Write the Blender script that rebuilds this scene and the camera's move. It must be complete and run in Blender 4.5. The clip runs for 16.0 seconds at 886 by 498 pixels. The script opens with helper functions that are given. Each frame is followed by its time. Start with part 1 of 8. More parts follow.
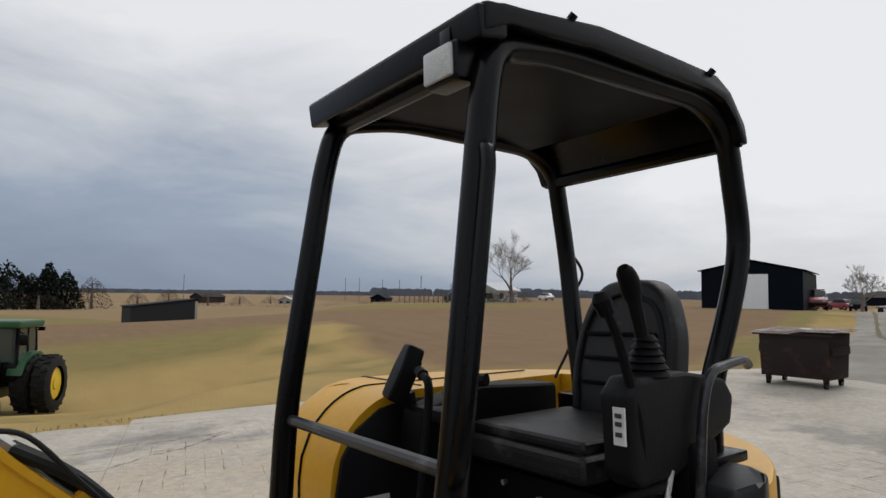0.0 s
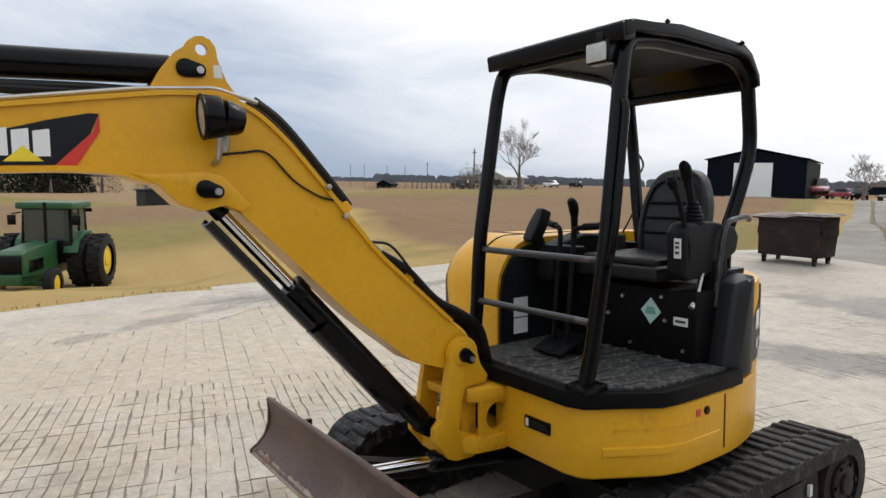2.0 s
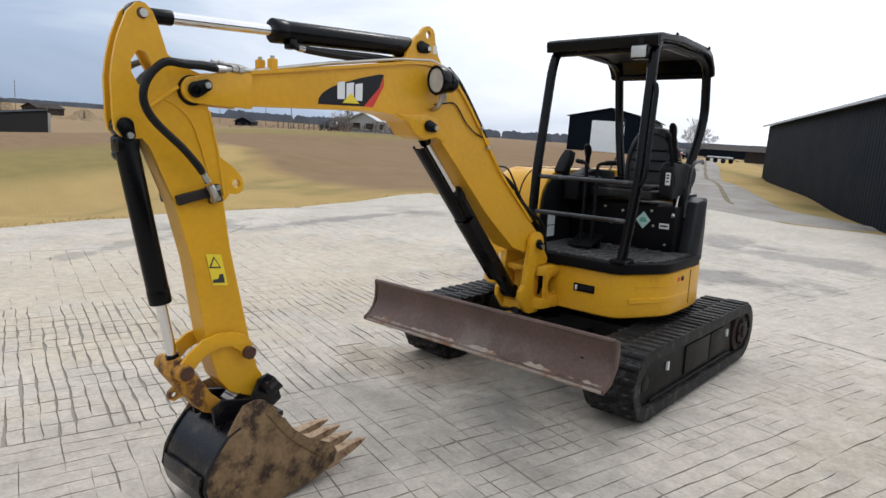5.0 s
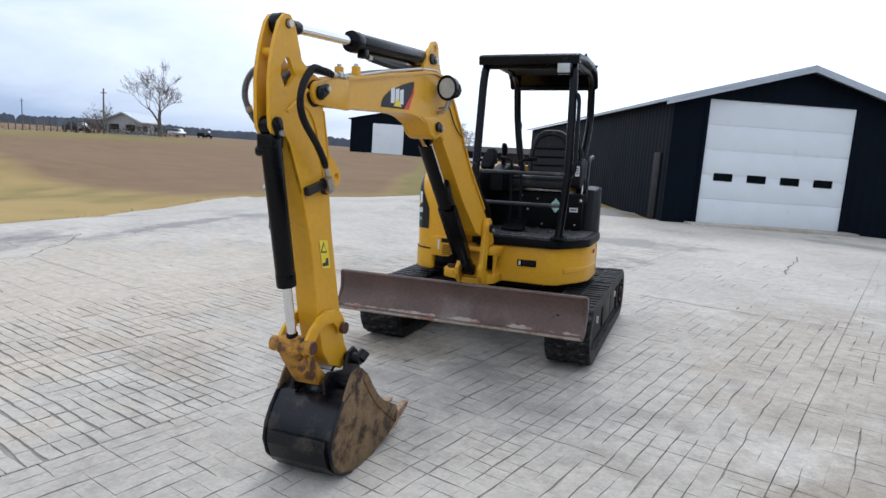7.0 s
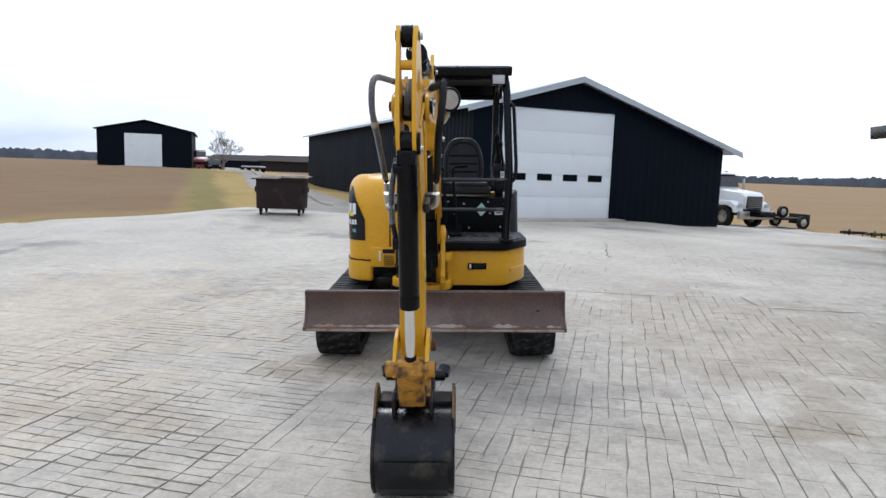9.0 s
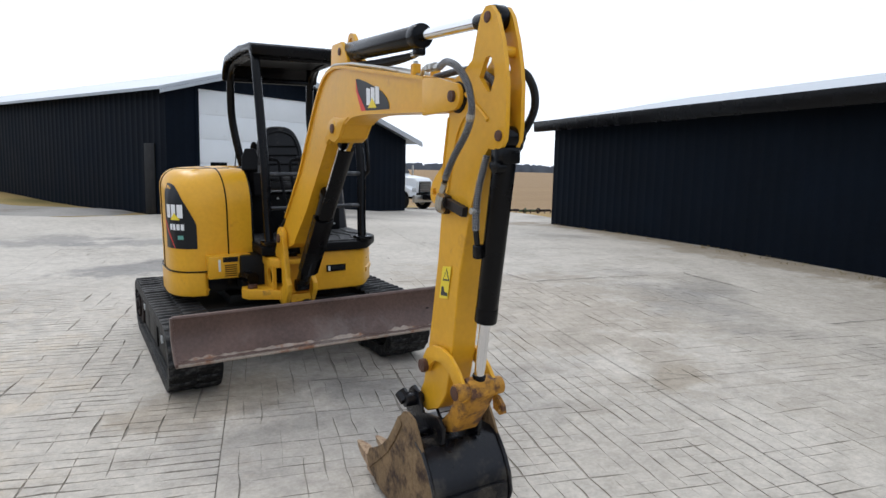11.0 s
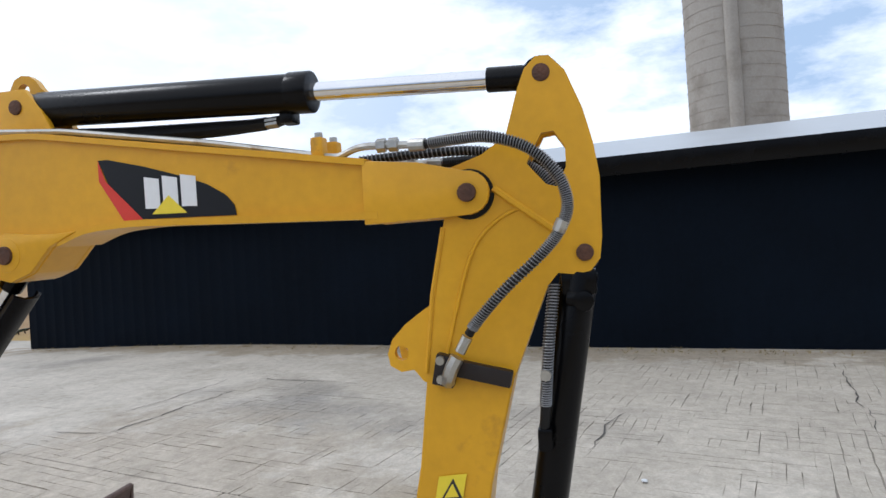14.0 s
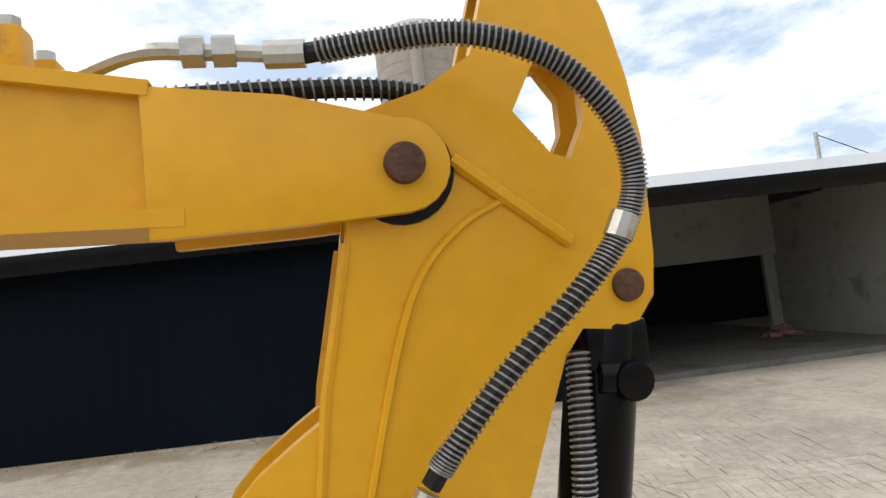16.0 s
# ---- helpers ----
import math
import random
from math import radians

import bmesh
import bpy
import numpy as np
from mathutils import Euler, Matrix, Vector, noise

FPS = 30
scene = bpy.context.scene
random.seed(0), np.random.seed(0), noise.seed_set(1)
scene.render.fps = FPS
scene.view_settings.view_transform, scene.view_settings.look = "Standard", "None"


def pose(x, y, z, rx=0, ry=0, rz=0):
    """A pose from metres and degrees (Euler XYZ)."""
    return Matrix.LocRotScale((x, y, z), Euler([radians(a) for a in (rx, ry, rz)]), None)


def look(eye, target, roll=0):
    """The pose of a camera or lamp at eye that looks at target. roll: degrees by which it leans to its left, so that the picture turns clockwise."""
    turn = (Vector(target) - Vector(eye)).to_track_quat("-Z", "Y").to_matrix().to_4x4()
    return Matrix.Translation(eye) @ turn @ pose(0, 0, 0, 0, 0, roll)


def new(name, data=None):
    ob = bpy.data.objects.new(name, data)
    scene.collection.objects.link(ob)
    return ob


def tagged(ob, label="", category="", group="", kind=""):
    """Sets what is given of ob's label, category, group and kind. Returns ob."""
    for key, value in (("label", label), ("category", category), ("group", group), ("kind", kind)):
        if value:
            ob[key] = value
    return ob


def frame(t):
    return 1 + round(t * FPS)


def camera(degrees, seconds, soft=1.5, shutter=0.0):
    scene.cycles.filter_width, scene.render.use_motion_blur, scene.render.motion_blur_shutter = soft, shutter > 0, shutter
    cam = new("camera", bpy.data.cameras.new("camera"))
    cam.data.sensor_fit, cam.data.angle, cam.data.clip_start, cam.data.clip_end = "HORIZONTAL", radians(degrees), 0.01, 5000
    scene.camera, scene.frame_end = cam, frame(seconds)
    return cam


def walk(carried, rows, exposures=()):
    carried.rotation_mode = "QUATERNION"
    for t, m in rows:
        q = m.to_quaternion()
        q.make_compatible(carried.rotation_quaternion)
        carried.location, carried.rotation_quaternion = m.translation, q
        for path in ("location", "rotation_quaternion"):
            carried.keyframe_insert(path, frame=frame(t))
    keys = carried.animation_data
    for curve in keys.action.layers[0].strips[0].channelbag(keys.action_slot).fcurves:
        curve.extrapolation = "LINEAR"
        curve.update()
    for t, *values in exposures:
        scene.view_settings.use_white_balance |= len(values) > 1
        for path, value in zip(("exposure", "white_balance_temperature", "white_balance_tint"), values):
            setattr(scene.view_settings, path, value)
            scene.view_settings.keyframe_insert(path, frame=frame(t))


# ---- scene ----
cam = camera(68.6, 16.0, soft=1.5)
PATH = [
    (0, (1.622, -1.662, 1.832), (0.014, -0.482, 1.971), 0.7),
    (0.5, (1.763, -2.012, 1.803), (0.177, -0.794, 1.807), 1.1),
    (1, (2.0, -2.306, 1.781), (0.387, -1.125, 1.702), -0.3),
    (1.5, (2.17, -2.623, 1.788), (0.56, -1.446, 1.628), 1.7),
    (2, (2.325, -2.954, 1.803), (0.72, -1.779, 1.594), 1.1),
    (2.5, (2.514, -3.297, 1.765), (0.934, -2.094, 1.525), 1.6),
    (3, (2.615, -3.653, 1.767), (1.081, -2.404, 1.473), 2.4),
    (3.5, (2.626, -4.037, 1.777), (1.135, -2.745, 1.447), 2.3),
    (4, (2.647, -4.367, 1.741), (1.211, -3.019, 1.396), 3.3),
    (4.2, (2.656, -4.452, 1.757), (1.232, -3.096, 1.397), 3.3),
    (6.3, (1.947, -5.875, 1.667), (1.044, -4.113, 1.385), 5.1),
    (6.5, (1.895, -5.982, 1.659), (1.043, -4.195, 1.377), 4.8),
    (7, (1.576, -6.182, 1.606), (0.876, -4.331, 1.31), 4.1),
    (7.5, (1.212, -6.362, 1.588), (0.645, -4.465, 1.301), 3.9),
    (8, (0.822, -6.515, 1.6), (0.412, -4.575, 1.337), 2.9),
    (8.5, (0.44, -6.52, 1.574), (0.23, -4.549, 1.313), 2.3),
    (9, (0.025, -6.511, 1.552), (0.036, -4.525, 1.312), 2.0),
    (9.2, (-0.186, -6.469, 1.531), (-0.052, -4.488, 1.295), 2.4),
    (11.3, (-1.661, -5.625, 1.555), (-0.54, -3.985, 1.322), 1.1),
    (11.5, (-1.742, -5.507, 1.562), (-0.553, -3.913, 1.343), 1.0),
    (12, (-1.926, -5.186, 1.593), (-0.55, -3.748, 1.397), 1.0),
    (12.5, (-2.052, -4.823, 1.636), (-0.488, -3.586, 1.482), -0.6),
    (13, (-2.002, -4.487, 1.632), (-0.256, -3.516, 1.534), -0.6),
    (13.5, (-1.866, -4.179, 1.667), (0.01, -3.486, 1.632), -0.8),
    (14, (-1.692, -3.875, 1.692), (0.261, -3.443, 1.695), -3.6),
    (14.5, (-1.492, -3.699, 1.666), (0.5, -3.541, 1.745), -4.3),
    (15, (-1.214, -3.586, 1.691), (0.782, -3.638, 1.8), -4.9),
    (15.5, (-1.001, -3.51, 1.705), (0.976, -3.766, 1.861), -5.2),
    (16, (-0.869, -3.482, 1.676), (1.07, -3.949, 1.827), -6.8),
]
walk(cam, [(t, look(eye, target, roll)) for t, eye, target, roll in PATH], exposures=((0.0, -0.62, 6500, 10), (1.0, -0.26, 6500, 10), (2.0, -0.08, 6500, 10), (3.0, 0.0, 6500, 10), (4.5, 0.0, 6350, 10), (7.0, -0.03, 5640, 10), (9.0, -0.02, 5760, 10), (11.5, -0.08, 5900, 10), (12.5, -0.05, 5800, 10), (14.0, -0.12, 5830, 10), (15.0, 0.06, 6150, 10), (16.0, 0.12, 6700, 10)))

# ---- light ----
SUN_EL, SUN_AZ = 52.0, 352.0
world = bpy.data.worlds.new("sky")
scene.world = world
world.use_nodes = True
wn, wl = world.node_tree.nodes, world.node_tree.links
wn.clear()
w_out = wn.new("ShaderNodeOutputWorld")
w_sky = wn.new("ShaderNodeTexSky")
w_sky.sky_type = 'NISHITA'
w_sky.sun_disc = False
w_sky.sun_elevation, w_sky.sun_rotation = radians(SUN_EL), radians(SUN_AZ)
w_sky.air_density, w_sky.dust_density = 1.0, 2.0
w_bg1 = wn.new("ShaderNodeBackground")
w_bg1.inputs[1].default_value = 0.10
wl.new(w_sky.outputs[0], w_bg1.inputs[0])
# cloud deck: soft layers over the sky, heavier and bluer over the fields, thin and bright over the yard
w_tc = wn.new("ShaderNodeTexCoord")
w_sep = wn.new("ShaderNodeSeparateXYZ")
wl.new(w_tc.outputs["Generated"], w_sep.inputs[0])


def wmath(op, a, b, clamp=False):
    n = wn.new("ShaderNodeMath")
    n.operation, n.use_clamp = op, clamp
    for i, v in enumerate((a, b)):
        if isinstance(v, (int, float)):
            n.inputs[i].default_value = v
        else:
            wl.new(v, n.inputs[i])
    return n.outputs[0]


w_map = wn.new("ShaderNodeMapping")
w_map.inputs["Scale"].default_value = (1.6, 1.6, 5.5)
wl.new(w_tc.outputs["Generated"], w_map.inputs[0])
w_noise = wn.new("ShaderNodeTexNoise")
w_noise.inputs["Scale"].default_value, w_noise.inputs["Detail"].default_value = 1.5, 6.0
w_noise.inputs["Roughness"].default_value, w_noise.inputs["Distortion"].default_value = 0.55, 0.4
wl.new(w_map.outputs[0], w_noise.inputs[0])
# west is the darker side; the sun stands behind cloud to the north
w_west = wmath('MULTIPLY', w_sep.outputs[0], -0.78)
w_north = wmath('MULTIPLY', w_sep.outputs[1], -0.22)
w_low = wmath('MULTIPLY', w_sep.outputs[2], -1.9)
w_sum = wmath('ADD', wmath('ADD', wmath('ADD', w_west, w_north), w_low), 0.12)
w_dens = wmath('ADD', w_sum, wmath('MULTIPLY', wmath('SUBTRACT', w_noise.outputs[0], 0.5), 0.95))
w_ramp = wn.new("ShaderNodeValToRGB")
el = w_ramp.color_ramp.elements
el[0].position, el[0].color = 0.0, (1.38, 1.4, 1.43, 1)
el[1].position, el[1].color = 0.95, (0.36, 0.45, 0.6, 1)
e2 = el.new(0.28)
e2.color = (0.98, 1.02, 1.09, 1)
e3 = el.new(0.6)
e3.color = (0.52, 0.62, 0.78, 1)
wl.new(w_dens, w_ramp.inputs[0])
# breaks of blue between the clouds over the south-east
w_map2 = wn.new("ShaderNodeMapping")
w_map2.inputs["Scale"].default_value = (1.0, 1.0, 2.6)
w_map2.inputs["Location"].default_value = (3.1, 1.7, 0.4)
wl.new(w_tc.outputs["Generated"], w_map2.inputs[0])
w_hole = wn.new("ShaderNodeTexNoise")
w_hole.inputs["Scale"].default_value, w_hole.inputs["Detail"].default_value = 3.2, 7.0
w_hole.inputs["Roughness"].default_value = 0.6
wl.new(w_map2.outputs[0], w_hole.inputs[0])
w_east = wmath('MULTIPLY', wmath('ADD', wmath('ADD', wmath('MULTIPLY', w_sep.outputs[0], 0.8), wmath('MULTIPLY', w_sep.outputs[1], -0.55)), -0.12), 1.5, True)
w_gap = wmath('MULTIPLY', wmath('MULTIPLY', wmath('SUBTRACT', w_hole.outputs[0], 0.47), 7.0, True), w_east)
w_blue = wn.new("ShaderNodeMix")
w_blue.data_type = 'RGBA'
w_blue.inputs[7].default_value = (0.60, 0.76, 0.98, 1)
wl.new(w_gap, w_blue.inputs[0])
wl.new(w_ramp.outputs[0], w_blue.inputs[6])
w_bg2 = wn.new("ShaderNodeBackground")
wl.new(w_blue.outputs[2], w_bg2.inputs[0])
w_bg2.inputs[1].default_value = 0.95
w_add = wn.new("ShaderNodeMixShader")
w_add.inputs[0].default_value = 0.9
wl.new(w_bg1.outputs[0], w_add.inputs[1])
wl.new(w_bg2.outputs[0], w_add.inputs[2])
wl.new(w_add.outputs[0], w_out.inputs[0])

sun = new("sun", bpy.data.lights.new("sun", 'SUN'))
sun.data.energy, sun.data.angle, sun.data.color = 1.05, radians(16), (1.0, 0.965, 0.91)
sun.rotation_euler = Euler((radians(90 - SUN_EL), 0, radians(180 - SUN_AZ)))

# ---- materials ----
def material(name, base, rough=0.5, metal=0.0, spread=0.12, scale=3.0, fine=60.0, bump=0.05, stain=None, stain_amount=0.3,
             stain_scale=2.5, vary=0.0, coat=0.0, bump_scale=None, spec=0.5):
    """A painted, worn or earthy surface: base colour broken up at two scales, an optional stain with soft-edged patches, and fine relief."""
    m = bpy.data.materials.new(name)
    m.use_nodes = True
    n, l = m.node_tree.nodes, m.node_tree.links
    bsdf = n["Principled BSDF"]
    bsdf.inputs["Metallic"].default_value = metal
    bsdf.inputs["Specular IOR Level"].default_value = spec
    if coat:
        bsdf.inputs["Coat Weight"].default_value, bsdf.inputs["Coat Roughness"].default_value = coat, 0.2
    tc = n.new("ShaderNodeTexCoord")
    big, small = n.new("ShaderNodeTexNoise"), n.new("ShaderNodeTexNoise")
    big.inputs["Scale"].default_value, big.inputs["Detail"].default_value = scale, 5
    small.inputs["Scale"].default_value, small.inputs["Detail"].default_value = fine, 4
    for t in (big, small):
        l.new(tc.outputs["Object"], t.inputs[0])
    mix = n.new("ShaderNodeMix")
    mix.data_type, mix.blend_type = 'RGBA', 'MIX'
    mix.inputs[6].default_value = (*[c * (1 - spread) for c in base], 1)
    mix.inputs[7].default_value = (*[min(1, c * (1 + spread)) for c in base], 1)
    add = n.new("ShaderNodeMath")
    add.operation = 'MULTIPLY_ADD'
    l.new(small.outputs[0], add.inputs[0])
    add.inputs[1].default_value = 0.6
    l.new(big.outputs[0], add.inputs[2])
    sub = n.new("ShaderNodeMapRange")
    sub.inputs[1].default_value, sub.inputs[2].default_value = 0.5, 1.1
    l.new(add.outputs[0], sub.inputs[0])
    l.new(sub.outputs[0], mix.inputs[0])
    col = mix.outputs[2]
    if stain:
        st = n.new("ShaderNodeTexNoise")
        st.inputs["Scale"].default_value, st.inputs["Detail"].default_value = stain_scale, 8
        st.inputs["Roughness"].default_value = 0.65
        l.new(tc.outputs["Object"], st.inputs[0])
        rng = n.new("ShaderNodeMapRange")
        rng.inputs[1].default_value, rng.inputs[2].default_value = 0.68 - stain_amount * 0.5, 0.82 - stain_amount * 0.5
        l.new(st.outputs[0], rng.inputs[0])
        mx = n.new("ShaderNodeMix")
        mx.data_type = 'RGBA'
        l.new(rng.outputs[0], mx.inputs[0])
        l.new(col, mx.inputs[6])
        mx.inputs[7].default_value = (*stain, 1)
        col = mx.outputs[2]
    if vary:
        oi = n.new("ShaderNodeObjectInfo")
        hs = n.new("ShaderNodeHueSaturation")
        mr = n.new("ShaderNodeMapRange")
        mr.inputs[3].default_value, mr.inputs[4].default_value = 1 - vary, 1 + vary
        l.new(oi.outputs["Random"], mr.inputs[0])
        l.new(mr.outputs[0], hs.inputs["Value"])
        l.new(col, hs.inputs["Color"])
        col = hs.outputs[0]
    l.new(col, bsdf.inputs["Base Color"])
    rr = n.new("ShaderNodeMapRange")
    rr.inputs[3].default_value, rr.inputs[4].default_value = max(0.02, rough - 0.1), min(1, rough + 0.1)
    l.new(big.outputs[0], rr.inputs[0])
    l.new(rr.outputs[0], bsdf.inputs["Roughness"])
    if bump:
        b = n.new("ShaderNodeBump")
        b.inputs["Strength"].default_value, b.inputs["Distance"].default_value = min(1, bump * 4), 0.01
        if bump_scale:
            bn = n.new("ShaderNodeTexNoise")
            bn.inputs["Scale"].default_value, bn.inputs["Detail"].default_value = bump_scale, 6
            l.new(tc.outputs["Object"], bn.inputs[0])
            l.new(bn.outputs[0], b.inputs["Height"])
        else:
            l.new(small.outputs[0], b.inputs["Height"])
        l.new(b.outputs[0], bsdf.inputs["Normal"])
    return m


YELLOW = material("yellow_paint", (0.665, 0.342, 0.013), 0.36, spread=0.1, scale=2.5, fine=35, bump=0.012, stain=(0.45, 0.22, 0.022), stain_amount=0.12, stain_scale=5, coat=0.12, spec=0.3)
YELLOW_RUST = material("rust_streaked_yellow", (0.42, 0.2, 0.022), 0.6, spread=0.25, scale=9, fine=60, bump=0.04, stain=(0.085, 0.038, 0.02), stain_amount=0.42, stain_scale=16, spec=0.3)
RAIL = material("rubbed_black_rail", (0.03, 0.031, 0.034), 0.35, metal=0.3, spread=0.3, scale=8, fine=90, bump=0.01, stain=(0.1, 0.1, 0.1), stain_amount=0.25, stain_scale=10)
YELLOW_WORN = material("worn_yellow_paint", (0.66, 0.335, 0.014), 0.5, spread=0.12, scale=6, fine=50, bump=0.02, stain=(0.2, 0.1, 0.035), stain_amount=0.2, stain_scale=9, spec=0.3)
BLACK = material("black_paint", (0.0022, 0.0022, 0.0028), 0.26, spread=0.3, scale=4, fine=60, bump=0.01, stain=(0.012, 0.011, 0.01), stain_amount=0.12, stain_scale=6, spec=0.17)
PLASTIC = material("black_plastic", (0.0035, 0.0035, 0.0042), 0.5, spread=0.2, scale=5, fine=180, bump=0.04, stain=(0.014, 0.013, 0.012), stain_amount=0.12, spec=0.1)
GREY_PLASTIC = material("grey_plastic", (0.0075, 0.0078, 0.0092), 0.5, spread=0.15, scale=6, fine=150, bump=0.03, stain=(0.024, 0.022, 0.021), stain_amount=0.15, spec=0.16)
COWL = material("cowl_plastic", (0.019, 0.0195, 0.0215), 0.42, spread=0.15, scale=6, fine=150, bump=0.02, stain=(0.035, 0.033, 0.031), stain_amount=0.15, spec=0.25)
LINER = material("roof_lining", (0.0025, 0.0025, 0.003), 0.45, spread=0.25, scale=5, fine=120, bump=0.01, stain=(0.008, 0.0077, 0.0074), stain_amount=0.2, spec=0.06)
VINYL = material("seat_vinyl", (0.006, 0.006, 0.007), 0.45, spread=0.25, scale=7, fine=220, bump=0.06, stain=(0.06, 0.056, 0.052), stain_amount=0.2, stain_scale=8, spec=0.35)
MAT_RUBBER = material("floor_mat_rubber", (0.028, 0.028, 0.029), 0.6, spread=0.4, scale=14, fine=90, bump=0.08, stain=(0.15, 0.145, 0.135), stain_amount=0.36, stain_scale=34, spec=0.3)
RUBBER = material("track_rubber", (0.005, 0.005, 0.0055), 0.6, spread=0.35, scale=6, fine=70, bump=0.14, stain=(0.06, 0.058, 0.055), stain_amount=0.34, stain_scale=16, spec=0.28)
FRAME_BLACK = material("greasy_black_steel", (0.004, 0.004, 0.004), 0.55, spread=0.3, scale=6, fine=60, bump=0.05, stain=(0.025, 0.02, 0.016), stain_amount=0.2, spec=0.22)
BLADE_MAT = material("rusty_worn_steel", (0.10, 0.06, 0.047), 0.5, metal=0.2, spread=0.4, scale=4, fine=45, bump=0.06, stain=(0.15, 0.118, 0.1), stain_amount=0.3, stain_scale=1.9)
EDGE_MAT = material("muddy_cutting_edge", (0.33, 0.27, 0.22), 0.8, spread=0.3, scale=9, fine=60, bump=0.1, stain=(0.22, 0.1, 0.05), stain_amount=0.35, stain_scale=8)
BUCKET_BLACK = material("bucket_black", (0.007, 0.007, 0.009), 0.3, metal=0.2, spread=0.4, scale=5, fine=60, bump=0.04, stain=(0.05, 0.042, 0.032), stain_amount=0.26, stain_scale=7, spec=0.35)
BUCKET_MUD = material("bucket_mud", (0.19, 0.125, 0.065), 0.85, spread=0.4, scale=8, fine=50, bump=0.15, stain=(0.045, 0.028, 0.02), stain_amount=0.4, stain_scale=9, spec=0.25)
TOOTH_MAT = material("worn_tooth_steel", (0.36, 0.25, 0.15), 0.6, metal=0.35, spread=0.25, scale=20, fine=90, bump=0.06, stain=(0.16, 0.08, 0.04), stain_amount=0.4, stain_scale=20)
CHROME = material("chrome_rod", (0.75, 0.75, 0.76), 0.12, metal=1.0, spread=0.04, scale=6, fine=60, bump=0.0)
STEEL = material("plated_steel", (0.45, 0.44, 0.41), 0.35, metal=0.9, spread=0.15, scale=12, fine=120, bump=0.02, stain=(0.25, 0.2, 0.14), stain_amount=0.2, stain_scale=14)
BAR_STEEL = material("grimy_bracket_steel", (0.014, 0.009, 0.008), 0.5, metal=0.2, spread=0.3, scale=12, fine=80, bump=0.04, stain=(0.05, 0.025, 0.018), stain_amount=0.3, stain_scale=14)
RUST_PIN = material("rusty_pin", (0.085, 0.036, 0.02), 0.65, metal=0.2, spread=0.45, scale=25, fine=120, bump=0.12, stain=(0.02, 0.012, 0.01), stain_amount=0.25, stain_scale=18)
HOSE = material("hydraulic_hose", (0.006, 0.006, 0.0065), 0.5, spread=0.2, scale=12, fine=120, bump=0.03, spec=0.3)
SPRING = material("hose_guard_wire", (0.23, 0.23, 0.235), 0.35, metal=0.5, spread=0.2, scale=20, fine=90, bump=0.0)
LENS = material("lamp_lens", (0.42, 0.43, 0.42), 0.15, spread=0.2, scale=18, fine=150, bump=0.06, coat=0.6)
WHITE_LABEL = material("white_label", (0.66, 0.67, 0.66), 0.6, spread=0.08, scale=20, fine=150, bump=0.0)
INK = material("label_ink", (0.03, 0.03, 0.032), 0.5, spread=0.1, bump=0.0)
MINT = material("mint_label", (0.42, 0.6, 0.55), 0.5, spread=0.1, scale=20, fine=120, bump=0.0)
TEAL = material("teal_ink", (0.12, 0.33, 0.27), 0.5, spread=0.1, bump=0.0)
RED = material("red_decal", (0.6, 0.035, 0.02), 0.45, spread=0.08, bump=0.0)
DECAL_BLACK = material("black_decal", (0.005, 0.006, 0.009), 0.4, spread=0.15, bump=0.0, spec=0.3)
DECAL_WHITE = material("white_decal", (0.75, 0.75, 0.75), 0.45, spread=0.05, bump=0.0)
WARN = material("warning_yellow", (0.8, 0.62, 0.03), 0.5, spread=0.06, bump=0.0)
CAB_STEEL = material("galvanised_roof", (0.42, 0.44, 0.46), 0.4, metal=0.5, spread=0.1, scale=1.2, fine=30, bump=0.02)
SIDING = material("dark_blue_metal_siding", (0.0030, 0.0056, 0.0105), 0.62, spread=0.3, scale=0.8, fine=14, bump=0.02, stain=(0.006, 0.009, 0.014), stain_amount=0.12, stain_scale=1.2, spec=0.06)
TRIM_WHITE = material("white_trim", (0.72, 0.72, 0.7), 0.55, spread=0.06, scale=3, fine=60, bump=0.02, stain=(0.5, 0.48, 0.44), stain_amount=0.15)
DOOR_WHITE = material("white_door_panel", (0.72, 0.74, 0.75), 0.5, spread=0.04, scale=1.5, fine=120, bump=0.03, stain=(0.6, 0.6, 0.58), stain_amount=0.15)
# whitewash toned down to grey so that its colour holds the bay's shade
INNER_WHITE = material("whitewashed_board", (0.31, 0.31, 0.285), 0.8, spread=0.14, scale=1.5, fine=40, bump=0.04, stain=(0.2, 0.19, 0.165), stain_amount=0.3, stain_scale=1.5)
# concrete darkened in its own colour to carry the shade inside the bay
BAY_FLOOR = material("shaded_bay_concrete", (0.13, 0.125, 0.112), 0.85, spread=0.25, scale=1.2, fine=30, bump=0.05, stain=(0.06, 0.055, 0.05), stain_amount=0.35, stain_scale=1.0)
DARK_GLASS = material("dark_glass", (0.006, 0.008, 0.009), 0.08, spread=0.1, bump=0.0)
CONCRETE_SILO = material("silo_concrete", (0.36, 0.34, 0.31), 0.9, spread=0.14, scale=0.35, fine=8, bump=0.06, stain=(0.27, 0.25, 0.22), stain_amount=0.35, stain_scale=0.35)
GREEN = material("green_tractor_paint", (0.012, 0.07, 0.022), 0.4, spread=0.12, scale=3, fine=40, bump=0.01, stain=(0.06, 0.08, 0.04), stain_amount=0.2)
RIM_YELLOW = material("rim_yellow", (0.72, 0.5, 0.03), 0.45, spread=0.08, bump=0.01)
TYRE = material("tyre_rubber", (0.008, 0.008, 0.008), 0.8, spread=0.25, scale=8, fine=60, bump=0.08, stain=(0.04, 0.037, 0.034), stain_amount=0.25, spec=0.3)
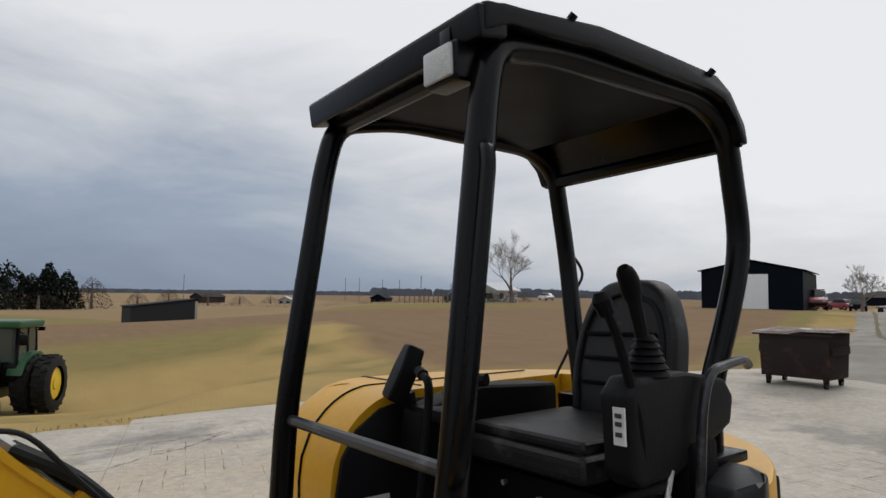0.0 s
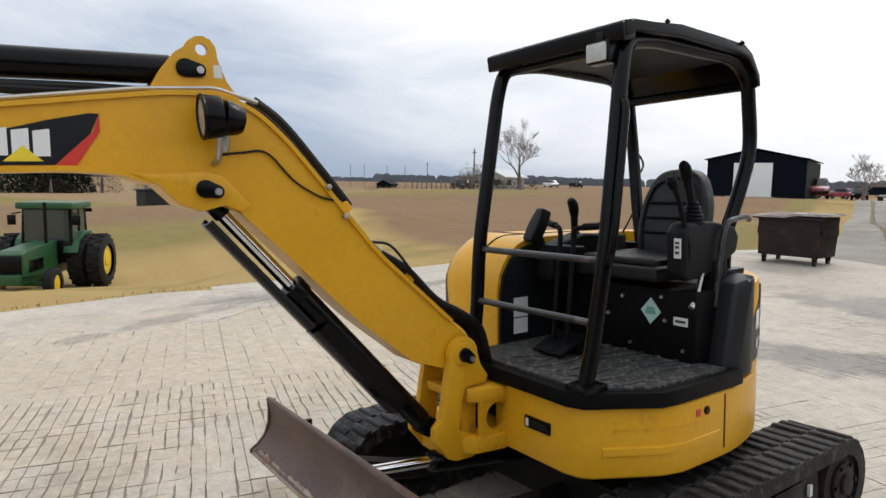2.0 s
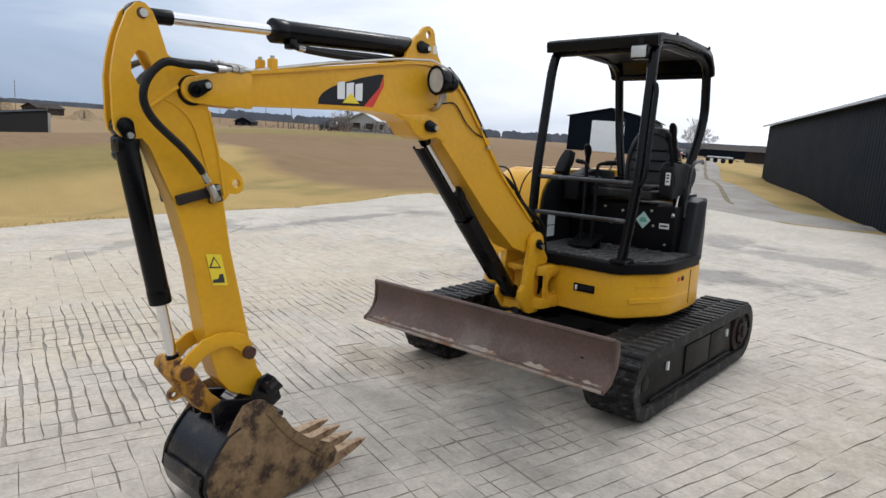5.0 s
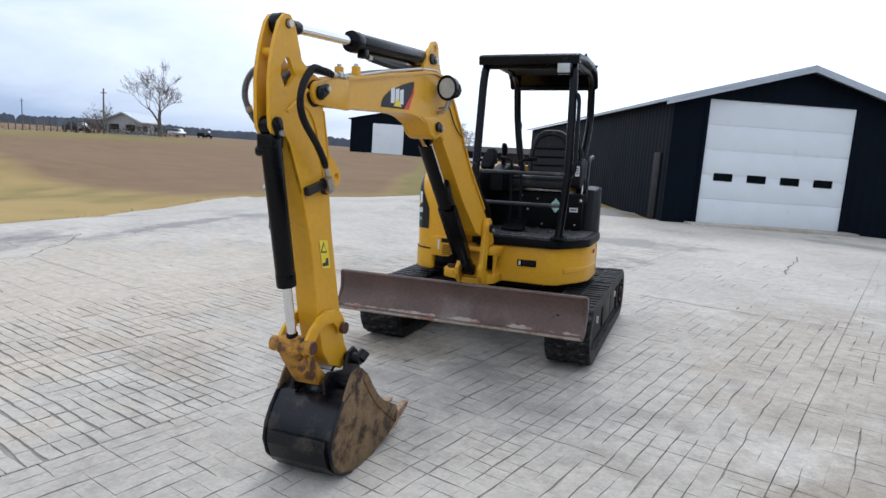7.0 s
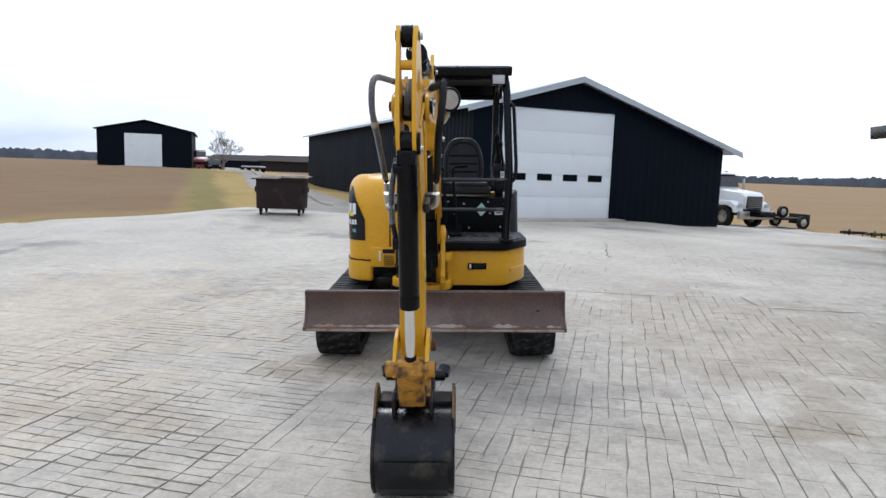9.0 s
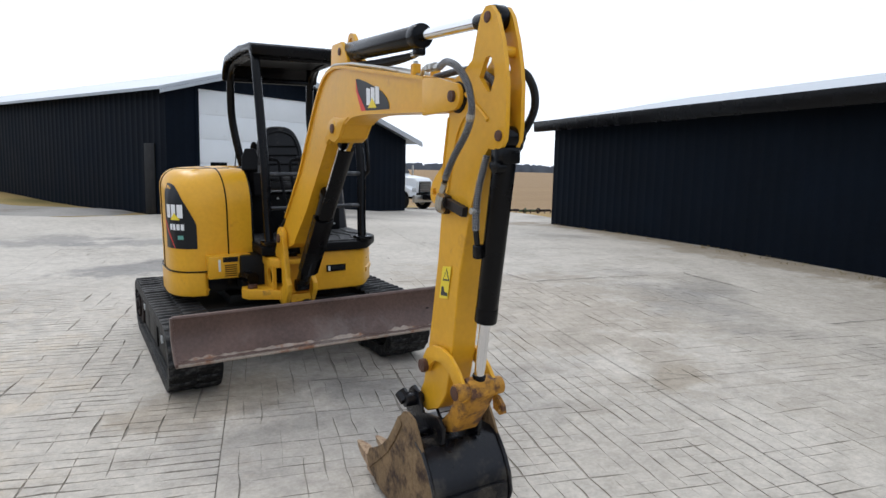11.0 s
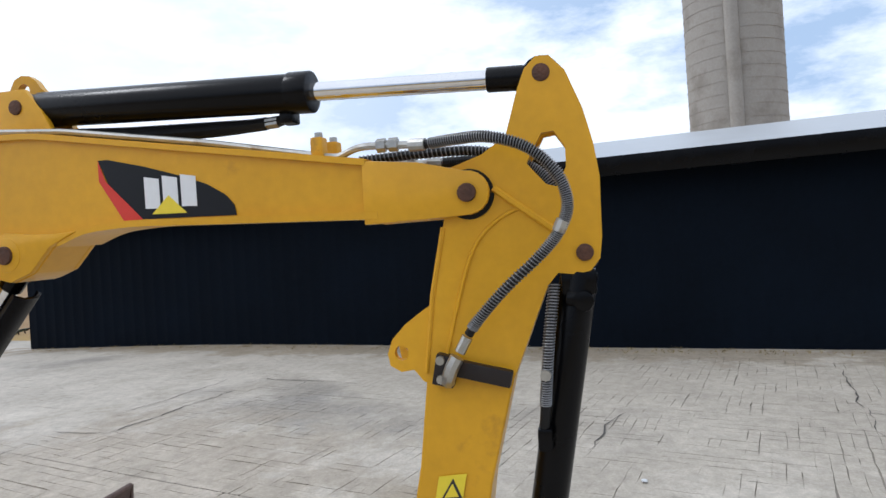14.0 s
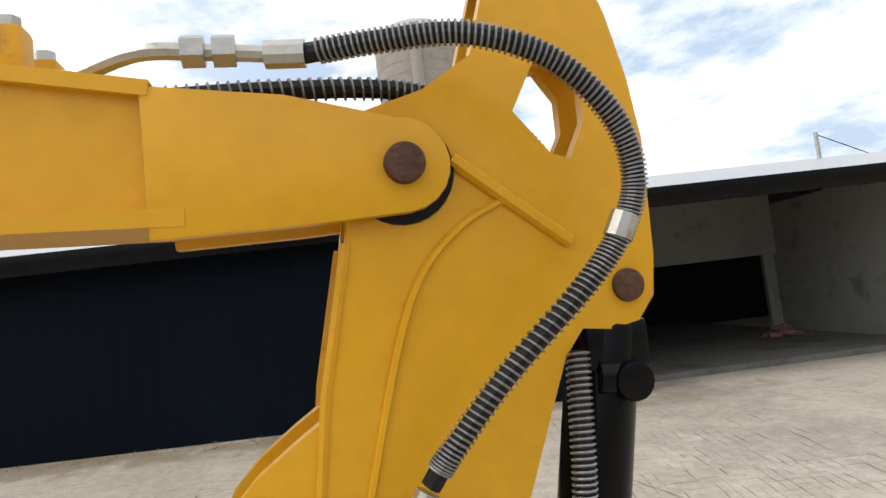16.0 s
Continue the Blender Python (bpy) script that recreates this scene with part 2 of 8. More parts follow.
RUSTY = material("rusty_dark_steel", (0.016, 0.009, 0.008), 0.7, spread=0.35, scale=3, fine=30, bump=0.06, stain=(0.06, 0.028, 0.017), stain_amount=0.22, stain_scale=3, spec=0.3)
TRUCK_WHITE = material("truck_white", (0.72, 0.73, 0.74), 0.35, spread=0.05, scale=2, fine=60, bump=0.0, coat=0.4)
CAR_RED = material("dark_red_car_paint", (0.25, 0.025, 0.04), 0.35, spread=0.1, bump=0.0, coat=0.5)
BARK = material("grey_bark", (0.15, 0.125, 0.105), 0.9, spread=0.25, scale=6, fine=40, bump=0.2)
TWIG = material("bare_twigs", (0.21, 0.18, 0.165), 0.9, spread=0.2, bump=0.0)
EVERGREEN = material("evergreen_foliage", (0.014, 0.02, 0.014), 0.9, spread=0.4, scale=1.0, fine=8, bump=0.0, spec=0.1)
BRUSH = material("winter_brush", (0.075, 0.058, 0.045), 0.95, spread=0.35, scale=0.5, fine=6, bump=0.0, spec=0.1)
# haze over the distance is put into this grey-blue
HAZY_WOODS = material("hazy_woods", (0.125, 0.142, 0.172), 0.95, spread=0.25, scale=0.05, fine=0.6, bump=0.0)
DULL_WHITE = material("weathered_white", (0.6, 0.61, 0.62), 0.7, spread=0.1, bump=0.0)
DEBRIS = material("broken_red_brick", (0.28, 0.14, 0.12), 0.9, spread=0.3, scale=14, fine=60, bump=0.1, vary=0.3)
# near-black walls: the deep interior's shade is put into their colour
SHADE_BLACK = material("painted_interior_shade", (0.02, 0.02, 0.02), 0.9, spread=0.3, bump=0.0)

# ---- shaping tools ----
def smooth(me, degrees=35):
    for p in me.polygons:
        p.use_smooth = True
    me.set_sharp_from_angle(angle=radians(degrees))


def mesh_of(bm, name, mat):
    bmesh.ops.recalc_face_normals(bm, faces=bm.faces)
    me = bpy.data.meshes.new(name)
    bm.to_mesh(me)
    bm.free()
    smooth(me)
    for m in (mat if isinstance(mat, (list, tuple)) else (mat,)):
        me.materials.append(m)
    return me


def part(name, bm, mat, parent=None, label="", at=None):
    ob = new(name, mesh_of(bm, name, mat))
    ob.parent = parent
    if at is not None:
        ob.matrix_basis = at
    return tagged(ob, label) if label else ob


def thing(name, m, label, category, group="", kind=""):
    ob = new(name)
    ob.empty_display_size = 0.2
    ob.matrix_basis = m
    return tagged(ob, label, category, group, kind)


def bevelled(bm, w, seg=2, limit=35):
    es = [e for e in bm.edges if len(e.link_faces) == 2 and e.calc_face_angle(0) > radians(limit)]
    bmesh.ops.bevel(bm, geom=es, offset=w, segments=seg, profile=0.6, affect='EDGES', clamp_overlap=True)
    return bm


def box(x0, x1, y0, y1, z0, z1, bevel=0.0, seg=2, bm=None):
    b = bmesh.new()
    bmesh.ops.create_cube(b, size=1)
    bmesh.ops.transform(b, verts=b.verts, matrix=Matrix.Translation(((x0 + x1) / 2, (y0 + y1) / 2, (z0 + z1) / 2)) @ Matrix.Diagonal((x1 - x0, y1 - y0, z1 - z0, 1)))
    if bevel:
        bevelled(b, bevel, seg)
    return merged(bm, b)


def merged(bm, b):
    if bm is None:
        return b
    me = bpy.data.meshes.new("tmp")
    b.to_mesh(me)
    b.free()
    bm.from_mesh(me)
    bpy.data.meshes.remove(me)
    return bm


def prism(profile, x0, x1, bevel=0.0, seg=2, axis="x", bm=None):
    """A plate: a closed outline in the two other axes, pushed out from x0 to x1 along the axis."""
    b = bmesh.new()
    def at(p, v):
        return {"x": (v, p[0], p[1]), "y": (p[0], v, p[1]), "z": (p[0], p[1], v)}[axis]
    lo = [b.verts.new(at(p, x0)) for p in profile]
    hi = [b.verts.new(at(p, x1)) for p in profile]
    b.faces.new(lo)
    b.faces.new(hi)
    n = len(profile)
    for i in range(n):
        b.faces.new((lo[i], lo[(i + 1) % n], hi[(i + 1) % n], hi[i]))
    bmesh.ops.recalc_face_normals(b, faces=b.faces)
    if bevel:
        bevelled(b, bevel, seg, 20)
    return merged(bm, b)


def rounded(points, r, seg=5):
    """An open line with its corners rounded to about radius r."""
    pts = [Vector(p) for p in points]
    out = [pts[0]]
    for a, b, c in zip(pts, pts[1:], pts[2:]):
        d = min(r, (a - b).length * 0.48, (c - b).length * 0.48)
        p, q = b + (a - b).normalized() * d, b + (c - b).normalized() * d
        for i in range(seg + 1):
            t = i / seg
            out.append(p * (1 - t) ** 2 + b * 2 * t * (1 - t) + q * t * t)
    out.append(pts[-1])
    return out


def curve_pts(points, n=40):
    """A smooth line through the points (Catmull-Rom)."""
    p = [Vector(q) for q in points]
    p = [p[0] * 2 - p[1]] + p + [p[-1] * 2 - p[-2]]
    out = []
    m = len(p) - 3
    for k in range(n + 1):
        s = k / n * m
        i = min(int(s), m - 1)
        t = s - i
        a, b, c, d = p[i:i + 4]
        out.append(0.5 * ((2 * b) + (c - a) * t + (2 * a - 5 * b + 4 * c - d) * t * t + (3 * b - a - 3 * c + d) * t ** 3))
    return out


def frames_along(pts):
    tans = [(pts[min(i + 1, len(pts) - 1)] - pts[max(i - 1, 0)]).normalized() for i in range(len(pts))]
    up = Vector((0, 0, 1)) if abs(tans[0].z) < 0.9 else Vector((1, 0, 0))
    nrm = (up - tans[0] * up.dot(tans[0])).normalized()
    res = []
    for t in tans:
        nrm = (nrm - t * nrm.dot(t)).normalized()
        res.append((t, nrm, t.cross(nrm)))
    return res


def tube(pts, r, seg=10, bm=None, flat=1.0):
    """A round bar along a line; r may be a list."""
    b = bm or bmesh.new()
    pts = [Vector(p) for p in pts]
    rings = []
    for i, (p, (t, n, c)) in enumerate(zip(pts, frames_along(pts))):
        rr = r[i] if isinstance(r, (list, tuple)) else r
        rings.append([b.verts.new(p + n * math.cos(a) * rr + c * math.sin(a) * rr * flat) for a in [2 * math.pi * k / seg for k in range(seg)]])
    for a, q in zip(rings, rings[1:]):
        for k in range(seg):
            b.faces.new((a[k], a[(k + 1) % seg], q[(k + 1) % seg], q[k]))
    b.faces.new(rings[0][::-1])
    b.faces.new(rings[-1])
    return b


def helix(pts, r, wire, turns, bm=None, seg=5, per=12):
    """A wire wound round a line."""
    pts = [Vector(p) for p in pts]
    fr = frames_along(pts)
    n = turns * per
    line = []
    for k in range(n + 1):
        s = k / n * (len(pts) - 1)
        i = min(int(s), len(pts) - 2)
        u = s - i
        p = pts[i].lerp(pts[i + 1], u)
        nn, cc = fr[i][1].lerp(fr[i + 1][1], u), fr[i][2].lerp(fr[i + 1][2], u)
        a = 2 * math.pi * k / per
        line.append(p + nn * math.cos(a) * r + cc * math.sin(a) * r)
    return tube(line, wire, seg, bm)


def cyl(p0, p1, r, r1=None, seg=24, bevel=0.0, bm=None):
    b = bmesh.new()
    p0, p1 = Vector(p0), Vector(p1)
    d = p1 - p0
    bmesh.ops.create_cone(b, cap_ends=True, segments=seg, radius1=r, radius2=r if r1 is None else r1, depth=d.length)
    if bevel:
        bevelled(b, bevel, 2, 50)
    bmesh.ops.transform(b, verts=b.verts, matrix=Matrix.Translation((p0 + p1) / 2) @ d.to_track_quat('Z', 'Y').to_matrix().to_4x4())
    return merged(bm, b)


def moved(bm, m):
    bmesh.ops.transform(bm, verts=bm.verts, matrix=m)
    return bm


def arc(cx, cy, r, a0, a1, n=8):
    return [(cx + r * math.cos(radians(a0 + (a1 - a0) * i / n)), cy + r * math.sin(radians(a0 + (a1 - a0) * i / n))) for i in range(n + 1)]


def sweep_profile(profile, path, closed=False, bm=None):
    """A flat profile (out, up) carried along a line in plan (x, y): skirts, rings, kerbs."""
    b = bmesh.new()
    n = len(path)
    rings = []
    for i in range(n):
        a = Vector(path[i - 1] if closed or i else path[0])
        c = Vector(path[(i + 1) % n] if closed or i < n - 1 else path[-1])
        t = (c - a).normalized()
        out = Vector((t.y, -t.x))
        rings.append([b.verts.new((path[i][0] + out.x * o, path[i][1] + out.y * o, z)) for o, z in profile])
    m = len(profile)
    for i in range(n if closed else n - 1):
        a, q = rings[i], rings[(i + 1) % n]
        for k in range(m):
            b.faces.new((a[k], a[(k + 1) % m], q[(k + 1) % m], q[k]))
    if not closed:
        b.faces.new(rings[0])
        b.faces.new(rings[-1][::-1])
    return merged(bm, b)

# ---- ground ----
LEVELS = ((-22, 1, -2.05), (-17, -1, -1.25), (-19, -2.5, -1.6), (-30, -12, -1.8), (-22, -15, -1.2), (-12.5, -3, -0.5), (-13.5, 5, -0.5), (-9.5, 11, 0.0), (-4.2, 11.1, 0.27), (-8, 20, 0.55),
          (-18, 36, 1.1), (-23, 40, 1.15), (-43, 38, 1.15), (-30, 20, 0.1), (-76, 16, -1.85), (-60, 45, 0.8), (1, 12, 0.22), (5, 13.4, 0.2), (9.3, 15.1, 0.0),
          (-6, 27, 0.4), (12, 19.6, -0.38), (20, 26, -0.7), (12, 8, 0.05), (10.2, 8.1, 0.1), (8, -8, 0.05), (12, -13, 0.05), (0, -20, -0.3), (0, 70, 0.8),
          (-100, 110, 1.0), (110, 100, -1.5), (100, 0, -1.0), (100, -100, -1.0), (0, -110, -0.8), (-100, -60, -1.8), (-160, 30, -1.8))


def gh(x, y):
    """Height of the yard and the fields: the yard is a gently tilted plane; beyond it the land falls to the west and rises to the north-west."""
    flat = 0.02 + 0.022 * x + 0.014 * y - 0.018 * max(0.0, x - 4.5)
    f = min(1.0, max(0.0, (math.hypot(x, y + 1.0) - 9.0) / 5.0))
    if f <= 0:
        return flat
    sw = sz = 0.0
    for cx, cy, cz in LEVELS:
        w = 1.0 / ((x - cx) ** 2 + (y - cy) ** 2 + 2.0) ** 1.6
        sw += w
        sz += w * cz
    f = f * f * (3 - 2 * f)
    return flat * (1 - f) + sz / sw * f


def node_math(n, l, op, a, b=None, clamp=False):
    q = n.new("ShaderNodeMath")
    q.operation, q.use_clamp = op, clamp
    for i, v in enumerate((a, b)):
        if v is None:
            continue
        if isinstance(v, (int, float)):
            q.inputs[i].default_value = v
        else:
            l.new(v, q.inputs[i])
    return q.outputs[0]


def field_material():
    """Dry stubble and winter grass in broad bands, with furrow-like streaks and a fine straw grain."""
    m = bpy.data.materials.new("stubble_field")
    m.use_nodes = True
    n, l = m.node_tree.nodes, m.node_tree.links
    bsdf = n["Principled BSDF"]
    bsdf.inputs["Roughness"].default_value = 0.95
    bsdf.inputs["Specular IOR Level"].default_value = 0.15
    tc = n.new("ShaderNodeTexCoord")
    sep = n.new("ShaderNodeSeparateXYZ")
    l.new(tc.outputs["Object"], sep.inputs[0])

    def noise_at(scale, detail=4, sx=1, sy=1, rot=0):
        mp = n.new("ShaderNodeMapping")
        mp.inputs["Scale"].default_value, mp.inputs["Rotation"].default_value = (sx, sy, 1), (0, 0, rot)
        l.new(tc.outputs["Object"], mp.inputs[0])
        t = n.new("ShaderNodeTexNoise")
        t.inputs["Scale"].default_value, t.inputs["Detail"].default_value = scale, detail
        l.new(mp.outputs[0], t.inputs[0])
        return t.outputs[0]

    def mixed(f, a, b):
        q = n.new("ShaderNodeMix")
        q.data_type = 'RGBA'
        l.new(f, q.inputs[0]) if not isinstance(f, float) else None
        for i, v in ((6, a), (7, b)):
            if isinstance(v, tuple):
                q.inputs[i].default_value = (*v, 1)
            else:
                l.new(v, q.inputs[i])
        return q.outputs[2]

    def ramp(v, a, b):
        q = n.new("ShaderNodeMapRange")
        q.inputs[1].default_value, q.inputs[2].default_value = a, b
        l.new(v, q.inputs[0])
        return q.outputs[0]

    # distance beyond the western edge of the yard
    west = node_math(n, l, 'MULTIPLY', sep.outputs[0], -1.0)
    wob = node_math(n, l, 'MULTIPLY', noise_at(0.08, 3), 9.0)
    d = node_math(n, l, 'ADD', node_math(n, l, 'ADD', node_math(n, l, 'MULTIPLY', sep.outputs[0], -0.75), node_math(n, l, 'MULTIPLY', sep.outputs[1], 0.9)), wob)
    stubble = mixed(noise_at(1.6, 5, 0.25, 1.0, 0.5), (0.175, 0.112, 0.062), (0.25, 0.168, 0.098))
    straw = mixed(noise_at(0.9, 5, 0.3, 1.0, 0.4), (0.31, 0.215, 0.085), (0.42, 0.305, 0.125))
    green = mixed(noise_at(1.2, 4), (0.175, 0.145, 0.05), (0.26, 0.205, 0.08))
    tan = mixed(noise_at(0.05, 4), (0.30, 0.215, 0.12), (0.24, 0.165, 0.095))
    verge = mixed(ramp(noise_at(0.22, 5, 1, 1, 0.3), 0.5, 0.68), straw, green)
    # the mown slope below the yard, narrowing northwards; ploughed stubble beyond it, then bands of grass and pale stubble to the west
    slope = node_math(n, l, 'ADD', node_math(n, l, 'ADD', sep.outputs[1], node_math(n, l, 'MULTIPLY', sep.outputs[0], 0.36)), node_math(n, l, 'MULTIPLY', noise_at(0.12, 3), 3.0))
    past = node_math(n, l, 'ADD', west, node_math(n, l, 'MULTIPLY', noise_at(0.1, 3), 8.0))
    beyond = node_math(n, l, 'MAXIMUM', ramp(slope, 5.2, 6.6), ramp(past, 37.0, 41.0))
    near = mixed(node_math(n, l, 'MULTIPLY', beyond, ramp(d, 21.5, 24.0)), verge, stubble)
    olive = node_math(n, l, 'MULTIPLY', node_math(n, l, 'MULTIPLY', ramp(past, 30.0, 34.0), ramp(past, 44.0, 40.0)), ramp(slope, 2.5, 0.5))
    near = mixed(olive, near, green)
    wide = ramp(slope, 30.0, 20.0)
    far = mixed(node_math(n, l, 'MULTIPLY', ramp(d, 60.0, 63.0), wide), near, green)
    far2 = mixed(node_math(n, l, 'MULTIPLY', ramp(d, 78.0, 80.0), wide), far, tan)
    # the strip of grass along the lane north of the yard
    lane = node_math(n, l, 'ABSOLUTE', node_math(n, l, 'ADD', node_math(n, l, 'ADD', sep.outputs[0], node_math(n, l, 'MULTIPLY', sep.outputs[1], 0.33)), -0.5))
    strip = node_math(n, l, 'MULTIPLY', ramp(lane, 4.6, 3.2), ramp(sep.outputs[1], 10.0, 15.0))
    col = mixed(strip, far2, verge)
    # greener grass along the lane's west side
    bank = node_math(n, l, 'ABSOLUTE', node_math(n, l, 'ADD', node_math(n, l, 'ADD', sep.outputs[0], node_math(n, l, 'MULTIPLY', sep.outputs[1], 0.38)), 2.0))
    col = mixed(node_math(n, l, 'MULTIPLY', ramp(node_math(n, l, 'ADD', bank, noise_at(0.9, 4)), 1.5, 0.9), ramp(sep.outputs[1], 11.0, 13.0)), col, mixed(noise_at(1.3, 5), (0.17, 0.15, 0.05), (0.26, 0.2, 0.085)))
    # bare brown stubble over the eastern fields
    col = mixed(ramp(node_math(n, l, 'ADD', sep.outputs[0], node_math(n, l, 'MULTIPLY', sep.outputs[1], -0.1)), 11.0, 15.0), col, mixed(noise_at(0.35, 5, 0.2, 1.0, -0.5), (0.235, 0.155, 0.085), (0.31, 0.215, 0.12)))
    grain = mixed(noise_at(28.0, 4, 1, 1), (0.72, 0.72, 0.72), (1.3, 1.27, 1.2))
    mul = n.new("ShaderNodeMix")
    mul.data_type, mul.blend_type = 'RGBA', 'MULTIPLY'
    mul.inputs[0].default_value = 0.75
    l.new(col, mul.inputs[6])
    l.new(grain, mul.inputs[7])
    l.new(mul.outputs[2], bsdf.inputs["Base Color"])
    b = n.new("ShaderNodeBump")
    b.inputs["Strength"].default_value, b.inputs["Distance"].default_value = 0.7, 0.06
    l.new(noise_at(14.0, 6), b.inputs["Height"])
    l.new(b.outputs[0], bsdf.inputs["Normal"])
    return m


# the first tone serves damp stains and the shade painted before the blade
DAMP_AND_SHADE, RUSTED = (0.19, 0.18, 0.17), (0.27, 0.215, 0.145)


def concrete_material():
    """Old raked yard concrete: warm grey, patchy, with damp stains, painted shade and fine pitting."""
    m = bpy.data.materials.new("yard_concrete")
    m.use_nodes = True
    n, l = m.node_tree.nodes, m.node_tree.links
    bsdf = n["Principled BSDF"]
    tc = n.new("ShaderNodeTexCoord")

    def noise_at(scale, detail=5, rough=0.55, sx=1.0, sy=1.0):
        mp = n.new("ShaderNodeMapping")
        mp.inputs["Scale"].default_value = (sx, sy, 1)
        l.new(tc.outputs["Object"], mp.inputs[0])
        t = n.new("ShaderNodeTexNoise")
        t.inputs["Scale"].default_value, t.inputs["Detail"].default_value, t.inputs["Roughness"].default_value = scale, detail, rough
        l.new(mp.outputs[0], t.inputs[0])
        return t.outputs[0]

    def mixed(f, a, b):
        q = n.new("ShaderNodeMix")
        q.data_type = 'RGBA'
        l.new(f, q.inputs[0])
        for i, v in ((6, a), (7, b)):
            if isinstance(v, tuple):
                q.inputs[i].default_value = (*v, 1)
            else:
                l.new(v, q.inputs[i])
        return q.outputs[2]

    def ramp(v, a, b):
        q = n.new("ShaderNodeMapRange")
        q.inputs[1].default_value, q.inputs[2].default_value = a, b
        l.new(v, q.inputs[0])
        return q.outputs[0]

    base = mixed(ramp(noise_at(0.55, 6), 0.35, 0.65), (0.405, 0.366, 0.312), (0.515, 0.47, 0.405))
    patch = mixed(ramp(noise_at(0.3, 7, 0.62), 0.56, 0.66), base, (0.285, 0.262, 0.232))
    rust = mixed(ramp(noise_at(0.9, 7, 0.6), 0.68, 0.8), patch, (0.33, 0.24, 0.16))
    # damp, rusty and tan patches with ragged edges, and shade painted before the blade at (0.2, -2.2) and towards the
    # shed at (5.5, -4.0): centre, half-lengths, turn, colour
    sep = n.new("ShaderNodeSeparateXYZ")
    l.new(tc.outputs["Object"], sep.inputs[0])
    ragged = node_math(n, l, 'MULTIPLY', node_math(n, l, 'SUBTRACT', noise_at(1.7, 8, 0.66), 0.5), 3.2)
    for cx, cy, rx, ry, turn, tone, deep in ((-4.6, -1.6, 3.0, 5.0, -10, (0.5, 0.412, 0.3), 0.5), (-7.35, 3.3, 0.28, 2.4, 5, DAMP_AND_SHADE, 0.7), (-6.9, -0.7, 0.24, 2.0, 25, DAMP_AND_SHADE, 0.5), (-7.9, 0.6, 0.22, 1.5, 12, DAMP_AND_SHADE, 0.45), (-0.5, 4.0, 1.3, 0.6, 10, DAMP_AND_SHADE, 0.75), (0.2, 6.8, 1.8, 0.7, -5, DAMP_AND_SHADE, 0.6), (-1.6, 7.6, 1.4, 0.8, 0, DAMP_AND_SHADE, 0.6),
                                             (2.9, -0.2, 1.5, 2.6, -8, (0.36, 0.3, 0.23), 0.5), (2.45, -2.65, 0.26, 0.2, 30, RUSTED, 0.6), (-0.75, -1.5, 0.7, 0.4, 20, RUSTED, 0.5), (-1.9, -2.6, 0.9, 0.35, -15, RUSTED, 0.3), (8.95, 2.5, 0.75, 7.0, -8.7, RUSTED, 0.75), (7.75, -5.2, 0.7, 4.5, -8.7, RUSTED, 0.65), (9.0, 8.3, 1.3, 0.8, 8, RUSTED, 0.6),
                                             # last entry: dimmer ground towards the shed, painted as a broad brown tone
                                             (0.2, -2.2, 1.6, 0.7, 5, DAMP_AND_SHADE, 0.35), (5.4, -0.6, 0.9, 0.5, 40, DAMP_AND_SHADE, 0.35), (4.4, -7.5, 1.4, 0.8, 10, DAMP_AND_SHADE, 0.3), (5.5, -4.0, 4.0, 6.0, -8.7, (0.3, 0.265, 0.21), 0.4)):
        ca, sa = math.cos(radians(turn)), math.sin(radians(turn))
        dx, dy = node_math(n, l, 'SUBTRACT', sep.outputs[0], cx), node_math(n, l, 'SUBTRACT', sep.outputs[1], cy)
        a = node_math(n, l, 'ADD', node_math(n, l, 'MULTIPLY', dx, ca / rx), node_math(n, l, 'MULTIPLY', dy, sa / rx))
        b = node_math(n, l, 'ADD', node_math(n, l, 'MULTIPLY', dx, -sa / ry), node_math(n, l, 'MULTIPLY', dy, ca / ry))
        r = node_math(n, l, 'SQRT', node_math(n, l, 'ADD', node_math(n, l, 'MULTIPLY', a, a), node_math(n, l, 'MULTIPLY', b, b)))
        rust = mixed(node_math(n, l, 'MULTIPLY', ramp(node_math(n, l, 'ADD', r, ragged), 1.05, 0.55), deep), rust, tone)
    speck = mixed(ramp(noise_at(46, 6, 0.7), 0.3, 0.72), (0.8, 0.8, 0.8), (1.16, 1.16, 1.16))
    mottle = mixed(ramp(noise_at(9.0, 8, 0.75), 0.33, 0.67), (0.78, 0.77, 0.755), (1.17, 1.16, 1.14))
    rub = n.new("ShaderNodeMix")
    rub.data_type, rub.blend_type = 'RGBA', 'MULTIPLY'
    rub.inputs[0].default_value = 0.9
    l.new(rust, rub.inputs[6])
    l.new(mottle, rub.inputs[7])
    rust = rub.outputs[2]
    mul = n.new("ShaderNodeMix")
    mul.data_type, mul.blend_type = 'RGBA', 'MULTIPLY'
    mul.inputs[0].default_value = 0.8
    l.new(rust, mul.inputs[6])
    l.new(speck, mul.inputs[7])
    l.new(mul.outputs[2], bsdf.inputs["Base Color"])
    l.new(ramp(noise_at(1.0, 4), 0.0, 1.3), bsdf.inputs["Roughness"])
    bsdf.inputs["Roughness"].default_value = 0.8
    rr = n.new("ShaderNodeMapRange")
    rr.inputs[3].default_value, rr.inputs[4].default_value = 0.62, 0.92
    l.new(noise_at(0.4, 4), rr.inputs[0])
    l.new(rr.outputs[0], bsdf.inputs["Roughness"])
    b = n.new("ShaderNodeBump")
    b.inputs["Strength"].default_value, b.inputs["Distance"].default_value = 0.5, 0.008
    l.new(noise_at(35, 7, 0.65), b.inputs["Height"])
    l.new(b.outputs[0], bsdf.inputs["Normal"])
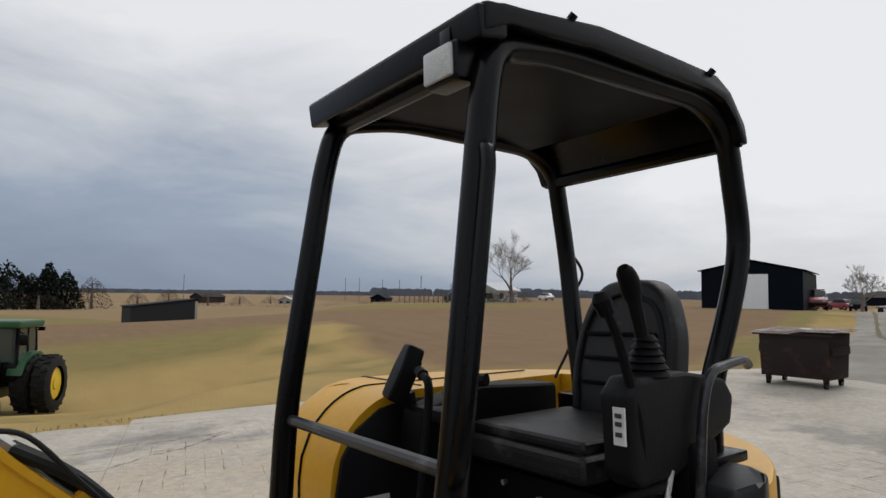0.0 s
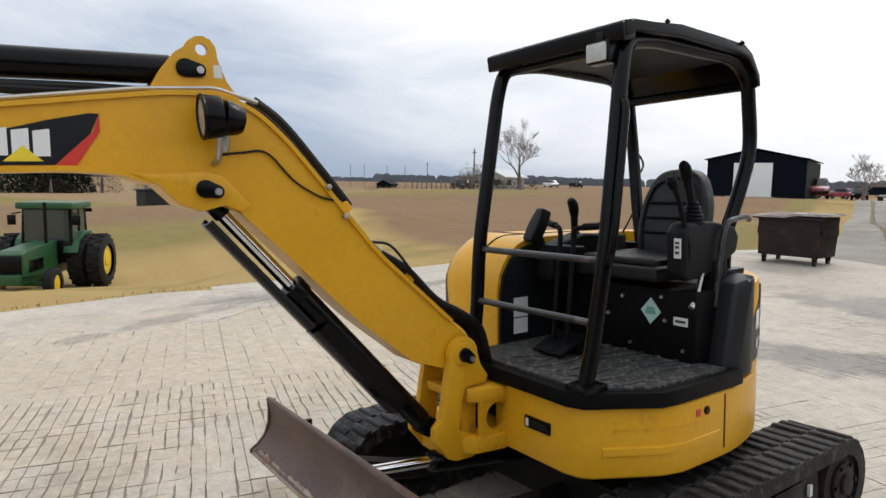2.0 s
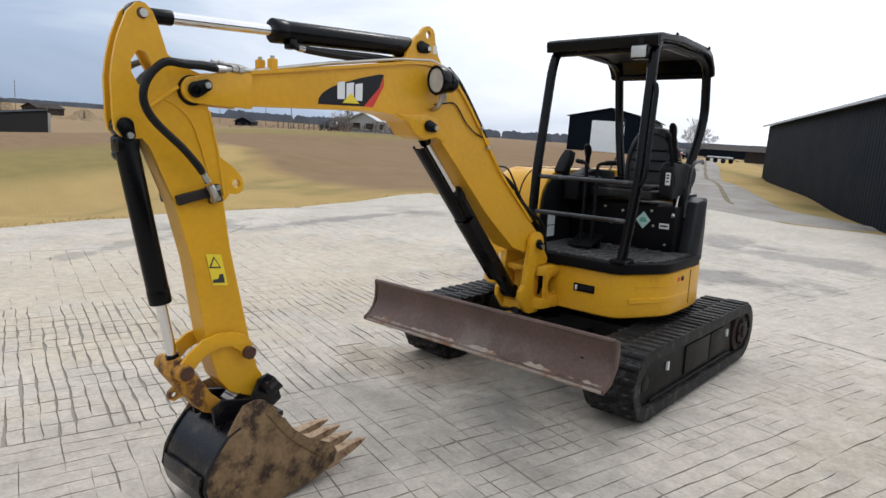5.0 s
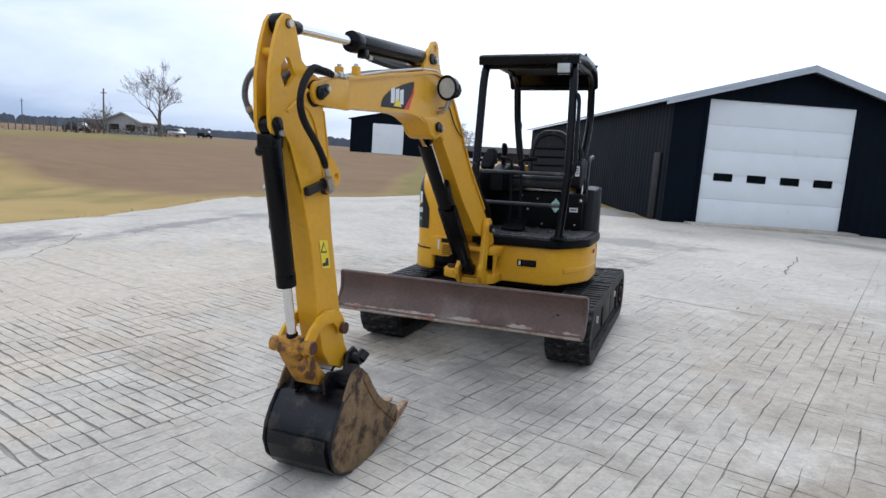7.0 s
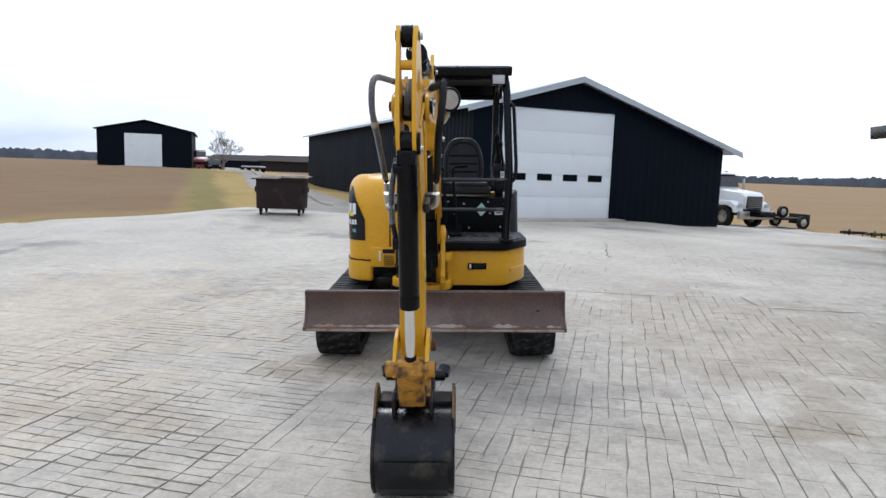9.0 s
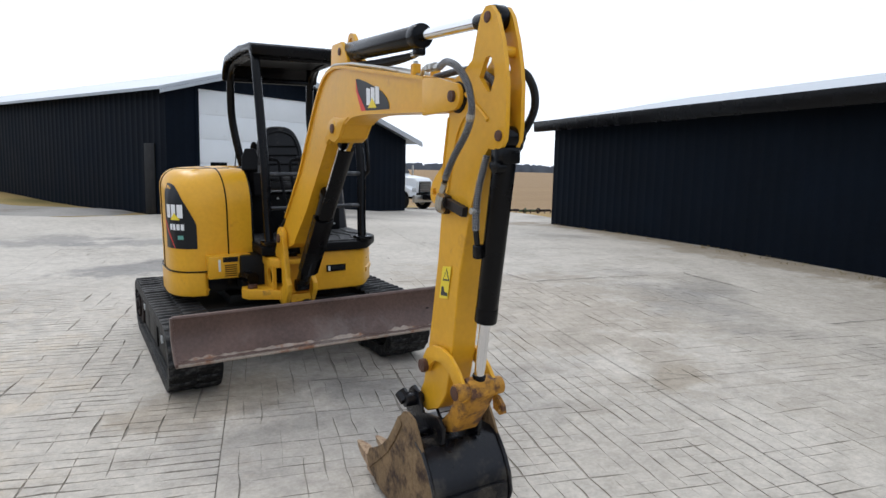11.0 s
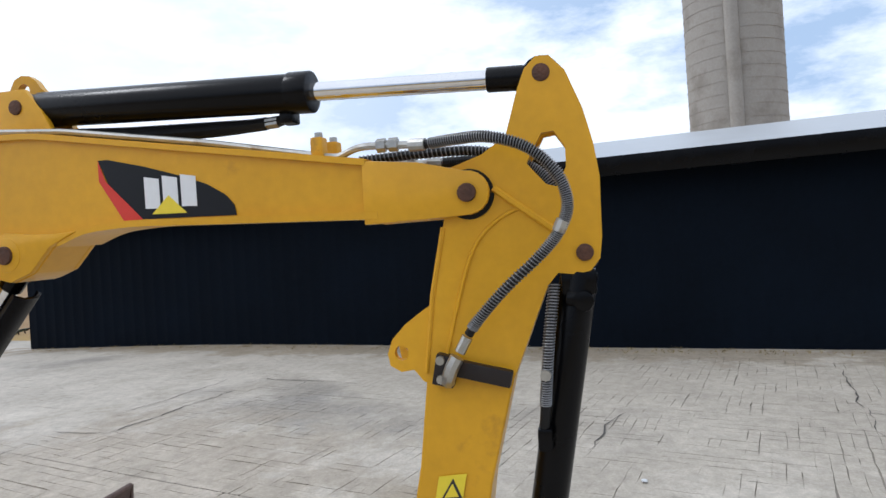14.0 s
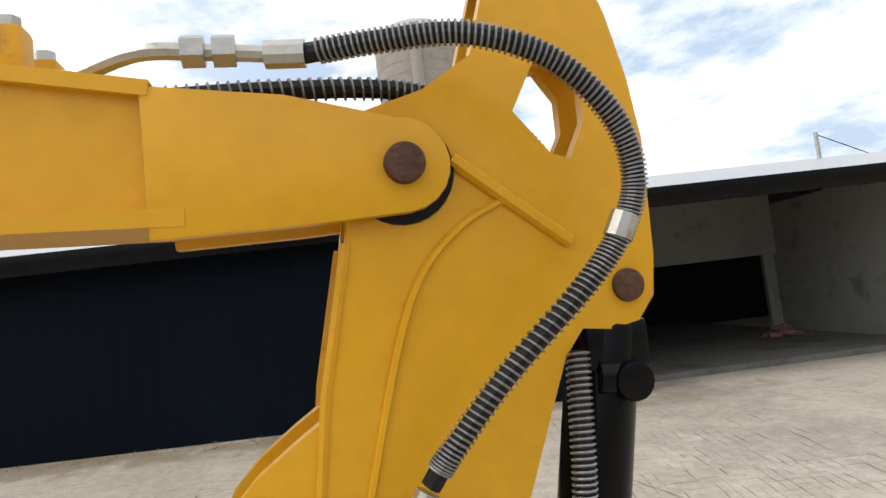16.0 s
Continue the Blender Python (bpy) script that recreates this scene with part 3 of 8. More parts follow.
    return m


FIELD = field_material()
CONCRETE = concrete_material()
GRAVEL = material("gravel_lane", (0.27, 0.25, 0.222), 0.95, spread=0.3, scale=0.8, fine=30, bump=0.15, stain=(0.19, 0.16, 0.125), stain_amount=0.35, stain_scale=0.6)

YARD = [(-9.0, -34), (-8.6, -12), (-8.55, -6), (-8.85, -2.8), (-9.4, -0.5), (-10.2, 2), (-11.0, 4.4), (-11.7, 6.3), (-10.7, 8.4), (-8.6, 11.2), (-6.7, 13.3), (-6.1, 14.0),
        (-4.4, 12.7), (-3.0, 12.1), (-1.4, 11.6), (0.6, 12.0), (9.2, 15.6), (8.4, 21.5), (15.5, 22.0), (13.2, 14), (12.0, 10), (12.6, 6.5), (13.6, -9), (16, -14), (16, -34)]



def in_yard(x, y):
    """How deep a point lies inside the yard's outline (negative outside)."""
    inside, least = False, 1e9
    for (x1, y1), (x2, y2) in zip(YARD, YARD[1:] + YARD[:1]):
        if (y1 > y) != (y2 > y) and x < (x2 - x1) * (y - y1) / (y2 - y1) + x1:
            inside = not inside
        dx, dy = x2 - x1, y2 - y1
        t = max(0.0, min(1.0, ((x - x1) * dx + (y - y1) * dy) / (dx * dx + dy * dy)))
        least = min(least, math.hypot(x - x1 - dx * t, y - y1 - dy * t))
    return least if inside else -least


# the fields: one sheet of rings out to the horizon, sunk under the yard's slabs
radii = [0.0] + [1.5 + 1.25 * k for k in range(24)] + [33, 37, 42, 48, 55, 63, 73, 86, 105, 140, 200, 320, 520, 900, 1800]
seg = 120
verts, faces = [(0, 0, -0.4)], []
for r in radii[1:]:
    for k in range(seg):
        x, y = r * math.cos(2 * math.pi * k / seg), r * math.sin(2 * math.pi * k / seg)
        sink = 0.03 + (0.3 * min(1.0, max(0.0, in_yard(x, y) - 0.3)) if r < 42 else 0)
        verts.append((x, y, gh(x, y) - sink))
for i in range(len(radii) - 1):
    for k in range(seg):
        if i == 0:
            faces.append((0, 1 + k, 1 + (k + 1) % seg))
        else:
            p0, p1 = 1 + (i - 1) * seg, 1 + i * seg
            faces.append((p0 + k, p1 + k, p1 + (k + 1) % seg, p0 + (k + 1) % seg))
me = bpy.data.meshes.new("ground")
me.from_pydata(verts, [], faces)
smooth(me, 80)
me.materials.append(FIELD)
ground = tagged(new("ground", me), "brown stubble field and dry winter grass reaching the horizon", "field", kind="structure")


def clip(poly, px, py, nx, ny):
    """Keeps the part of a plan outline with (p - P) . n <= 0."""
    out = []
    for a, b in zip(poly, poly[1:] + poly[:1]):
        da, db = (a[0] - px) * nx + (a[1] - py) * ny, (b[0] - px) * nx + (b[1] - py) * ny
        if da <= 0:
            out.append(a)
        if (da < 0 < db) or (db < 0 < da):
            t = da / (da - db)
            out.append((a[0] + (b[0] - a[0]) * t, a[1] + (b[1] - a[1]) * t))
    return out


def slab_outline(u0, u1, v0, v1, ang, inset):
    c, s = math.cos(ang), math.sin(ang)
    poly = YARD
    for u, sign in ((u1 - inset, 1), (u0 + inset, -1)):
        poly = clip(poly, u * c, u * s, sign * c, sign * s) if poly else poly
    for v, sign in ((v1 - inset, 1), (v0 + inset, -1)):
        poly = clip(poly, -v * s, v * c, -sign * s, sign * c) if poly else poly
    return poly


YARD_TURN = radians(-15.0)
SLAB_U, SLAB_V, U0, V0 = 2.92, 4.0, -0.2, -1.95
pavement = thing("pavement", pose(0, 0, 0), "pale grey raked concrete yard with cracks and stains", "pavement", kind="structure")
JOINT_DIRT = material("joint_dirt", (0.255, 0.228, 0.192), 0.95, spread=0.3, bump=0.1)
CU, SU = math.cos(YARD_TURN), math.sin(YARD_TURN)


def slab(poly, z=0.0, thick=0.14):
    """A slab that follows the lie of the yard: its top is laid in strips of about a metre."""
    b = bmesh.new()
    top = [b.verts.new((x, y, 0.0)) for x, y in poly]
    low = [b.verts.new((x, y, -thick)) for x, y in poly]
    b.faces.new(top)
    k = len(poly)
    for i in range(k):
        b.faces.new((top[i], low[i], low[(i + 1) % k], top[(i + 1) % k]))
    for axis, span in ((0, [v.co.x for v in top]), (1, [v.co.y for v in top])):
        for q in range(int(math.floor(min(span))) + 1, int(math.ceil(max(span)))):
            co, no = ((q, 0, 0), (1, 0, 0)) if axis == 0 else ((0, q, 0), (0, 1, 0))
            bmesh.ops.bisect_plane(b, geom=b.verts[:] + b.edges[:] + b.faces[:], plane_co=co, plane_no=no)
    for v in b.verts:
        v.co.z += gh(v.co.x, v.co.y) + z
    return b


# how each lane of slabs was raked: share of grooves across and along it, and how many of each to a slab
RAKED = {-3: (-0.34, -0.06, 15, 20), -2: (-0.38, 0.08, 15, 20), -1: (0.02, 0.42, 16, 46), 0: (0.05, -0.3, 27, 40), 1: (-0.02, -0.02, 27, 44), 2: (-0.32, -0.2, 26, 40)}


def rake_strength(u, v, line, lane):
    """How deeply the rake scored the wet concrete here, 0 to 1: patchy, worn away in the drives."""
    n = noise.noise(Vector((u * 0.45 + line * 31.7, v * 0.45, 3.1 + line))) + 0.45 * noise.noise(Vector((u * 1.7, v * 1.7, 7.7 + line * 5)))
    lean = RAKED[lane][0 if line else 1]
    if v > 2.05:
        lean -= 0.3
    broken = noise.noise(Vector((u * (6.5 if line else 2.4), v * (2.4 if line else 6.5), 11.0 + 4 * line))) + 0.6 * noise.noise(Vector((u * 8.7, v * 8.7, 2.0 + line)))
    return max(0.0, min(1.0, (n * 0.8 + lean + 0.1) * 1.5 + broken * (1.6 if lane == -1 else 2.3)))


def raked_slab(iu, iv):
    """One slab with its raked grooves: small worn blocks with uneven gaps between them."""
    nu, nv = RAKED[iu][2:]
    u0, v0 = U0 + iu * SLAB_U, V0 + iv * SLAB_V
    du, dv = SLAB_U / nu, SLAB_V / nv
    rise = random.uniform(-0.001, 0.001)
    mu = 1 if nu > 20 else 3
    mv = 1 if nv > 30 else 2
    fu, fv = nu * mu, nv * mv
    verts, faces = [], []

    def wob(u, v, k):
        return 0.03 * noise.noise(Vector((u * 0.7, v * 0.7, k))) + 0.013 * noise.noise(Vector((u * 5, v * 5, k + 9))) + 0.004 * noise.noise(Vector((u * 17, v * 17, k + 4)))

    gu = [[0.0] * (fv + 1) for _ in range(fu + 1)]
    gv = [[0.0] * (fv + 1) for _ in range(fu + 1)]
    for i in range(fu + 1):
        for j in range(fv + 1):
            u, v = u0 + i * du / mu, v0 + j * dv / mv
            if i % mu == 0 and i not in (0, fu):
                gu[i][j] = (0.0085 if iu == -1 else 0.0055) * rake_strength(u, v, 1, iu) * (0.3 + 2.2 * abs(noise.noise(Vector((u * 9, v * 3.2, 1.3)))))
            if j % mv == 0 and j not in (0, fv):
                gv[i][j] = (0.0085 if iu == -1 else 0.0055) * rake_strength(u, v, 0, iu) * (0.3 + 2.2 * abs(noise.noise(Vector((u * 3.2, v * 9, 5.3)))))
    for i in range(fu):
        for j in range(fv):
            a = []
            for ii, jj, su, sv in ((i, j, 1, 1), (i + 1, j, -1, 1), (i + 1, j + 1, -1, -1), (i, j + 1, 1, -1)):
                u, v = u0 + ii * du / mu, v0 + jj * dv / mv
                u += (0.003 * su if ii in (0, fu) else wob(u, v, 1.0)) + su * gu[ii][jj]
                v += (0.0025 * sv if jj in (0, fv) else wob(u, v, 2.0)) + sv * gv[ii][jj]
                x, y = u * CU - v * SU, u * SU + v * CU
                a.append((x, y, gh(x, y) + rise + 0.0022 * noise.noise(Vector((u * 6, v * 6, 0)))))
            k = len(verts)
            verts += a + [(x, y, z - 0.009) for x, y, z in a]
            faces.append((k, k + 1, k + 2, k + 3))
            for q, (ga, gb) in enumerate(((gv[i][j], gv[i + 1][j]), (gu[i + 1][j], gu[i + 1][j + 1]), (gv[i][j + 1], gv[i + 1][j + 1]), (gu[i][j], gu[i][j + 1]))):
                if ga + gb > 1e-5:
                    r = (q + 1) % 4
                    faces.append((k + q, k + q + 4, k + r + 4, k + r))
    m = bpy.data.meshes.new("slab")
    m.from_pydata(verts, [], faces)
    m.materials.append(CONCRETE)
    ob = new("slab", m)
    ob.parent = pavement
    return ob


for iu in range(-8, 9):
    for iv in range(-9, 8):
        u0, v0 = U0 + iu * SLAB_U, V0 + iv * SLAB_V
        full = slab_outline(u0, u0 + SLAB_U, v0, v0 + SLAB_V, YARD_TURN, 0.0)
        if len(full) < 3:
            continue
        area = abs(sum(a[0] * b[1] - b[0] * a[1] for a, b in zip(full, full[1:] + full[:1]))) / 2
        if area < 0.3:
            continue
        if area > SLAB_U * SLAB_V - 0.1 and iu in RAKED and -2 <= iv <= 1:
            raked_slab(iu, iv)
            part("bedding", slab(full, -0.0085, 0.1), JOINT_DIRT, pavement)
        else:
            poly = slab_outline(u0, u0 + SLAB_U, v0, v0 + SLAB_V, YARD_TURN, 0.0015)
            part("slab", slab(poly, random.uniform(-0.0012, 0.0012)), CONCRETE, pavement)

CRACK = material("open_crack", (0.07, 0.063, 0.055), 0.95, spread=0.3, bump=0.0)


def crack(x0, y0, x1, y1, width, seed, wander=0.09):
    """A thin ragged crack with a spur or two, lying on the concrete."""
    rng = random.Random(seed)
    b = bmesh.new()

    def run(p, q, w, wd):
        n = max(4, int((q - p).length / 0.11))
        side = Vector((-(q - p).y, (q - p).x)).normalized()
        off, prev = 0.0, None
        for k in range(n + 1):
            off = off * 0.86 + rng.uniform(-1, 1) * wd * 0.5
            c = p.lerp(q, k / n) + side * off
            h = w * rng.uniform(0.2, 1.0) * (0.15 if k in (0, n) else 1.0)
            row = [b.verts.new((v.x, v.y, gh(v.x, v.y) + 0.0065)) for v in (c - side * h, c + side * h)]
            if prev:
                b.faces.new((prev[0], prev[1], row[1], row[0]))
            prev = row
            if 1 < k < n - 1 and rng.random() < 0.05 and wd > 0.05:
                run(c, c + Vector((rng.uniform(-1, 1), rng.uniform(-1, 1))) * 0.5, w * 0.6, 0.04)

    run(Vector((x0, y0)), Vector((x1, y1)), width, wander)
    part("crack", b, CRACK, pavement)


for k, c in enumerate(((2.59, 1.36, 3.02, 1.14), (3.79, 1.44, 3.74, 0.8), (3.75, 0.78, 5.54, 0.48), (6.59, 0.84, 6.45, 0.21), (4.7, -3.66, 4.73, -3.94), (4.6, -4.15, 3.5, -3.82), (4.8, -6.22, 4.1, -6.05), (4.1, -6.05, 3.0, -6.12), (4.8, -6.22, 6.53, -6.59),
                        (4.73, -5.76, 4.47, -6.62), (4.42, 1.17, 6.18, 0.9), (6.24, 0.43, 5.89, -1.04), (5.73, -1.94, 6.36, -2.15), (2.82, 1.38, 3.39, 1.29), (3.39, 6.9, 2.95, 4.6), (-7.16, -1.34, -6.33, -0.35), (-6.33, -0.35, -7.58, 1.45), (-7.58, 1.45, -7.38, -0.59),
                        (-6.8, 1.67, -7.54, 2.73), (-7.54, 2.73, -7.88, 5.3), (5.05, -2.27, 5.95, -2.45), (2.3, -2.5, 2.7, -2.8), (1.0, 1.8, 2.75, 1.38))):
    crack(*c, 0.0045 + 0.003 * (k % 3), 40 + k, 0.06)

# gravel lane running north between the sheds
bm = bmesh.new()
lane = [(-2.4, 11.0, 3.0), (-2.6, 13.0, 2.9), (-3.9, 15.0, 1.75), (-5.5, 18.8, 1.1), (-8.3, 25.4, 0.9), (-12.3, 36, 0.85), (-16.9, 48, 0.9), (-25.6, 74, 1.2), (-42, 125, 1.8), (-68, 200, 2.5)]
prev = None
for (x, y, w), (x2, y2, w2) in zip(lane, lane[1:]):
    for k in range(6):
        t = k / 6
        cx, cy, cw = x + (x2 - x) * t, y + (y2 - y) * t, w + (w2 - w) * t
        lift = min(1.0, max(0.0, (cy - 11.4) / 1.6))
        row = [bm.verts.new((cx + o * cw, cy + 0.29 * o * cw, gh(cx, cy) + h * lift - 0.08 * (1 - lift))) for o, h in ((-1, -0.05), (-0.7, 0.04), (-0.35, 0.025), (0, 0.06), (0.35, 0.025), (0.7, 0.04), (1, -0.05))]
        if prev:
            for i in range(6):
                bm.faces.new((prev[i], prev[i + 1], row[i + 1], row[i]))
        prev = row
lane_ob = part("lane", bm, GRAVEL)
tagged(lane_ob, "rutted grey gravel farm lane between grass verges", "lane", kind="structure")
# the worn strip of earth and dead grass between its wheel tracks
bm = bmesh.new()
prev = None
for k in range(90):
    y = 14.6 + k * 0.9
    for (x0, y0, w0), (x1, y1, w1) in zip(lane, lane[1:]):
        if y0 <= y <= y1:
            cx = x0 + (x1 - x0) * (y - y0) / (y1 - y0)
    half = 0.17 + 0.1 * noise.noise(Vector((y * 0.3, 0, 0))) + 0.1 * noise.noise(Vector((y * 1.3, 4, 0)))
    cx += 0.1
    row = [bm.verts.new((cx + o * half, y + 0.29 * o * half, gh(cx, y) + h)) for o, h in ((-1, 0.02), (0, 0.085), (1, 0.02))]
    if prev:
        for i in range(2):
            bm.faces.new((prev[i], prev[i + 1], row[i + 1], row[i]))
    prev = row
part("grass_strip", bm, material("trodden_earth", (0.135, 0.105, 0.075), 0.95, spread=0.3, scale=1.5, fine=20, bump=0.1, stain=(0.21, 0.18, 0.08), stain_amount=0.4), lane_ob)


# ---- barn with the white sectional door ----
def siding_panel(b, length, z0, zt, rib=0.28, depth=0.0055):
    """Ribbed metal wall sheet along +x from 0 to length, facing -y; zt(x) is its top."""
    xs = []
    x = 0.0
    while x < length - 1e-6:
        for o, d in ((0, 0), (0.19, 0), (0.215, depth), (0.255, depth)):
            if x + o <= length:
                xs.append((x + o, -d))
        x += rib
    xs.append((length, 0))
    lo = [b.verts.new((x, y, z0)) for x, y in xs]
    hi = [b.verts.new((x, y, zt(x))) for x, y in xs]
    for i in range(len(xs) - 1):
        b.faces.new((lo[i], lo[i + 1], hi[i + 1], hi[i]))
    return b


def solid_wall(length, z0, zt, t, cuts=(0.0,)):
    """The backing of a wall, thickness t behind y = 0.03, with its top following zt at the given break points."""
    pts = [(0, z0), (length, z0)] + [(x, zt(x)) for x in sorted(set((0.0, length, *cuts)), reverse=True)]
    return prism(pts, 0.03, 0.03 + t, axis="y")


BARN = pose(0.84, 11.68, 0.0, 0, 0, 22.2)
barn = thing("barn", BARN, "dark navy metal barn with a white overhead door", "barn")
B_LEN, B_DEEP, B_RIDGE = 9.1, 24.0, 3.3


def barn_top(x):
    return 3.33 + x * (4.28 - 3.33) / B_RIDGE if x < B_RIDGE else 4.28 - (x - B_RIDGE) * (4.28 - 2.52) / (B_LEN - B_RIDGE)


D0, D1, DZ = 0.9, 4.72, 3.42
bm = bmesh.new()
for a, b_, z in ((0.0, D0, -0.5), (D0, D1, DZ), (D1, B_LEN, -0.5)):
    part_bm = siding_panel(bmesh.new(), b_ - a, z, lambda x, a=a: barn_top(x + a))
    merged(bm, moved(part_bm, Matrix.Translation((a, 0, 0))))
part("front_siding", bm, SIDING, barn)
bm = solid_wall(D0, -0.5, barn_top, 0.12)
merged(bm, moved(solid_wall(D1 - D0, DZ, lambda x: barn_top(x + D0), 0.12, (B_RIDGE - D0,)), Matrix.Translation((D0, 0, 0))))
merged(bm, moved(solid_wall(B_LEN - D1, -0.5, lambda x: barn_top(x + D1), 0.12), Matrix.Translation((D1, 0, 0))))
part("front_wall", bm, SIDING, barn)
bm = moved(siding_panel(bmesh.new(), B_DEEP, -0.5, lambda x: 3.33), Matrix.Translation((0, B_DEEP, 0)) @ pose(0, 0, 0, 0, 0, -90))
part("west_siding", bm, SIDING, barn)
bm = box(0.03, 0.15, 0.16, B_DEEP, -0.5, 3.33)
box(B_LEN - 0.15, B_LEN - 0.03, 0.16, B_DEEP, -0.5, 2.5, bm=bm)
box(0.15, B_LEN - 0.15, B_DEEP - 0.12, B_DEEP, -0.5, 2.5, bm=bm)
part("wall", bm, SIDING, barn)
bm = moved(siding_panel(bmesh.new(), B_DEEP, -0.5, lambda x: 2.5), Matrix.Translation((B_LEN, 0, 0)) @ pose(0, 0, 0, 0, 0, 90))
part("east_siding", bm, SIDING, barn)
for name, x0, x1 in (("west_roof", -0.32, B_RIDGE), ("east_roof", B_RIDGE, B_LEN + 0.5)):
    z0 = 3.33 + x0 * 0.288 if x0 < 0 else 4.28
    z1 = 4.28 if name == "west_roof" else 4.28 - (x1 - B_RIDGE) * 0.3034
    bm = prism([(x0, z0 + 0.02), (x1, z1 + 0.02), (x1, z1 + 0.1), (x0, z0 + 0.1)], -0.35, B_DEEP + 0.3, axis="y")
    part(name, bm, CAB_STEEL, barn, "ribbed grey metal roof")
    bm = prism([(x0, z0 - 0.07), (x1, z1 - 0.07), (x1, z1 + 0.015), (x0, z0 + 0.015)], -0.37, -0.33, axis="y")
    part("rake_trim", bm, CAB_STEEL, barn, "grey metal rake trim")
door = part("overhead_door", box(D0 - 0.02, D1 + 0.02, 0.06, 0.1, 0.18, DZ + 0.05), DOOR_WHITE, barn, "white sectional overhead door with four small windows")
for k in range(5):
    z0 = 0.25 + k * (DZ - 0.25) / 5
    part("door_panel", box(D0 + 0.015, D1 - 0.015, 0.015, 0.055, z0 + 0.002, z0 + (DZ - 0.25) / 5 - 0.002, 0.004), DOOR_WHITE, door)
for k in range(4):
    x0 = D0 + 0.33 + k * 0.88
    part("window_frame", box(x0, x0 + 0.5, 0.004, 0.014, 1.36, 1.56, 0.004), BLACK, door)
    part("pane", box(x0 + 0.03, x0 + 0.47, -0.002, 0.003, 1.385, 1.535), DARK_GLASS, door)
bm = box(D0 - 0.1, D0, -0.03, 0.06, 0.1, DZ + 0.1)
box(D1, D1 + 0.1, -0.03, 0.06, -0.2, DZ + 0.1, bm=bm)
box(D0, D1, -0.03, 0.06, DZ, DZ + 0.1, bm=bm)
part("door_trim", bm, SIDING, barn)
part("man_door", box(-0.04, 0.0, 0.5, 1.0, 0.2, 2.0, 0.01), FRAME_BLACK, barn, "narrow black side door")
part("sill", box(D0 - 0.3, D1 + 0.25, -0.5, 0.05, -0.3, 0.262, 0.02), CONCRETE, barn, "pale concrete door apron")

# ---- long open-fronted shed ----
S_DIR = math.degrees(math.atan2(-16.3, -2.5))
SHED = pose(10.2, 8.1, 0.0, 0, 0, S_DIR)
shed = thing("long_shed", SHED, "long low dark metal shed with an open whitewashed bay", "shed")


def shed_part(name, bm, mat, label=""):
    """Parts of the shed are laid out with y towards the yard."""
    for v in bm.verts:
        v.co.y = -v.co.y
    return part(name, bm, mat, shed, label)


S_LEN, BAY, S_ROOF, S_RIDGE = 16.45, 21.6, 2.79, 1.06
bm = siding_panel(bmesh.new(), S_LEN, -0.4, lambda x: S_ROOF - 0.05)
part("front_siding", bm, SIDING, shed)
shed_part("wall", box(0, S_LEN, -0.15, -0.03, -0.4, S_ROOF), SIDING)
shed_part("end_wall", prism([(-0.15, -0.4), (-0.15, S_ROOF), (-4.8, S_ROOF + S_RIDGE - 0.12), (-9.9, S_ROOF - 0.05), (-9.9, -0.4)], 0, 0.12, axis="x"), SIDING)
bm = prism([(0.42, S_ROOF - 0.04), (-4.8, S_ROOF + S_RIDGE - 0.1), (-4.8, S_ROOF + S_RIDGE), (0.42, S_ROOF + 0.06)], -0.25, 27, axis="x")
shed_part("roof", bm, CAB_STEEL, "pale ribbed metal roof")
bm = prism([(-4.8, S_ROOF + S_RIDGE - 0.1), (-10.2, S_ROOF - 0.04), (-10.2, S_ROOF + 0.06), (-4.8, S_ROOF + S_RIDGE)], -0.25, 27, axis="x")
shed_part("back_roof", bm, CAB_STEEL)
bm = bmesh.new()
for k in range(92):
    box(-0.24 + k * 0.3, -0.19 + k * 0.3, 0.0, 0.44, S_ROOF + 0.07, S_ROOF + 0.1, bm=bm)
shed_part("roof_ribs", moved(bm, Matrix.Translation((0, 0.0, -0.015))), CAB_STEEL)
shed_part("gutter", prism([(0.425, S_ROOF - 0.2), (0.52, S_ROOF - 0.2), (0.55, S_ROOF + 0.07), (0.425, S_ROOF + 0.07)], -0.25, 27, 0.01, axis="x"), BLACK, "black metal gutter")
shed_part("soffit", box(-0.4, S_LEN + 0.6, -0.03, 0.41, S_ROOF - 0.13, S_ROOF - 0.1), SIDING)
shed_part("corner_post", box(S_LEN + 0.03, S_LEN + 0.15, -0.1, 0.06, -0.3, 2.57, 0.01), TRIM_WHITE, "white painted corner post")
# the open bay: part of its shade is put into the colour of boards and floor
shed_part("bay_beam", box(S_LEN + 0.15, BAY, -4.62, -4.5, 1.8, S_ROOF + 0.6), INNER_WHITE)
shed_part("bay_floor", box(S_LEN + 0.1, BAY + 0.05, -9.8, -0.6, -0.3, 0.13), BAY_FLOOR, "dark blotched concrete bay floor with shade in its colour")
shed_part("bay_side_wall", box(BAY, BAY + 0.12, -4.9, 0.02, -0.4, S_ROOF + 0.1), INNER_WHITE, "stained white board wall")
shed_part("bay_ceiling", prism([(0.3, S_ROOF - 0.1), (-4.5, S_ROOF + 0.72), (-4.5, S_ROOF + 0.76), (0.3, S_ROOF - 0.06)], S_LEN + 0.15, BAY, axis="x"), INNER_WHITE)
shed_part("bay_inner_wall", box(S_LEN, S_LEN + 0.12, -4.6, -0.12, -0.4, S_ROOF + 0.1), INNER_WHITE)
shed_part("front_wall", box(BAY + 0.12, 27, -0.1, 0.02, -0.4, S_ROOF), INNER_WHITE)
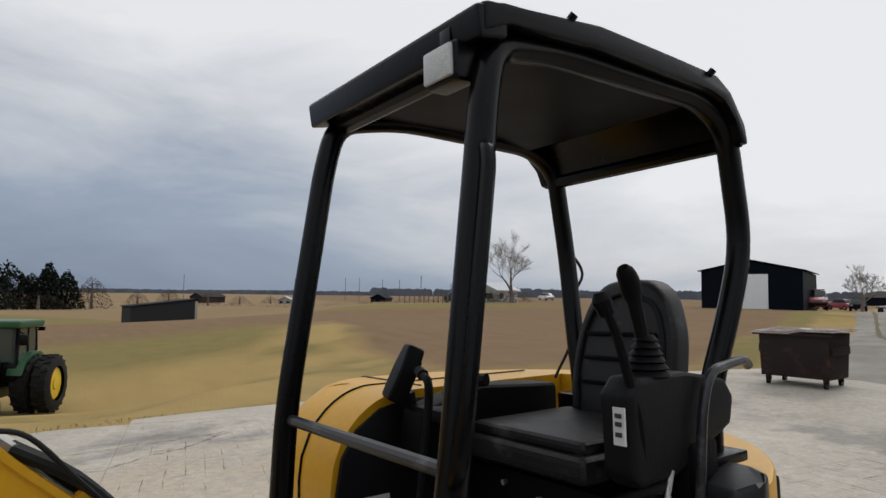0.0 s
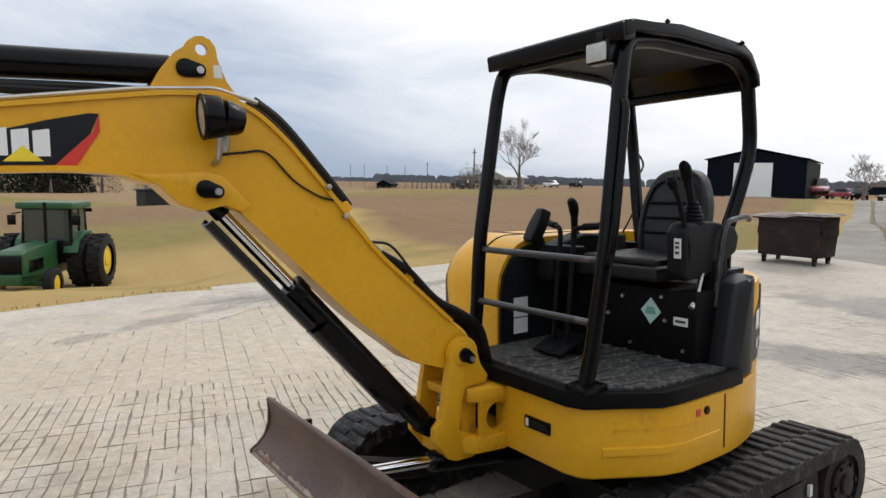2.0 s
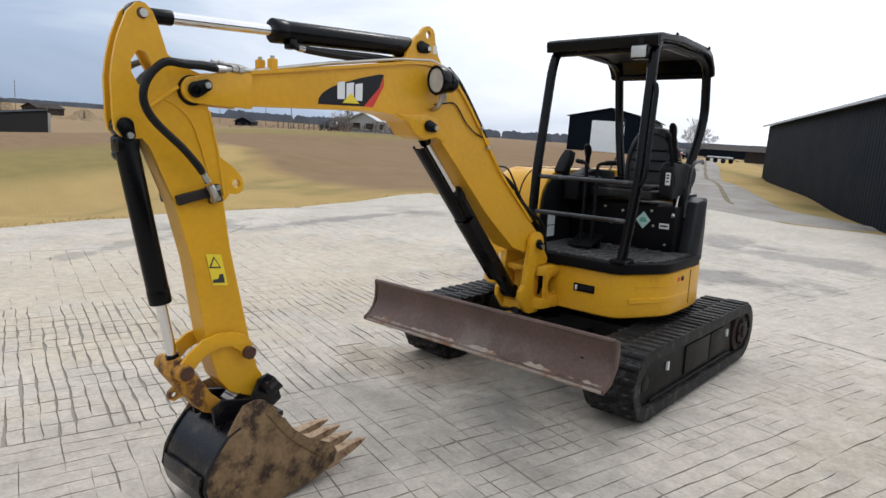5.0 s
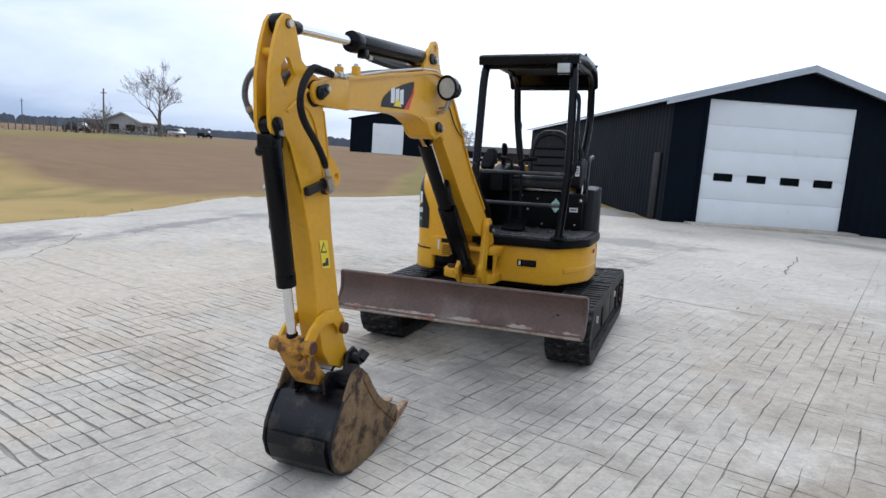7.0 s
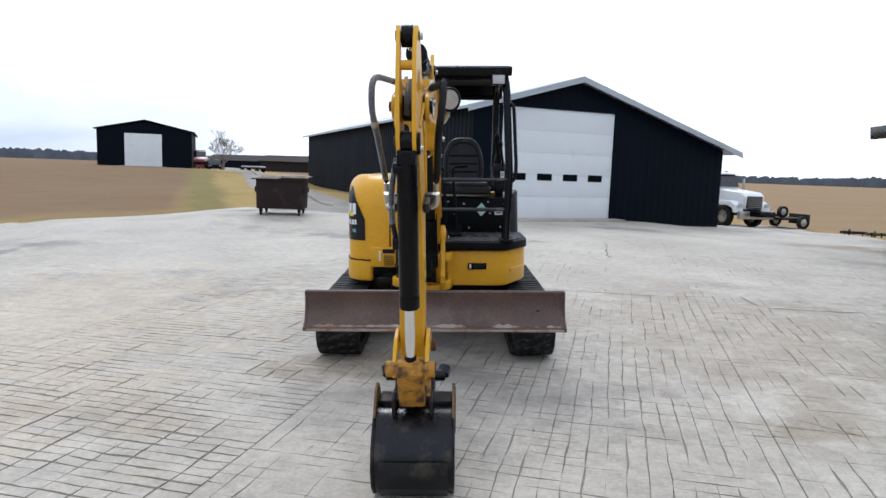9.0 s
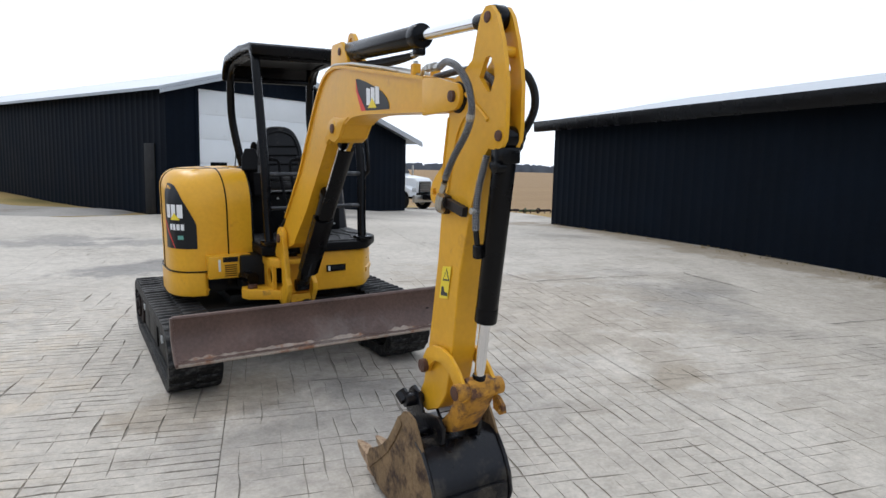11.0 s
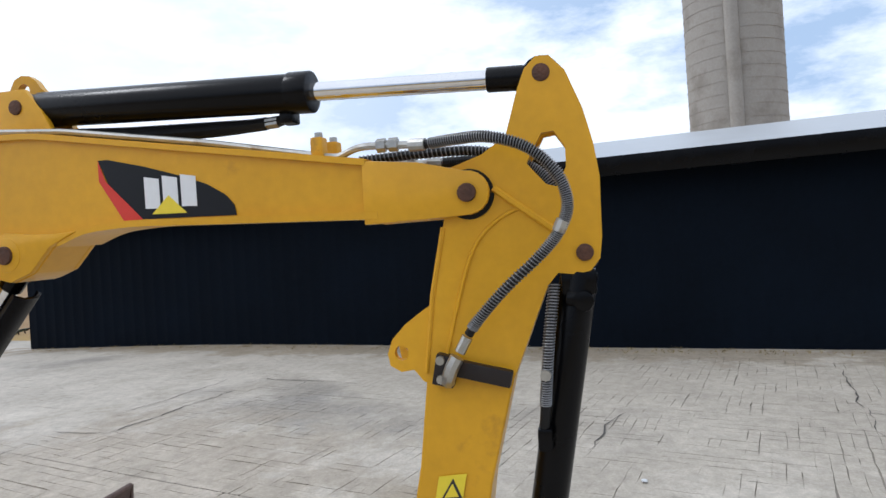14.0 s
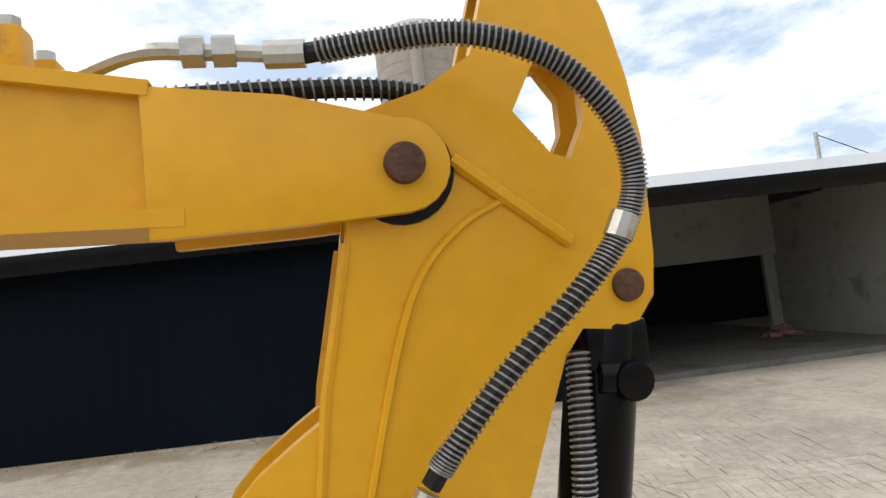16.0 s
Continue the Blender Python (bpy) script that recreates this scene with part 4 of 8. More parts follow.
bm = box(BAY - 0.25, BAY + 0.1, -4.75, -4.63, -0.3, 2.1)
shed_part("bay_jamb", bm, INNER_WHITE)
# back walls coloured near black to stand for the shade behind the bay
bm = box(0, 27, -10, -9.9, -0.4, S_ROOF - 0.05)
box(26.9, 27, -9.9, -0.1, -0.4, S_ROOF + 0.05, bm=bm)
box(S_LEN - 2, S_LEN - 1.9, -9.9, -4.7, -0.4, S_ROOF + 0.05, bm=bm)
shed_part("back_wall", bm, SHADE_BLACK)
for x, tilt in ((16.6, 4), (17.6, -3), (18.1, 10)):
    shed_part("plank", moved(box(-0.05, 0.05, -0.02, 0.02, 0, 1.5), Matrix.Translation((x, -6.2, 0.05)) @ pose(0, 0, 0, 12, tilt, 0)), INNER_WHITE)

rubble = thing("rubble_pile", SHED @ pose(BAY - 0.75, 3.5, 0), "low pile of broken red brick and boards", "rubble")
for k in range(26):
    a, r = random.uniform(0, 6.28), random.uniform(0, 0.55)
    z = max(0.06, 0.32 * (1 - r / 0.6)) + 0.02
    part("chunk", box(-0.11, 0.11, -0.05, 0.05, -0.04, 0.04, 0.012), DEBRIS, rubble, at=Matrix.Translation((0.5 * math.cos(a) * r * 1.8, math.sin(a) * r * 1.1, z - 0.02)) @ pose(0, 0, 0, random.uniform(-35, 35), random.uniform(-35, 35), random.uniform(0, 180)))

# ---- concrete silo ----
SX, SY = -0.87 + 47 * math.sin(radians(103.2)), -3.49 + 47 * math.cos(radians(103.2))
silo = thing("silo", pose(SX, SY, -0.5), "tall weathered concrete stave silo with a domed cap", "silo")
part("shaft", cyl((0, 0, 0), (0, 0, 21.0), 3.02, seg=64), CONCRETE_SILO, silo)
for k in range(26):
    z = 0.5 + k * 0.8
    part("hoop", cyl((0, 0, z), (0, 0, z + 0.04), 3.04, seg=48), CONCRETE_SILO, silo)
a = math.atan2(-3.49 - SY, -0.87 - SX)
bm = prism(arc(3.1 * math.cos(a), 3.1 * math.sin(a), 0.42, math.degrees(a) - 100, math.degrees(a) + 100, 12), 0, 21.3, axis="z")
part("chute", bm, CONCRETE_SILO, silo, "half-round concrete chute")
bm = bmesh.new()
bmesh.ops.create_uvsphere(bm, u_segments=40, v_segments=16, radius=3.06)
bmesh.ops.delete(bm, geom=[v for v in bm.verts if v.co.z < -0.01], context='VERTS')
part("dome", moved(bm, Matrix.Translation((0, 0, 21.0)) @ Matrix.Diagonal((1, 1, 0.55, 1))), CAB_STEEL, silo, "pale metal dome")

# ---- mini excavator ----
EXC = pose(0.034, 0.0, 0.02, 0.8, -1.8, -0.4)
exc = thing("mini_excavator", EXC, "yellow and black mini excavator with an open canopy on rubber tracks", "excavator")


def swung(bm):
    """Boom and arm stand a touch off the machine's centre line."""
    for v in bm.verts:
        v.co.x += -0.037 + (v.co.y + 1.16) * 0.015
    return bm


def ep(name, bm, mat, label="", parent=None):
    return part(name, bm, mat, parent or exc, label)


def sp(name, bm, mat, label="", parent=None):
    return part(name, swung(bm), mat, parent or exc, label)


# undercarriage
SPROCKET = material("dirty_sprocket_steel", (0.02, 0.012, 0.01), 0.65, metal=0.2, spread=0.3, scale=9, fine=70, bump=0.06, stain=(0.07, 0.032, 0.022), stain_amount=0.3, spec=0.3)
TR_F, TR_B, TR_R, TR_Z = -1.16, 0.592, 0.24, 0.252


def track_line(off=0.0):
    """Side outline of a track: idler in front, sprocket behind, nearly flat runs."""
    pts = []
    for cy, a0, a1 in ((TR_F, 270, 90), (TR_B, 90, -90)):
        for k in range(13):
            a = radians(a0 + (a1 - a0) * k / 12)
            pts.append((cy + (TR_R + off) * math.cos(a), TR_Z + (TR_R + off) * math.sin(a)))
    return pts


def track(side):
    x0, x1 = (0.625, 0.968) if side > 0 else (-0.968, -0.625)
    b = bmesh.new()
    outer, inner = track_line(-0.012), track_line(-0.09)
    n = len(outer)
    vs = [[b.verts.new((x, y, z)) for y, z in line] for line, x in ((outer, x0), (outer, x1), (inner, x1), (inner, x0))]
    for q in range(4):
        for k in range(n):
            b.faces.new((vs[q][k], vs[q][(k + 1) % n], vs[(q + 1) % 4][(k + 1) % n], vs[(q + 1) % 4][k]))
    tr = ep("track", b, RUBBER, "dusty black rubber track")
    # lugs along the outside
    line = [Vector((0, y, z)) for y, z in track_line(-0.012)]
    line.append(line[0])
    seglen = [(b_ - a_).length for a_, b_ in zip(line, line[1:])]
    total = sum(seglen)
    count = 54
    lug = prism([(-0.027, -0.004), (0.027, -0.004), (0.018, 0.014), (-0.018, 0.014)], -0.166, 0.0, 0.005, 1)
    for v in lug.verts:
        v.co.y += 0.16 * abs(v.co.x + 0.083) - 0.006
    lug_me = mesh_of(lug, "lug", RUBBER)
    for k in range(count * 2):
        s = (k * 0.5 % count) / count * total
        i = 0
        while s > seglen[i]:
            s -= seglen[i]
            i += 1
        p = line[i].lerp(line[i + 1], s / seglen[i])
        t = (line[i + 1] - line[i]).normalized()
        up = Vector((0, p.y - min(max(p.y, TR_F), TR_B), p.z - TR_Z)).normalized()
        up = (up - t * up.dot(t)).normalized()
        ob = new("lug", lug_me)
        ob.parent = tr
        m = Matrix((Vector((1, 0, 0)), t, up)).transposed().to_4x4()
        ob.matrix_basis = Matrix.Translation((x1 - 0.004 if k % 2 else (x0 + x1) / 2 - 0.002, p.y, p.z)) @ m @ Matrix.Diagonal((1.0, random.uniform(0.85, 1.1), random.uniform(0.55, 1.1), 1.0))
    xi = side * 0.67
    # sprocket, idler and rollers behind the side plate
    for cy, r, name in ((TR_F, 0.17, "idler"), (TR_B, 0.18, "sprocket")):
        xo = side * (0.9 if name == "idler" else 0.945)
        w = cyl((xi, cy, TR_Z), (xo, cy, TR_Z), r, seg=32, bevel=0.015)
        cyl((xo, cy, TR_Z), (xo + side * 0.018, cy, TR_Z), r * 0.62, seg=24, bevel=0.008, bm=w)
        cyl((xo + side * 0.018, cy, TR_Z), (xo + side * 0.035, cy, TR_Z), r * 0.3, seg=16, bevel=0.005, bm=w)
        wheel = ep(name, w, SPROCKET if name == "sprocket" else FRAME_BLACK)
        for q in range(6):
            a = q * math.pi / 3
            ep("bolt", cyl((xo + side * 0.012, cy + 0.1 * math.cos(a), TR_Z + 0.1 * math.sin(a)), (xo + side * 0.03, cy + 0.1 * math.cos(a), TR_Z + 0.1 * math.sin(a)), 0.012, seg=6), FRAME_BLACK, parent=wheel)
    frame_pts = [(-1.14, 0.1), (0.36, 0.1), (0.4, 0.17), (0.38, 0.36), (0.3, 0.398), (-1.14, 0.398), (-1.25, 0.36), (-1.3, 0.26), (-1.25, 0.15)]
    fb = prism(frame_pts, side * 0.66, side * 0.93, 0.015, axis="x")
    fr = ep("track_frame", fb, FRAME_BLACK, "dusty black steel track frame")
    for y0, y1 in ((-0.55, -0.1), (-0.08, 0.2)):
        ep("cover_plate", box(*sorted((side * 0.93, side * 0.942)), y0, y1, 0.16, 0.365, 0.005), FRAME_BLACK, parent=fr)
    ep("frame_ledge", box(*sorted((side * 0.92, side * 0.948)), -1.1, 0.36, 0.118, 0.136, 0.004), FRAME_BLACK, parent=fr)
    for y in (-0.9, -0.55, -0.2, 0.15, 0.4):
        ep("roller", cyl((side * 0.68, y, 0.145), (side * 0.925, y, 0.145), 0.05, seg=16), FRAME_BLACK, parent=fr)
    for y in (-0.86, 0.26):
        ep("tie_down_label", box(*sorted((side * 0.932, side * 0.946)), y, y + 0.026, 0.27, 0.325), WHITE_LABEL, parent=fr)
    return tr


track(1)
track(-1)
bm = box(-0.66, 0.66, -0.75, 0.15, 0.26, 0.46, 0.03)
box(-0.42, 0.42, -0.68, 0.12, 0.44, 0.53, 0.03, bm=bm)
ep("undercarriage_frame", bm, FRAME_BLACK)
ep("slew_ring", cyl((0, -0.28, 0.5), (0, -0.28, 0.6), 0.4, seg=48, bevel=0.01), FRAME_BLACK)

# dozer blade
def lifted(y, z):
    """The blade's side view drawn a little shallower below its top edge."""
    return -1.70 + (y + 1.70) * 0.92, 0.648 - (0.648 - z) * 0.86


blade_prof = [(-1.70, 0.648), (-1.672, 0.64), (-1.665, 0.60), (-1.655, 0.54), (-1.665, 0.47), (-1.70, 0.405), (-1.745, 0.36), (-1.795, 0.335),
              (-1.80, 0.35), (-1.758, 0.38), (-1.72, 0.425), (-1.692, 0.48), (-1.684, 0.54), (-1.69, 0.60)]
blade_prof = [lifted(*p) for p in blade_prof]
blade = ep("dozer_blade", prism(blade_prof, -0.965, 0.965), BLADE_MAT, "rusty brown steel dozer blade")
ep("cutting_edge", prism([lifted(*p) for p in ((-1.738, 0.385), (-1.805, 0.335), (-1.80, 0.318), (-1.725, 0.365))], -0.975, 0.975, 0.003), EDGE_MAT, "mud-caked worn cutting edge", blade)
bm = bmesh.new()
rows = []
for k in range(121):
    x = -0.955 + k * 1.91 / 120
    h = 0.012 + 0.03 * max(0.0, 0.45 + 0.7 * noise.noise(Vector((x * 4.1, 0.4, 0.0))) + 0.6 * noise.noise(Vector((x * 23, 2.4, 0.0))))
    t = min(1.0, h / 0.09)
    rows.append([bm.verts.new((x, lifted(y, z)[0] - 0.004, lifted(y, z)[1])) for y, z in ((-1.796, 0.345), (-1.758 - 0.038 * (1 - t * 0.5) * 0.6, 0.352 + h * 0.5), (-1.796 + 0.076 * t - 0.004, 0.35 + h * 0.84))])
for r, q in zip(rows, rows[1:]):
    for i in range(2):
        bm.faces.new((r[i], q[i], q[i + 1], r[i + 1]))
ep("dried_mud", bm, EDGE_MAT, "ragged crust of dried pale mud", blade)
ep("top_lip", tube([(-0.97, -1.688, 0.645), (0.97, -1.688, 0.645)], 0.016, 8), BLADE_MAT, parent=blade)
for s in (-1, 1):
    ep("end_plate", prism([lifted(*p) for p in ((-1.70, 0.652), (-1.65, 0.645), (-1.635, 0.55), (-1.65, 0.46), (-1.72, 0.36), (-1.81, 0.325), (-1.81, 0.352), (-1.762, 0.385), (-1.724, 0.43), (-1.70, 0.5), (-1.695, 0.58))], *sorted((s * 0.962, s * 0.98)), 0.003), BLADE_MAT, parent=blade)
    ep("push_arm", tube(rounded([(s * 0.3, -0.6, 0.33), (s * 0.3, -1.2, 0.36), (s * 0.34, -1.64, 0.48)], 0.15), 0.055, 8, flat=0.8), FRAME_BLACK, parent=blade)
bm = box(-0.36, 0.36, -1.655, -1.63, 0.42, 0.6, 0.008)
for x in (-0.62, 0.62):
    box(x - 0.012, x + 0.012, -1.68, -1.6, 0.4, 0.62, 0.004, bm=bm)
ep("blade_stiffener", bm, FRAME_BLACK, parent=blade)
bl_cyl = ep("blade_cylinder", cyl((0.0, -0.72, 0.45), (0.0, -1.3, 0.53), 0.05, seg=20, bevel=0.006), BLACK)
ep("rod", cyl((0.0, -1.3, 0.53), (0.0, -1.64, 0.57), 0.024, seg=16), CHROME, parent=bl_cyl)
for x in (0.62, 0.66):
    ep("wear_hole", cyl((x * 1.25, -1.694, 0.5 - (x - 0.62)), (x * 1.25, -1.68, 0.5 - (x - 0.62)), 0.013, seg=10), FRAME_BLACK, parent=blade)

# ---- house: skirt, tail and hood ----
TAIL = [(x * (0.843 if x > 0 else 0.861), y) for x, y in arc(0, -0.28, 0.955, -2, 182, 26)]
skirt_line = [(0.045, -0.955), (0.50, -0.965), (0.575, -0.95), (0.62, -0.91), (0.77, -0.66), (0.802, -0.55)] + TAIL + [(-0.822, -0.46), (-0.80, -0.57), (-0.75, -0.65), (-0.66, -0.69), (-0.36, -0.66)]
house_plan = [p for p in skirt_line if p[0] >= 0.0] + [(0.0, 0.6), (0.0, -0.5), (0.045, -0.5)]
bm = prism(house_plan, 0.555, 0.865, axis="z")
bevelled(bm, 0.022, 3, 40)
skirt = ep("skirt", bm, YELLOW, "yellow steel lower body with rounded corners")
band_plan = [(x * 1.014, y * 1.01 if y > 0 else y) for x, y in TAIL if x <= 0.0] + [(-0.834, -0.46), (-0.812, -0.57), (-0.765, -0.655), (-0.69, -0.712), (-0.6, -0.728), (-0.575, -0.715), (-0.575, -0.4), (0.0, -0.4)]
bm = prism(band_plan, 0.55, 0.738, axis="z")
bevelled(bm, 0.02, 3, 40)
band = ep("counterweight", bm, YELLOW, "yellow cast counterweight band with a rounded ledge")
ep("cap_bolt", cyl((-0.585, -0.722, 0.6), (-0.585, -0.732, 0.6), 0.012, seg=8), YELLOW_WORN, parent=band)
# seams, door outline, ledge, lock and plate on the skirt
bm = sweep_profile([(-0.01, 0.652), (0.008, 0.66), (0.008, 0.69), (-0.01, 0.7)], [(0.64, -0.88), (0.77, -0.665), (0.795, -0.56), (0.801, -0.45), (0.803, -0.3)])
ep("pressed_ledge", bm, YELLOW, parent=skirt)
bm = sweep_profile([(-0.008, 0.6), (0.0025, 0.6), (0.0025, 0.845), (-0.008, 0.845)], [(0.803, -0.262), (0.8035, -0.254)])
ep("seam", bm, BLACK, parent=skirt)
bm = sweep_profile([(-0.008, 0.762), (0.004, 0.766), (0.004, 0.772), (-0.008, 0.776)], [(0.66, -0.845), (0.77, -0.664), (0.802, -0.55), (0.803, -0.3)])
ep("pressed_ledge", bm, YELLOW, parent=skirt)
ep("lock", cyl((0.797, -0.4, 0.8), (0.811, -0.4, 0.8), 0.018, seg=16, bevel=0.003), BLACK, parent=skirt)
ep("red_sticker", box(0.802, 0.806, -0.475, -0.445, 0.785, 0.815), RED, parent=skirt)
ep("name_plate", box(0.27, 0.43, -0.972, -0.962, 0.7, 0.755, 0.004), BLACK, "black name plate with pale bars", skirt)
bm = box(0.31, 0.42, -0.975, -0.9725, 0.715, 0.742)
part("plate_bar", bm, GREY_PLASTIC, skirt)
part("plate_mark", box(0.283, 0.30, -0.975, -0.9725, 0.71, 0.745), WHITE_LABEL, skirt)
# swing fork bed under the boom
ep("swing_bed", box(-0.36, 0.05, -0.86, -0.5, 0.6, 0.86, 0.02), FRAME_BLACK)

# right-hand engine hood, curving down in front, with the tail panel behind the seat
hood_plan = [(-0.235, -0.70), (-0.42, -0.722), (-0.56, -0.725), (-0.65, -0.712), (-0.72, -0.68), (-0.775, -0.625), (-0.806, -0.55), (-0.82, -0.46), (-0.822, -0.36)]
hood_plan += [(x, y) for x, y in TAIL[::-1] if x < 0.05] + [(0.0, 0.36), (-0.235, 0.33)]
HOOD_Z, HOOD_R = 1.215, 0.285


def hood_point(i, z, off=0.0):
    """A point of the hood's skin over corner i of its plan at height z: upright below, a quarter round above; the side by the seat stays upright."""
    x, y = hood_plan[i]
    n = len(hood_plan)
    (x0, y0), (x1, y1) = hood_plan[max(i - 1, 0)], hood_plan[min(i + 1, n - 1)]
    t = Vector((x1 - x0, y1 - y0)).normalized()
    inward = Vector((t.y, -t.x))
    r = 0.13 + (HOOD_R - 0.13) * max(0.0, min(1.0, (-0.36 - y) / 0.28))
    q = max(0.0, min(1.0, (z - (HOOD_Z + HOOD_R - r)) / r))
    inset = r * (1 - math.sqrt(1 - q * q)) - off
    if i >= n - 2:
        return Vector((x, y, z))
    if i == 0:
        return Vector((x, y + inset, z))
    return Vector((x + inward.x * inset, y + inward.y * inset, z))


bm = bmesh.new()
levels = [0.742, 1.05, HOOD_Z] + [HOOD_Z + HOOD_R * math.sin(radians(a)) for a in (15, 30, 40, 50, 58, 65, 71, 76, 81, 85, 88)]
rings = [[bm.verts.new(hood_point(i, z)) for i in range(len(hood_plan))] for z in levels]
for r0, r1 in zip(rings, rings[1:]):
    for i in range(len(hood_plan)):
        k = (i + 1) % len(hood_plan)
        bm.faces.new((r0[i], r0[k], r1[k], r1[i]))
bm.faces.new(rings[-1])
bm.faces.new(rings[0][::-1])
bmesh.ops.recalc_face_normals(bm, faces=bm.faces)
hood = ep("engine_hood", bm, YELLOW, "rounded yellow engine hood")
tail_plan = [(0.0, 0.36)] + [(x, y) for x, y in TAIL[::-1] if x >= 0.0 and y > -0.07] + [(0.755, -0.05), (0.68, 0.0), (0.5, 0.13)]
bm = prism(tail_plan, 0.88, 1.31, axis="z")
top = [e for e in bm.edges if all(v.co.z > 1.30 for v in e.verts) and any(v.co.y > 0.15 for v in e.verts)]
bmesh.ops.bevel(bm, geom=top, offset=0.09, segments=5, profile=0.5, affect='EDGES', clamp_overlap=True)
tail = ep("tail_panel", bm, YELLOW, "rounded yellow tail panel")
# seam round the hood in front and on the side
bm = tube([hood_point(9, z, 0.001) for z in levels] + [Vector((-0.3, hood_plan[9][1], 1.499))], 0.0055, 6)
ep("seam", bm, BLACK, parent=hood)
bm = tube([hood_point(1, z, 0.001) for z in levels] + [Vector((-0.42, 0.3, 1.5))], 0.0055, 6)
ep("seam", bm, BLACK, parent=hood)
bm = sweep_profile([(-0.012, 0.736), (0.0015, 0.736), (0.0015, 0.745), (-0.012, 0.745)], hood_plan[1:-2])
ep("seam_shadow_gap", bm, BLACK, parent=hood)
# grille and louvres by the boom
gr = ep("louvre_panel", box(-0.585, -0.27, -0.80, -0.705, 0.69, 0.862, 0.006), YELLOW, "yellow vent box beside the boom")
for k in range(6):
    ep("louvre", box(-0.47, -0.38, -0.803, -0.797, 0.705 + k * 0.016, 0.712 + k * 0.016), FRAME_BLACK, parent=gr)
ep("warning_label", box(-0.48, -0.37, -0.802, -0.797, 0.812, 0.85), GREY_PLASTIC, parent=gr)
ep("white_label", box(-0.515, -0.498, -0.802, -0.797, 0.745, 0.835), WHITE_LABEL, parent=gr)
ep("service_recess", box(-0.572, -0.3, -0.7, -0.45, 0.575, 0.7, 0.01), BLACK)


def tail_decal(a0, a1, z0, z1, slant, name, mat, r=0.9585, parent=None):
    """A thin sheet that follows the round tail between two bearings."""
    b = bmesh.new()
    cols = []
    n = 12
    for k in range(n + 1):
        a = radians(a0 + (a1 - a0) * k / n)
        cols.append([b.verts.new((math.cos(a) * r * 0.843, -0.28 + math.sin(a) * r, z)) for z in (z0, z0 + (z1 - z0) * (1 - slant * (k / n) ** 3))])
    for p, q in zip(cols, cols[1:]):
        b.faces.new((p[0], q[0], q[1], p[1]))
    return ep(name, b, mat, parent=parent)


d = tail_decal(46, 14, 0.93, 1.22, 0.45, "decal", DECAL_BLACK, parent=tail)
tail_decal(48, 46, 0.93, 1.12, 0, "decal_stripe", RED, 0.96, parent=tail)
for k, (p, q) in enumerate(((42, 36), (35, 29), (28, 22))):
    tail_decal(p, q, 1.08, 1.17, 0, "decal_block", DECAL_WHITE, 0.961, parent=tail)
tail_decal(37, 28, 1.065, 1.10, 0.8, "decal_mark", WARN, 0.963, parent=tail)
for k in range(4):
    tail_decal(38 - k * 4, 35.5 - k * 4, 0.985, 1.03, 0, "decal_bar", DECAL_WHITE, 0.961, parent=tail)


def hood_decal(name, mat, outline, off, n=14):
    """A thin sheet on the hood's rounded front corner; outline gives lower and upper height for s from 0 (rear) to 1 (front)."""
    b = bmesh.new()
    cols = []
    for k in range(n + 1):
        s_, lo, hi = outline(k / n)
        f = 6.8 - s_ * 3.9
        i = int(f)
        col = []
        for q in range(9):
            z = lo + (hi - lo) * q / 8
            col.append(b.verts.new(hood_point(i, z, off).lerp(hood_point(i + 1, z, off), f - i)))
        cols.append(col)
    for c0, c1 in zip(cols, cols[1:]):
        for q in range(8):
            b.faces.new((c0[q], c1[q], c1[q + 1], c0[q + 1]))
    return ep(name, b, mat, parent=hood)


hood_decal("decal", DECAL_BLACK, lambda s_: (s_, 0.915, 1.40 - 0.30 * s_ ** 2.4), 0.003)
hood_decal("decal_stripe", RED, lambda s_: (s_ * 0.42, max(0.915, 1.11 - 0.2 * s_), 1.15 - 0.225 * s_), 0.0045)
for k in range(3):
    hood_decal("decal_block", DECAL_WHITE, lambda s_, k=k: (0.13 + k * 0.2 + s_ * 0.16, 1.145, 1.245), 0.0045, 4)
hood_decal("decal_mark", WARN, lambda s_: (0.3 + s_ * 0.3, 1.13, 1.135 + 0.05 * (1 - abs(2 * s_ - 1))), 0.006, 6)
for k in range(4):
    hood_decal("decal_bar", DECAL_WHITE, lambda s_, k=k: (0.26 + k * 0.12 + s_ * 0.09, 1.055, 1.10), 0.0045, 3)
hood_decal("decal_dot", TEAL, lambda s_: (0.52 + s_ * 0.16, 0.985, 1.015), 0.0045, 3)

# platform and floor mat
plat_plan = [(-0.235, -0.985), (0.55, -1.0), (0.62, -0.97), (0.80, -0.70), (0.812, -0.6), (0.812, -0.12), (-0.235, -0.02)]
bm = prism(plat_plan, 0.865, 0.935, axis="z")
bevelled(bm, 0.012, 2, 40)
plat = ep("platform", bm, PLASTIC, "black platform edge")
mat_plan = [(-0.21, -0.93), (0.54, -0.945), (0.60, -0.92), (0.76, -0.68), (0.77, -0.2), (-0.21, -0.2)]
ep("floor_mat", prism(mat_plan, 0.934, 0.945, axis="z"), MAT_RUBBER, "scuffed ribbed rubber floor mat", plat)
bm = bmesh.new()
for k in range(7):
    x = 0.02 + k * 0.1
    tube(curve_pts([(x, -0.88, 0.946), (x + 0.05, -0.7, 0.946), (x, -0.5, 0.946), (x + 0.05, -0.25, 0.946)], 12), 0.008, 5, bm)
ep("mat_rib", bm, MAT_RUBBER, parent=plat)

